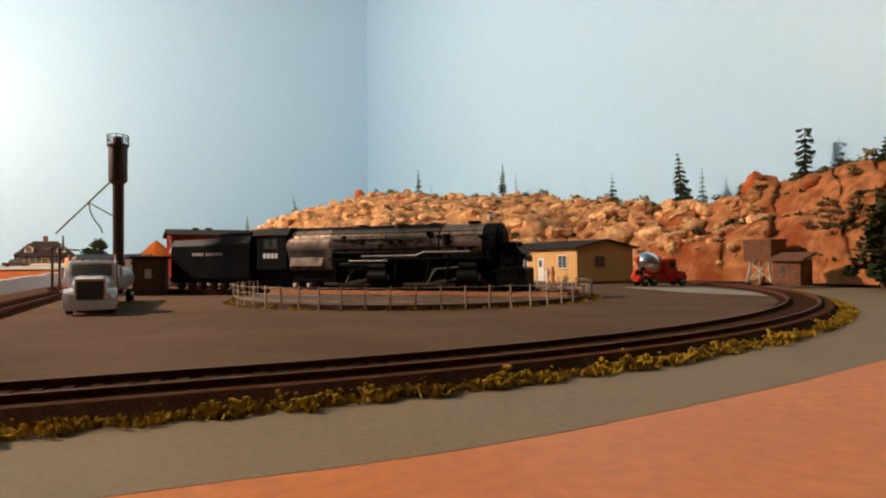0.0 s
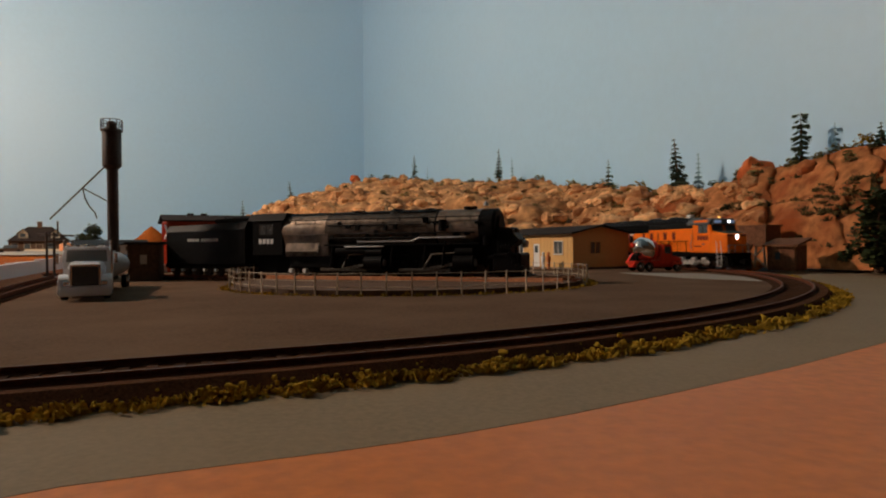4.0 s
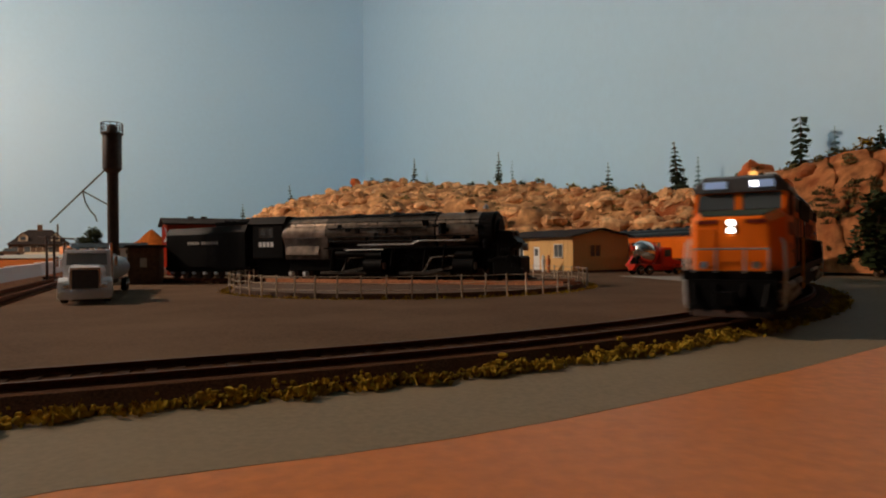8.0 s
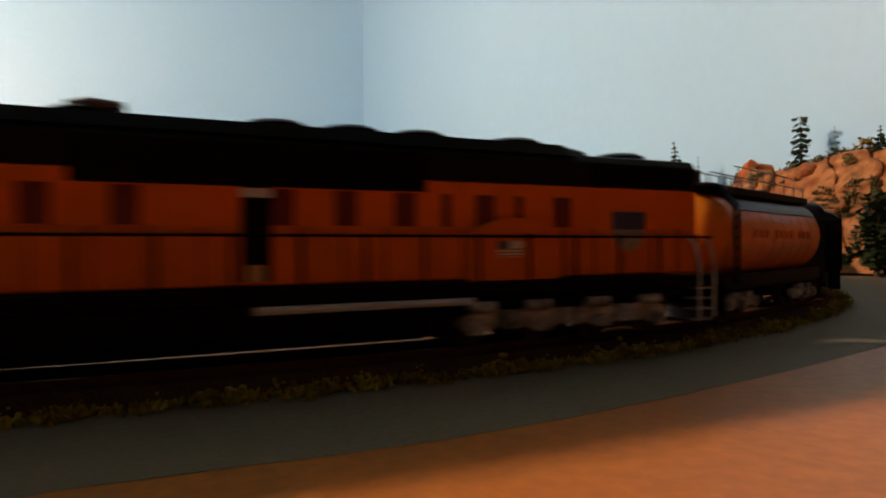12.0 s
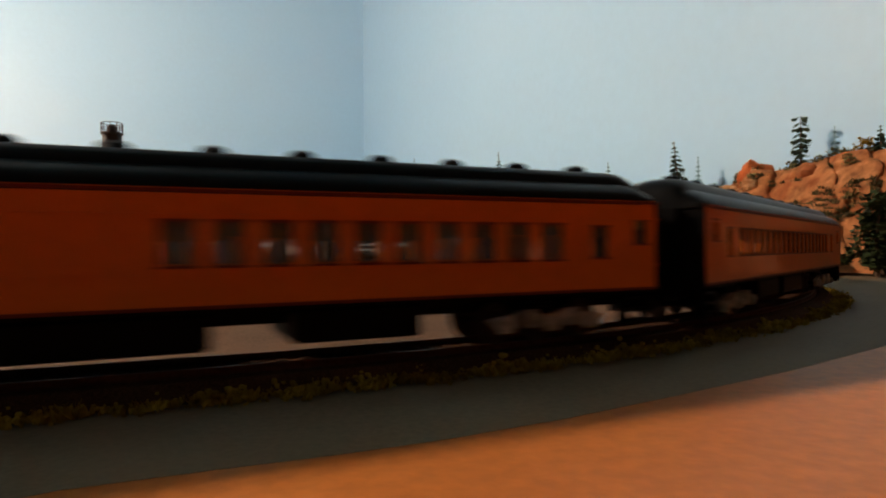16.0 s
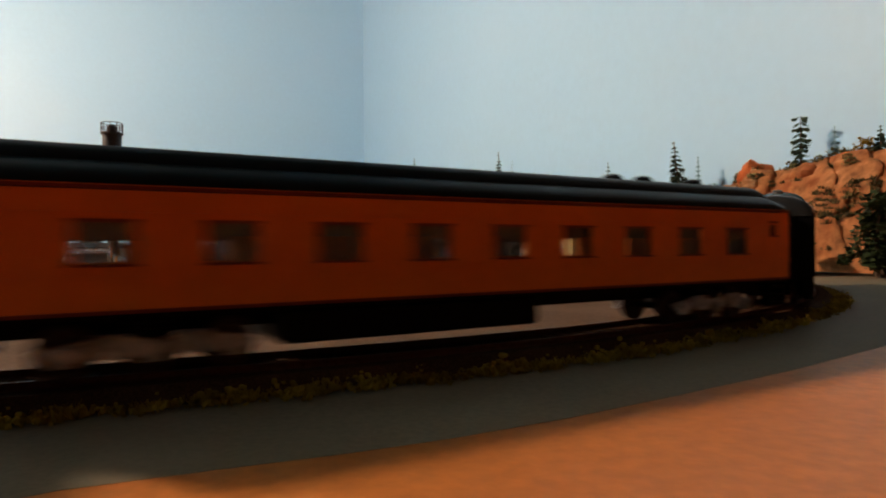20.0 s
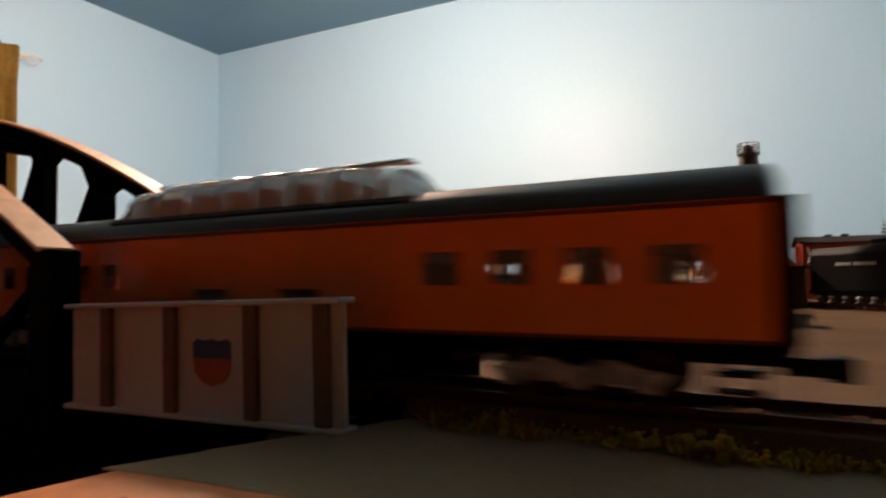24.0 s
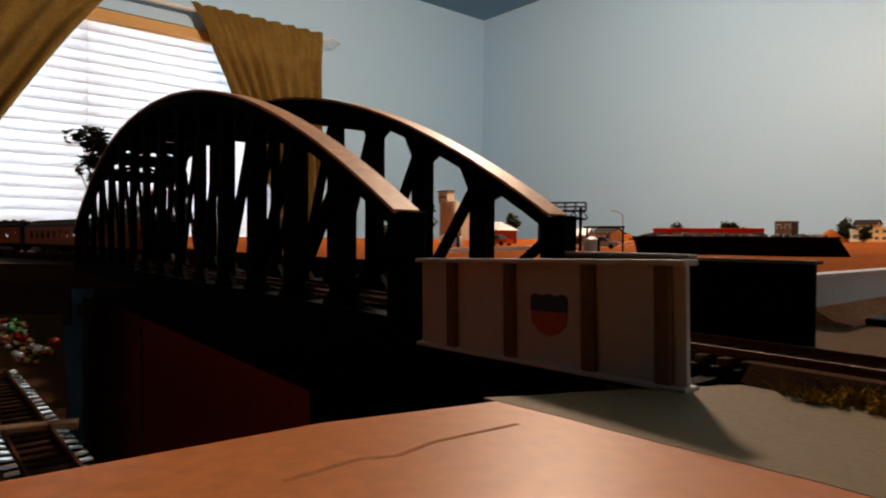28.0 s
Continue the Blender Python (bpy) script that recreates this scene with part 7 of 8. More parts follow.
def red_warehouse():
    t = thing("warehouse", "red wooden warehouse with a low dark roof", "building", Matrix.Translation((-0.366, 0.84, 0)) @ Matrix.Rotation(radians(28), 4, 'Z'))
    W, L, E, RZ = 112.0, 90.0, 68.0, 76.0
    part("front_wall", Mesh().box(0, W, 0, 2, 0, E), M_BRICKRED, t)
    part("back_wall", Mesh().box(0, W, L - 2, L, 0, E), M_BRICKRED, t)
    for x0 in (0, W - 2):
        part("end_wall", Mesh().box(x0, x0 + 2, 2, L - 2, 0, E).loft([[(x, 0, E), (x, L, E), (x, L / 2, RZ)] for x in (x0, x0 + 2)]), M_BRICKRED, t)
    for a, b in ((0, 1), (1, 0)):
        y0, y1 = (-5, L / 2) if a == 0 else (L / 2, L + 5)
        za, zb = (E - 0.8, RZ + 0.8) if a == 0 else (RZ + 0.8, E - 0.8)
        part("roof_slope", Mesh().loft([[(x, y0, za), (x, y1, zb), (x, y1, zb + 2), (x, y0, za + 2)] for x in (-5, W + 5)]), M_ROOF, t)
    for x in (34, 52):
        part("roof_vent", Mesh().box(x - 4, x + 4, L / 2 - 4, L / 2 + 4, RZ, RZ + 5).bevel(0.4), M_ROOF, t)
    for k in range(18):
        part("batten", Mesh().box(3 + 6.2 * k, 3.7 + 6.2 * k, -0.5, 0, 0, E - 1), M_BRICKRED, t)
    for k in range(14):
        part("batten", Mesh().box(-0.5, 0, 3 + 6.2 * k, 3.7 + 6.2 * k, 0, E - 1), M_BRICKRED, t)
    part("loading_dock", Mesh().box(-30, 0, 4, L - 4, 0, 10).bevel(0.5), M_CONC, t)


red_warehouse()


def sand_tower():
    t = thing("sand_tower", "tall dark brown sanding tower with pipes", "tower", Matrix.Translation((-0.3145, 0.603, 0)) @ Matrix.Diagonal((0.94, 0.94, 0.972, 1)))
    part("base", Mesh().rev([(11, 0), (11, 3), (8, 5)], 20), M_CONC, t)
    part("column", Mesh().cyl((0, 0, 3), (0, 0, 114), 4.9, n=18), M_COLUMN, t, smooth=True)
    part("hopper", Mesh().rev([(4.9, 109), (8.9, 113), (8.9, 148), (8.2, 149.5), (4, 150)], 22), M_COLUMN, t, "dark sand hopper", smooth=True)
    r = Mesh()
    for k in range(10):
        a, b = 2 * math.pi * k / 10, 2 * math.pi * (k + 1) / 10
        r.cyl((10 * math.cos(a), 10 * math.sin(a), 147), (10 * math.cos(a), 10 * math.sin(a), 158), 0.45, n=5)
        for z in (153, 158):
            r.cyl((10 * math.cos(a), 10 * math.sin(a), z), (10 * math.cos(b), 10 * math.sin(b), z), 0.4, n=5)
    part("guard_rail", r, M_COLUMN, t, "railing round the top")
    part("platform", Mesh().rev([(4, 147), (10.4, 147), (10.4, 148), (4, 148)], 20), M_COLUMN, t)
    part("top_vent", Mesh().rev([(4.2, 149), (4.2, 155), (2.5, 157)], 14), M_COLUMN, t)
    part("sand_pipe", Mesh().cyl((-8, 0, 112), (-66, 4, 62), 0.8, n=8), M_COLUMN, t, "slanting sand pipe")
    part("brace", Mesh().cyl((-31, 2, 92), (-4, 0, 78), 0.6, n=6).cyl((-31, 2, 92), (-30, 2, 88), 0.6, n=6), M_COLUMN, t)
    hose = Mesh()
    pts = [Vector((-31, 2, 91)), Vector((-29, 2, 82)), Vector((-24, 2, 73)), Vector((-19, 2, 68)), Vector((-17, 2, 62))]
    for a, b in zip(pts, pts[1:]):
        hose.cyl(a, b, 0.6, n=6)
    part("hose", hose, M_COLUMN, t, "hanging hose")
    lad = Mesh().cyl((5.6, -3, 20), (5.6, -3, 112), 0.35, n=5).cyl((5.6, 0.5, 20), (5.6, 0.5, 112), 0.35, n=5)
    for k in range(22):
        lad.cyl((5.6, -3, 22 + 4 * k), (5.6, 0.5, 22 + 4 * k), 0.25, n=4)
    part("ladder", lad, M_COLUMN, t)


sand_tower()


def pipe_stand():
    t = thing("fuel_stand", "dark double-post service stand beside the siding", "stand", Matrix.Translation((-0.428, 0.69, 0)))
    for x in (-4, 4):
        part("post", Mesh().cyl((x, 0, 0), (x, 0, 50), 1.3, n=10), M_COLUMN, t)
    part("cross_bar", Mesh().cyl((-14, 0, 48), (26, 0, 46), 0.9, n=8).cyl((-6, 0, 36), (6, 0, 36), 0.8, n=8), M_COLUMN, t)
    part("arm_tip", Mesh().cyl((8, 0, 48), (8, 0, 62), 0.9, n=8), M_COLUMN, t)
    part("foot", Mesh().box(-8, 8, -4, 4, 0, 2), M_CONC, t)


pipe_stand()


def old_shed():
    t = thing("shed", "small weathered red-brown shed with a sagging roof", "shed", Matrix.Translation((0.382, 0.70, 0)) @ Matrix.Rotation(radians(40), 4, 'Z'))
    part("wall", Mesh().box(-16, 14, -14, 16, 0, 27).bevel(0.4), M_OLDRED, t)
    for k in range(7):
        part("front_board", Mesh().box(-16.8, -16, -13 + 4 * k, -9.2 + 4 * k, 0, 27 - 0.3 * (k % 3)), M_OLDRED, t)
    part("roof", Mesh().loft([[(-21, y, 26), (18, y, 33.5), (18, y, 35.2), (-21, y, 27.8)] for y in (-18, 20)]), M_OLDRED, t, "pale brown plank roof")
    for k in range(8):
        part("roof_plank", Mesh().loft([[(-21.3, y, 27.9), (18.3, y, 35.3), (18.3, y, 35.9), (-21.3, y, 28.5)] for y in (-18 + 4.75 * k, -14 + 4.75 * k)]), M_OLDRED, t)
    part("window", Mesh().box(-17.2, -16.7, 2, 7, 12, 20), M_DARKGL, t)
    part("door", Mesh().box(-17.2, -16.7, -9, -2, 0.5, 18), M_OLDRED, t)


old_shed()


def track_water_tank():
    t = thing("water_tank", "square brown water tank on pale trestle legs", "water tank", Matrix.Translation((0.383, 0.765, 0)) @ Matrix.Rotation(radians(35), 4, 'Z'))
    part("tank", Mesh().box(-17, 17, -17, 17, 26, 50).bevel(0.4), M_OLDRED, t)
    for k in range(6):
        part("tank_board", Mesh().box(-17.6, -17, -16.5, 16.5, 26.5 + 4 * k, 30 + 4 * k), M_OLDRED, t)
    part("lid", Mesh().box(-18.5, 18.5, -18.5, 18.5, 50, 52).bevel(0.3), M_OLDRED, t)
    for x, y in ((-13, -13), (-13, 13), (13, -13), (13, 13)):
        part("leg", Mesh().cyl((x * 1.15, y * 1.15, 0), (x * 0.8, y * 0.8, 26), 1.4, n=8), M_CONC, t, "pale trestle leg")
    part("brace", Mesh().cyl((-14, -14, 3), (-11, 11, 24), 0.8, n=6).cyl((-14, 14, 3), (-11, -11, 24), 0.8, n=6), M_CONC, t)
    part("spout", Mesh().cyl((-17, 0, 28), (-30, -4, 22), 1.4, n=8), M_OLDRED, t)


track_water_tank()

# ---- the model town on the raised ground ----
def spot(x, y, turn=24.0, lift=0.0):
    return Matrix.Translation((x, y, plateau_height(x, y) + lift)) @ Matrix.Rotation(radians(turn), 4, 'Z')


def block(name, m, w, d, h, mat, label, roof="flat", storeys=1, bays=3, roof_mat=None, group="town buildings", peak=10.0, awning=False):
    """A small building: walls, roof, and windows with frames on all sides."""
    t = thing(name, label, "building", m, group=group)
    part("wall", Mesh().box(-w / 2, w / 2, -d / 2, d / 2, -1, h), mat, t)
    rm = roof_mat or M_ROOF
    if roof == "flat":
        part("parapet", Mesh().box(-w / 2 - 1, w / 2 + 1, -d / 2 - 1, d / 2 + 1, h - 0.5, h + 2.2).bevel(0.4), mat, t)
        part("roof", Mesh().box(-w / 2, w / 2, -d / 2, d / 2, h + 2.1, h + 2.7), rm, t)
    elif roof == "gable":
        part("gable", Mesh().loft([[(x, -d / 2, h), (x, d / 2, h), (x, 0, h + peak)] for x in (-w / 2, w / 2)]), mat, t)
        for s_ in (-1, 1):
            part("roof_slope", Mesh().loft([[(x, s_ * (d / 2 + 3), h - 1.5), (x, 0, h + peak + 1), (x, 0, h + peak + 2.4), (x, s_ * (d / 2 + 3), h)] for x in (-w / 2 - 3, w / 2 + 3)]), rm, t)
    elif roof == "hip":
        part("roof", Mesh().loft([[(-w / 2 - 4, -d / 2 - 4, h - 0.5), (w / 2 + 4, -d / 2 - 4, h - 0.5), (w / 2 + 4, d / 2 + 4, h - 0.5), (-w / 2 - 4, d / 2 + 4, h - 0.5)],
                                   [(-w / 5, -1, h + peak), (w / 5, -1, h + peak), (w / 5, 1, h + peak), (-w / 5, 1, h + peak)]]), rm, t)
    sh = h / storeys
    for f in range(storeys):
        for k in range(bays):
            x = -w / 2 + w * (k + 0.5) / bays
            for s_ in (-1, 1):
                door = f == 0 and k == bays // 2
                z0, z1 = (0.5, sh * 0.72) if door else (sh * (f + 0.32), sh * (f + 0.78))
                ww = w / bays * 0.26
                win = part("door" if door else "window", Mesh().box(x - ww, x + ww, s_ * d / 2 - 0.3, s_ * d / 2 + 0.3, z0, z1), M_BROWN if door else M_DARKGL, t)
                part("frame", Mesh().box(x - ww - 0.7, x - ww, s_ * d / 2 - 0.6, s_ * d / 2 + 0.6, z0, z1 + 0.7).box(x + ww, x + ww + 0.7, s_ * d / 2 - 0.6, s_ * d / 2 + 0.6, z0, z1 + 0.7).box(x - ww, x + ww, s_ * d / 2 - 0.6, s_ * d / 2 + 0.6, z1, z1 + 0.7), M_CREAM, win)
    return t


def depot():
    t = block("depot", spot(-0.955, 1.500, 30), 120, 62, 26, M_BROWN, "brown railway depot with dormers and a hipped roof", "hip", 1, 5, M_ROOF, peak=34)
    part("base_course", Mesh().box(-61, 61, -32, 32, -1, 7), M_CREAM, t, "cream base course")
    part("chimney", Mesh().box(-5, 5, -4, 4, 52, 72).bevel(0.4), M_BROWN, t)
    for x in (-32, 32):
        dm = part("dormer", Mesh().loft([[(x - 9, y, 33), (x + 9, y, 33), (x + 9, y, 44), (x, y, 52), (x - 9, y, 44)] for y in (-30, -4)]), M_CREAM, t, "cream dormer")
        part("dormer_window", Mesh().box(x - 5, x + 5, -30.8, -30, 35, 43), M_DARKGL, dm)
        for s_ in (-1, 1):
            part("dormer_roof", Mesh().loft([[(x + s_ * 12, y, 42), (x, y, 52.6), (x, y, 54), (x + s_ * 12, y, 43.6)] for y in (-33, -3)]), M_ROOF, dm)
    part("canopy", Mesh().box(62, 150, -18, 18, 24, 27).bevel(0.4), M_ROOF, t, "long platform canopy")
    for x in (75, 100, 125, 146):
        part("canopy_post", Mesh().cyl((x, 0, -1), (x, 0, 24), 1.3, n=8), M_BROWN, t)
    part("platform", Mesh().box(-80, 155, -40, -32, -2, 3), M_CONC, t)


depot()


def town_water_tower():
    t = thing("water_tower", "red-brown town water tower on four legs", "water tower", spot(-1.245, 1.525, 0))
    part("tank", Mesh().rev([(3, 52), (14, 55), (15, 78), (13, 80)], 20), M_BRICKRED, t, smooth=True)
    part("roof", Mesh().rev([(16.5, 78), (2, 88), (0.4, 89)], 20), M_BROWN, t)
    for k in range(4):
        a = math.pi / 4 + k * math.pi / 2
        part("leg", Mesh().cyl((16 * math.cos(a), 16 * math.sin(a), -1), (11 * math.cos(a), 11 * math.sin(a), 55), 1.2, n=8), M_BROWN, t)
        b = a + math.pi / 2
        part("tie_rod", Mesh().cyl((15 * math.cos(a), 15 * math.sin(a), 10), (12 * math.cos(b), 12 * math.sin(b), 46), 0.5, n=5), M_BROWN, t)
    part("riser", Mesh().cyl((0, 0, -1), (0, 0, 53), 2, n=10), M_BROWN, t)


town_water_tower()
block("store", spot(-1.185, 1.400), 62, 50, 32, M_TAN, "tan two-storey store with a flat roof", "flat", 2, 4)
block("store", spot(-1.140, 1.475), 58, 50, 36, M_CONC, "grey concrete store with a flat roof", "flat", 2, 3)
block("shop", spot(-1.235, 1.330), 56, 44, 22, M_CREAM, "low cream shop with a flat roof", "flat", 1, 3)
block("shop", spot(-1.30, 1.46), 50, 40, 44, M_TAN, "tall tan shop behind the street", "gable", 2, 3)
block("house", spot(-1.03, 1.62), 50, 44, 30, M_CREAM, "cream house with a brown roof", "gable", 1, 3, M_BROWN)
block("white_shed", spot(-0.62, 1.18, 28), 120, 46, 18, M_WHITE, "long low white shed with a grey roof", "gable", 1, 6, M_HGREY, peak=6)
block("tower_block", spot(-1.135, 1.050), 34, 34, 42, M_BROWN, "brown square loading tower", "flat", 2, 2)
block("freight_house", spot(-0.945, 0.702, 57), 170, 40, 26, M_RED, "long low red freight house", "flat", 1, 7, M_RED)
block("gatehouse", spot(-1.15, 0.40), 56, 50, 24, M_BRICKRED, "brick pavilion with a pale hipped roof", "hip", 1, 4, M_WHITE, peak=16)
block("cottage", spot(-1.02, 0.50, 40), 44, 36, 16, M_CREAM, "cream cottage with a white roof", "gable", 1, 2, M_WHITE, peak=9)
block("cottage", spot(-1.30, 0.72, 15), 60, 40, 18, M_TAN, "tan cottage with a dark roof", "gable", 1, 3, M_ROOF, peak=10)
block("mill_house", spot(-1.35, 0.25, 20), 90, 40, 24, M_BRICKRED, "red brick mill house", "gable", 1, 5, M_ROOF, peak=8)


def grain_elevator():
    t = thing("grain_elevator", "pale concrete grain elevator with silos", "grain elevator", spot(-1.58, 0.43, 20))
    for k in range(3):
        part("silo", Mesh().cyl((-22 + 22 * k, 0, -1), (-22 + 22 * k, 0, 96), 11.5, n=20), M_CREAM, t, smooth=True)
    part("head_house", Mesh().box(-34, 6, -11, 11, 94, 122).bevel(0.5), M_CREAM, t)
    part("annex", Mesh().box(36, 72, -16, 16, -1, 66).bevel(0.5), M_CREAM, t)
    for k in range(4):
        part("window", Mesh().box(-30 + 9 * k, -25 + 9 * k, -11.5, -11, 104, 112), M_DARKGL, t)
    part("roof", Mesh().box(-36, 8, -13, 13, 122, 124), M_ROOF, t)


grain_elevator()


def gantry():
    t = thing("signal_gantry", "black steel signal gantry with a railed walkway", "gantry", spot(-0.720, 0.322, 57))
    for x in (-24, 24):
        for y in (-7, 7):
            part("leg", Mesh().box(x - 1, x + 1, y - 1, y + 1, -1, 52), M_BLACK, t)
        for k in range(4):
            part("leg_brace", Mesh().cyl((x, -7, 12 * k), (x, 7, 12 * k + 12), 0.6, n=5), M_BLACK, t)
    part("walkway", Mesh().box(-30, 30, -9, 9, 46, 48), M_BLACK, t)
    for y in (-9, 9):
        part("hand_rail", Mesh().cyl((-30, y, 57), (30, y, 57), 0.6, n=6).cyl((-30, y, 52), (30, y, 52), 0.5, n=6), M_BLACK, t)
        for k in range(6):
            part("rail_post", Mesh().cyl((-30 + 12 * k, y, 48), (-30 + 12 * k, y, 57), 0.6, n=6), M_BLACK, t)
    for k in range(5):
        x = -22 + 11 * k
        part("truss_web", Mesh().cyl((x, -8, 38), (x + 6, -8, 46), 0.7, n=5).cyl((x + 11, -8, 38), (x + 6, -8, 46), 0.7, n=5), M_BLACK, t)
    part("bottom_chord", Mesh().box(-30, 30, -9, -7, 36.5, 38.5).box(-30, 30, 7, 9, 36.5, 38.5), M_BLACK, t)


gantry()
arm = thing("platform_canopy", "dark open canopy frame beside the gantry", "canopy", spot(-0.716, 0.376, 57))
part("beam", Mesh().box(-22, 26, -4, 4, 27, 29.5), M_BLACK, arm)
for x in (-18, 24):
    part("post", Mesh().cyl((x, 0, -1), (x, 0, 28), 1.1, n=8), M_BLACK, arm)
lp = thing("street_lamp", "slim grey street lamp with a curved arm", "street lamp", spot(-0.735, 0.415, 57))
part("pole", Mesh().cyl((0, 0, -1), (0, 0, 44), 0.7, n=8), M_CONC, lp)
part("arm", Mesh().cyl((0, 0, 44), (-6, 0, 48), 0.6, n=6).cyl((-6, 0, 48), (-11, 0, 49), 0.6, n=6), M_CONC, lp)
part("lamp_head", Mesh().box(-15, -10, -1.2, 1.2, 48, 49.6), M_CONC, lp)


def coal_bin():
    t = thing("coal_bin", "long black coal bin with sloping ends, heaped with grey gravel", "coal bin", spot(-0.545, 0.425, 57))
    part("wall", Mesh().loft([[(-92, -18, -1), (92, -18, -1), (92, 18, -1), (-92, 18, -1)], [(-96, -24, 17), (80, -24, 17), (80, 24, 17), (-96, 24, 17)]]), M_BLACK, t)
    for k in range(14):
        x = -86 + 12.4 * k
        part("rib", Mesh().loft([[(x - 0.8, -18.6, -1), (x + 0.8, -18.6, -1), (x + 0.8, -25, 17), (x - 0.8, -25, 17)], [(x - 0.8, -17.5, -1), (x + 0.8, -17.5, -1), (x + 0.8, -23.8, 17), (x - 0.8, -23.8, 17)]]), M_BLACK, t)
    part("rim", Mesh().box(-97, 81, -25.5, -22.5, 16.4, 18).box(-97, 81, 22.5, 25.5, 16.4, 18), M_BLACK, t)
    g = random.Random(6)
    c = Mesh()
    for k in range(160):
        rock(c, (g.uniform(-88, 72), g.uniform(-18, 18), 17.5 + 3.5 * noise.noise(Vector((k * 0.3, 0, 0)))), g.uniform(2.5, 5), g, 6, 4)
    part("gravel", c, M_GRAVEL, t, "grey gravel load")


coal_bin()
# low white kerb wall across the town
k0, k1 = Vector((-0.66, 0.165)), Vector((-1.20, 0.83))
kd = (k1 - k0).normalized()
kw = thing("kerb_wall", "low white concrete kerb wall", "wall", kind="structure")
for k in range(7):
    a, b = k0 + kd * 0.122 * k, k0 + kd * (0.122 * k + 0.1214)
    part("panel", Mesh().loft([[(p.x * 1000 - kd.y * o, p.y * 1000 + kd.x * o, 1000 * plateau_height(p.x, p.y) + z) for o, z in ((-2, -3), (2, -3), (2, 4.2), (-2, 4.2))] for p in (a, b)]), M_WHITE, kw)


def storage_tank(m, r, h, mat, label):
    t = thing("storage_tank", label, "storage tank", m, group="storage tanks")
    part("shell", Mesh().rev([(r, -1), (r, h), (r * 0.96, h + 1), (r * 0.3, h + 4), (0.5, h + 4.5)], 24), mat, t, smooth=True)
    part("ladder", Mesh().box(r, r + 1, -2, 2, 0, h + 2), M_BLACK, t)


storage_tank(spot(-0.865, 1.455), 15, 17, M_VERGE, "brown round storage tank")
storage_tank(spot(-0.905, 0.24), 16, 14, M_WHITE, "white round storage tank")
storage_tank(spot(-0.675, 0.34), 9, 13, M_WHITE, "small white storage tank")
for x, y, h, sp, seed in ((-1.20, 0.955, 46, 16, 41), (-1.075, 1.138, 40, 15, 42), (-1.045, 1.155, 34, 14, 43), (-1.083, 1.492, 72, 18, 44), (-0.776, 1.406, 62, 20, 45), (-1.31, 1.40, 60, 18, 46), (-1.435, 0.545, 66, 20, 47),
                          (-1.37, 0.95, 44, 16, 48), (-1.60, 0.38, 110, 24, 49), (-0.815, 1.44, 40, 16, 50), (-1.0, 1.26, 30, 14, 51), (-1.15, 1.22, 30, 15, 52), (-1.40, 1.15, 40, 16, 53)):
    broadleaf(spot(x, y), h, sp, seed, "dark green leafy model tree in the town", low=0.3)
for x, y, r, hh in ((-0.70, 1.52, 60, 62), (-0.62, 1.50, 50, 50), (-1.09, 1.12, 34, 30), (-1.6, 0.9, 80, 40)):
    m = Mesh()
    rings = []
    for j in range(9):
        f = j / 8
        rings.append([((r * (1 - f) + 1) * (1 + 0.25 * noise.noise(Vector((math.cos(a) * 2, math.sin(a) * 2, j + x * 9)))) * math.cos(a), (r * (1 - f) + 1) * (1 + 0.25 * noise.noise(Vector((math.cos(a) * 2, math.sin(a) * 2, j + 4)))) * math.sin(a), hh * f ** 0.8 - 2) for a in [2 * math.pi * k / 22 for k in range(22)]])
    solid("dirt_mound", m.loft(rings), M_DIRT, "pointed mound of orange dirt", "mound", spot(x, y), group="dirt mounds", smooth=True)


def model_car(m, mat, label):
    t = thing("model_car", label, "car", m, group="parked model cars")
    part("body", Mesh().box(-25, 25, -10, 10, 3, 10).bevel(1.6, 2), mat, t, smooth=True)
    part("cabin", Mesh().loft([[(-14, -9, 10), (12, -9, 10), (12, 9, 10), (-14, 9, 10)], [(-10, -7.5, 16), (7, -7.5, 16), (7, 7.5, 16), (-10, 7.5, 16)]]), M_DARKGL, t)
    part("roof", Mesh().box(-10, 7, -7.5, 7.5, 15.8, 16.6).bevel(0.3), mat, t)
    for x in (-15, 15):
        for y in (-9, 9):
            part("wheel", Mesh().cyl((x, y - 1.6, 3.4), (x, y + 1.6, 3.4), 3.4, n=14), M_BLACK, t)


for k, (x, y, a, mt, lab) in enumerate(((-0.93, 1.36, 30, M_BROWN, "brown model car parked by the street"), (-1.06, 1.33, 24, M_WHITE, "white model car parked in the town"), (-1.10, 1.36, 24, M_RED, "red model car parked in the town"),
                                        (-0.80, 0.42, 57, M_WHITE, "white model van near the gantry"), (-0.98, 0.34, 30, M_ARMOUR, "orange model car on the street"))):
    model_car(spot(x, y, a), mt, lab)

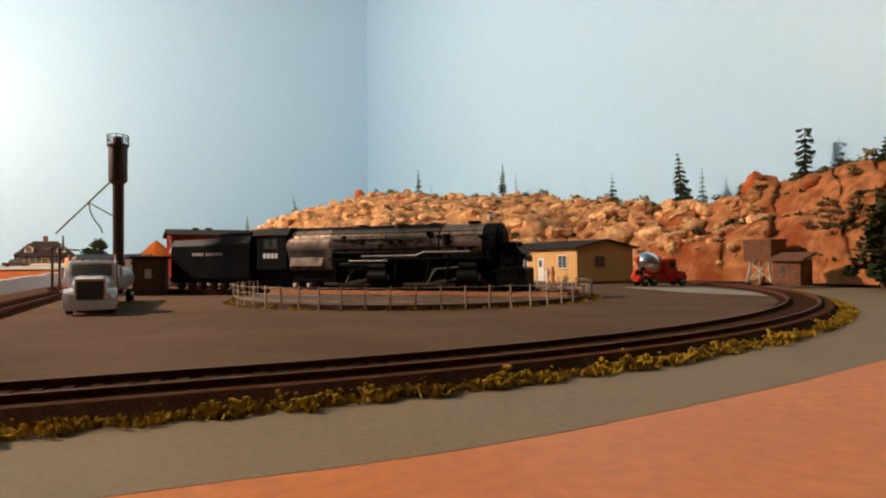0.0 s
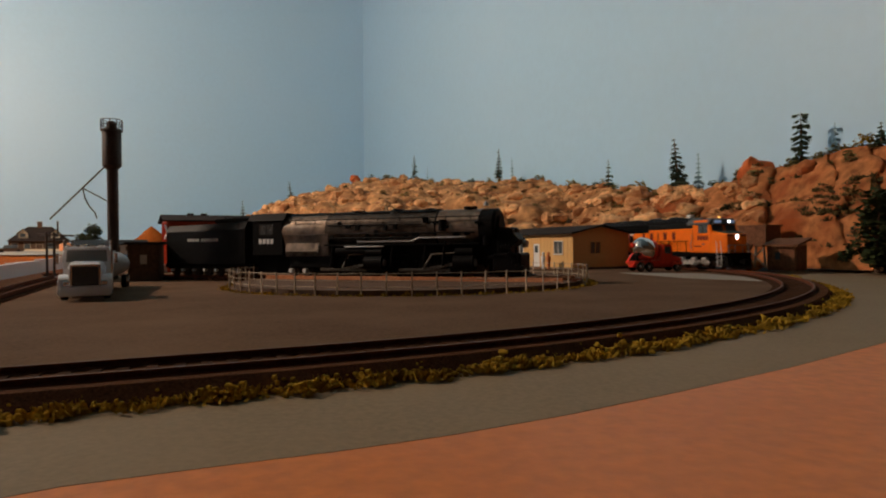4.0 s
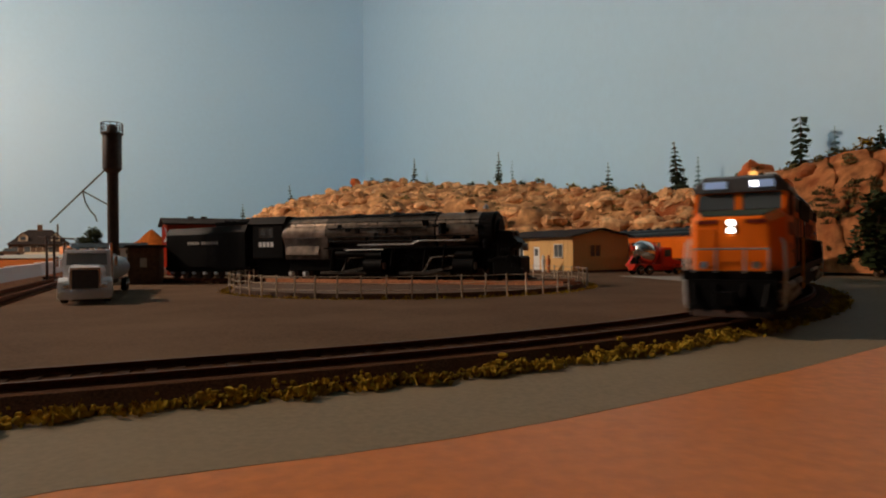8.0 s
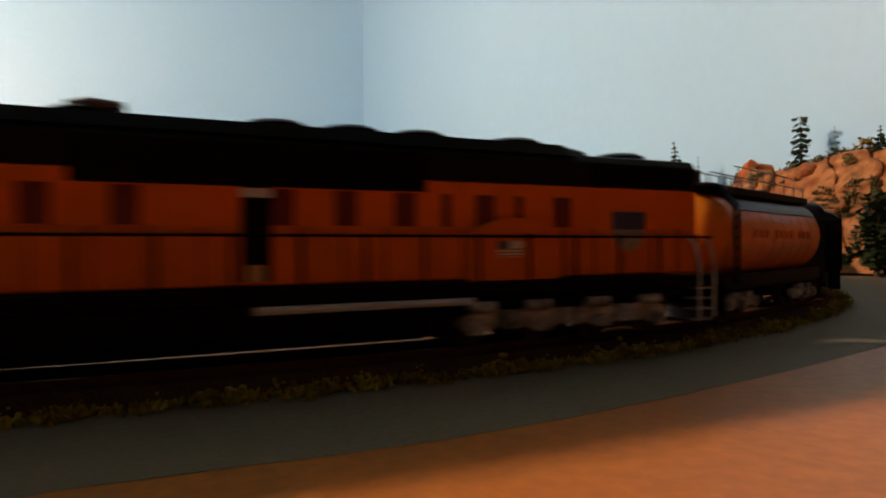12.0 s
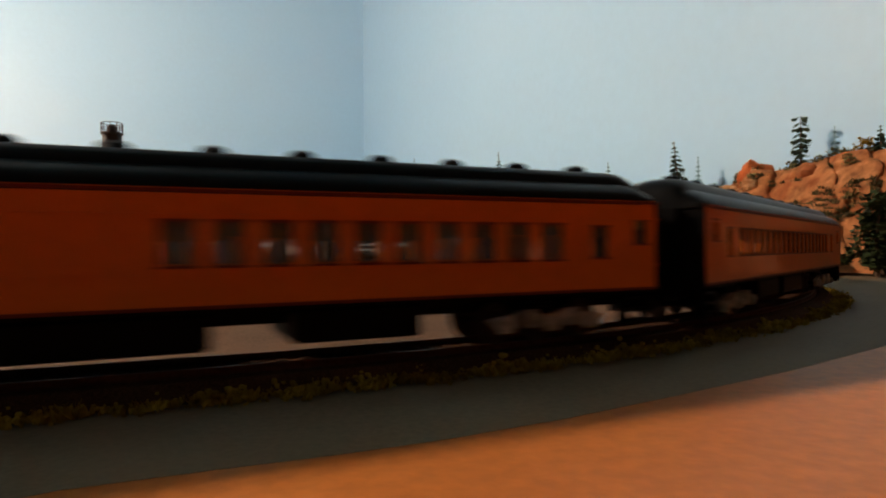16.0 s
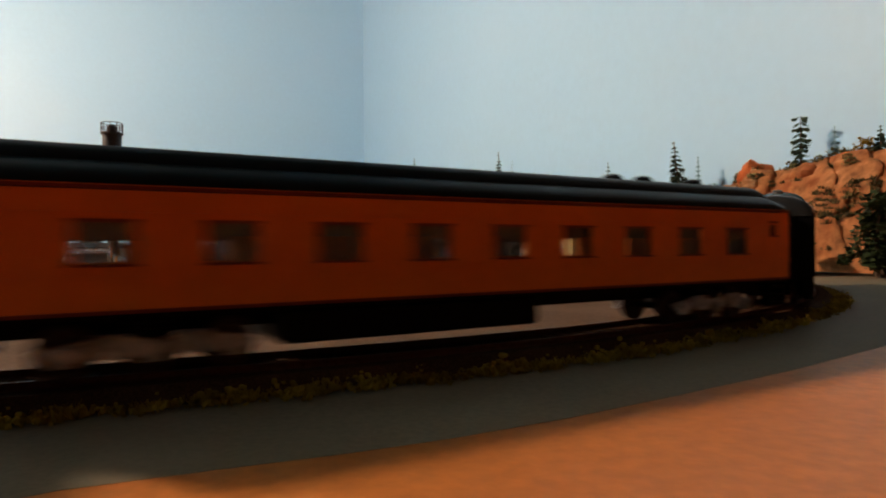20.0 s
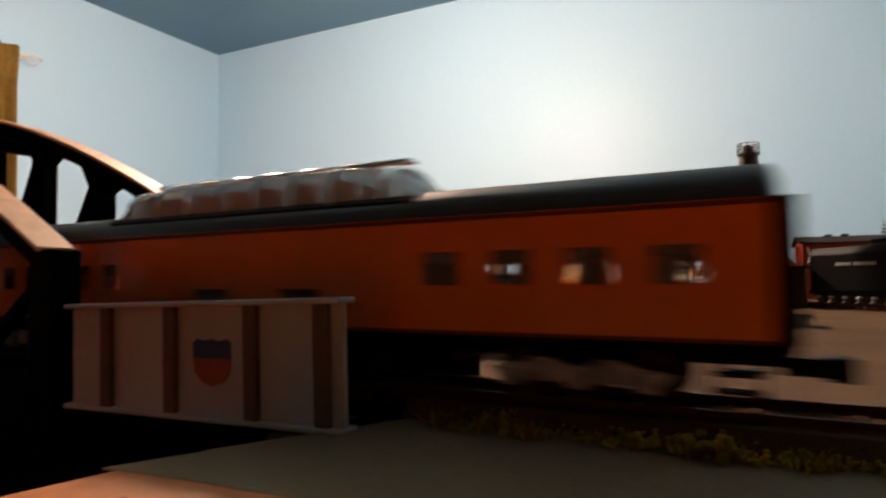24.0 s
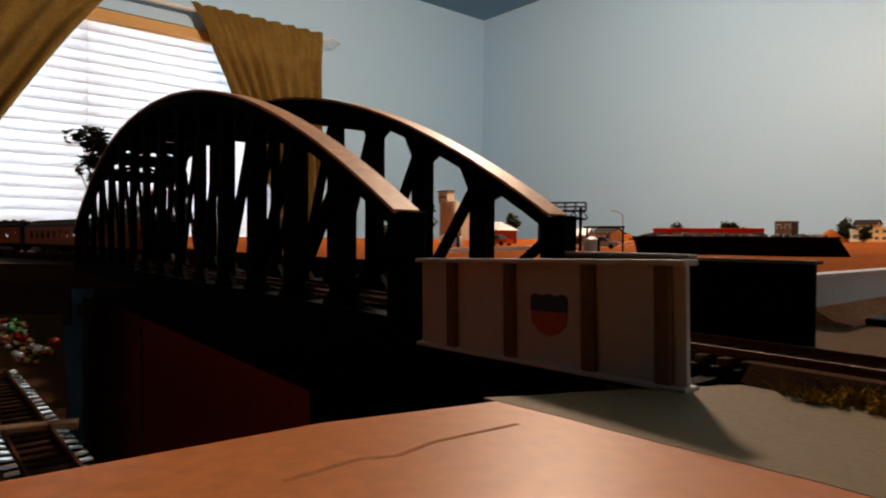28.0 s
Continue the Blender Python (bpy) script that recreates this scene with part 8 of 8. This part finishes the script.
# ---- window bench and the lit shelf below it ----
bh = block("bench_shed", Matrix.Translation((-1.86, -0.62, -0.008)) @ Matrix.Rotation(radians(10), 4, 'Z'), 90, 50, 26, M_BROWN, "dark brown shed on the window bench", "gable", 1, 4, M_ROOF, peak=12)
broadleaf(Matrix.Translation((-1.22, -0.30, -0.008)), 235, 34, 61, "tall dark tree beside the end of the bridge", low=0.55)
YZ = -65.0
yard2 = thing("lower_track", "curved track with pale ties on the lower shelf", "railway track", kind="structure")
L0, LD = Vector((-0.520, -0.194)), Vector((0.903, 0.429)).normalized()
LN = Vector((-LD.y, LD.x))
for o in (-8.9, 8.9):
    part("rail", Mesh().loft([[(p.x * 1000 + LN.x * q, p.y * 1000 + LN.y * q, YZ + z) for q, z in ((o - 0.6, 1.5), (o + 0.6, 1.5), (o + 0.6, 4), (o - 0.6, 4))] for p in (L0, L0 + 0.25 * LD)]), M_RAIL, yard2)
low_tie = data_of("tie", Mesh().box(-2.2, 2.2, -15, 15, -0.2, 1.6).bevel(0.4), M_TIE)
# bright metal blocks added for the glints along the tie ends
glint_block = data_of("tie_glint", Mesh().box(-2.4, 2.4, -3.0, 3.0, 1.5, 2.9).bevel(0.6), M_CHROME)
for k in range(24):
    p = L0 + LD * (0.004 + 0.0102 * k)
    part("tie", low_tie, None, yard2, m=Matrix.Translation((p.x, p.y, YZ / 1000)) @ Matrix.Rotation(math.atan2(LD.y, LD.x) + radians(random.uniform(-3, 3)), 4, 'Z'))
    for o in (-0.0125, 0.0125):
        part("tie_glint", glint_block, None, yard2, m=Matrix.Translation((p.x + LN.x * o, p.y + LN.y * o, YZ / 1000)) @ Matrix.Rotation(math.atan2(LD.y, LD.x) + radians(random.uniform(-8, 8)), 4, 'Z') @ Matrix.Rotation(radians(random.uniform(-12, 12)), 4, 'X'))
# a heap of shiny trinkets at the back of the shelf
g = random.Random(71)
for name, colour, label, n_ in (("gold", (0.85, 0.50, 0.16), "heap of shiny gold trinkets", 46), ("green", (0.10, 0.75, 0.12), "shiny green trinkets in the heap", 16), ("red", (0.80, 0.08, 0.06), "shiny red trinkets in the heap", 16), ("white", (0.92, 0.92, 0.90), "shiny white trinkets in the heap", 26)):
    heap = Mesh()
    for k in range(n_):
        a = g.random()
        heap.ball((-700 + 150 * a + g.gauss(0, 9), -246 + 66 * a + g.gauss(0, 8), YZ + g.uniform(1, 17)), (g.uniform(2, 4.5),) * 3, 8, 6)
    solid("trinkets", heap, shader("glossy_" + name, colour, 0.12, metal=0.9, var=0.05, spec=0.6), label, "trinkets", kind="stuff", smooth=True)
solid("plank", Mesh().box(-30, 30, -4, 4, 0, 4).bevel(0.4), M_WOOD, "short pale plank lying on the lower shelf", "plank", Matrix.Translation((-0.372, -0.132, YZ / 1000)) @ Matrix.Rotation(radians(100), 4, 'Z'))

motions()
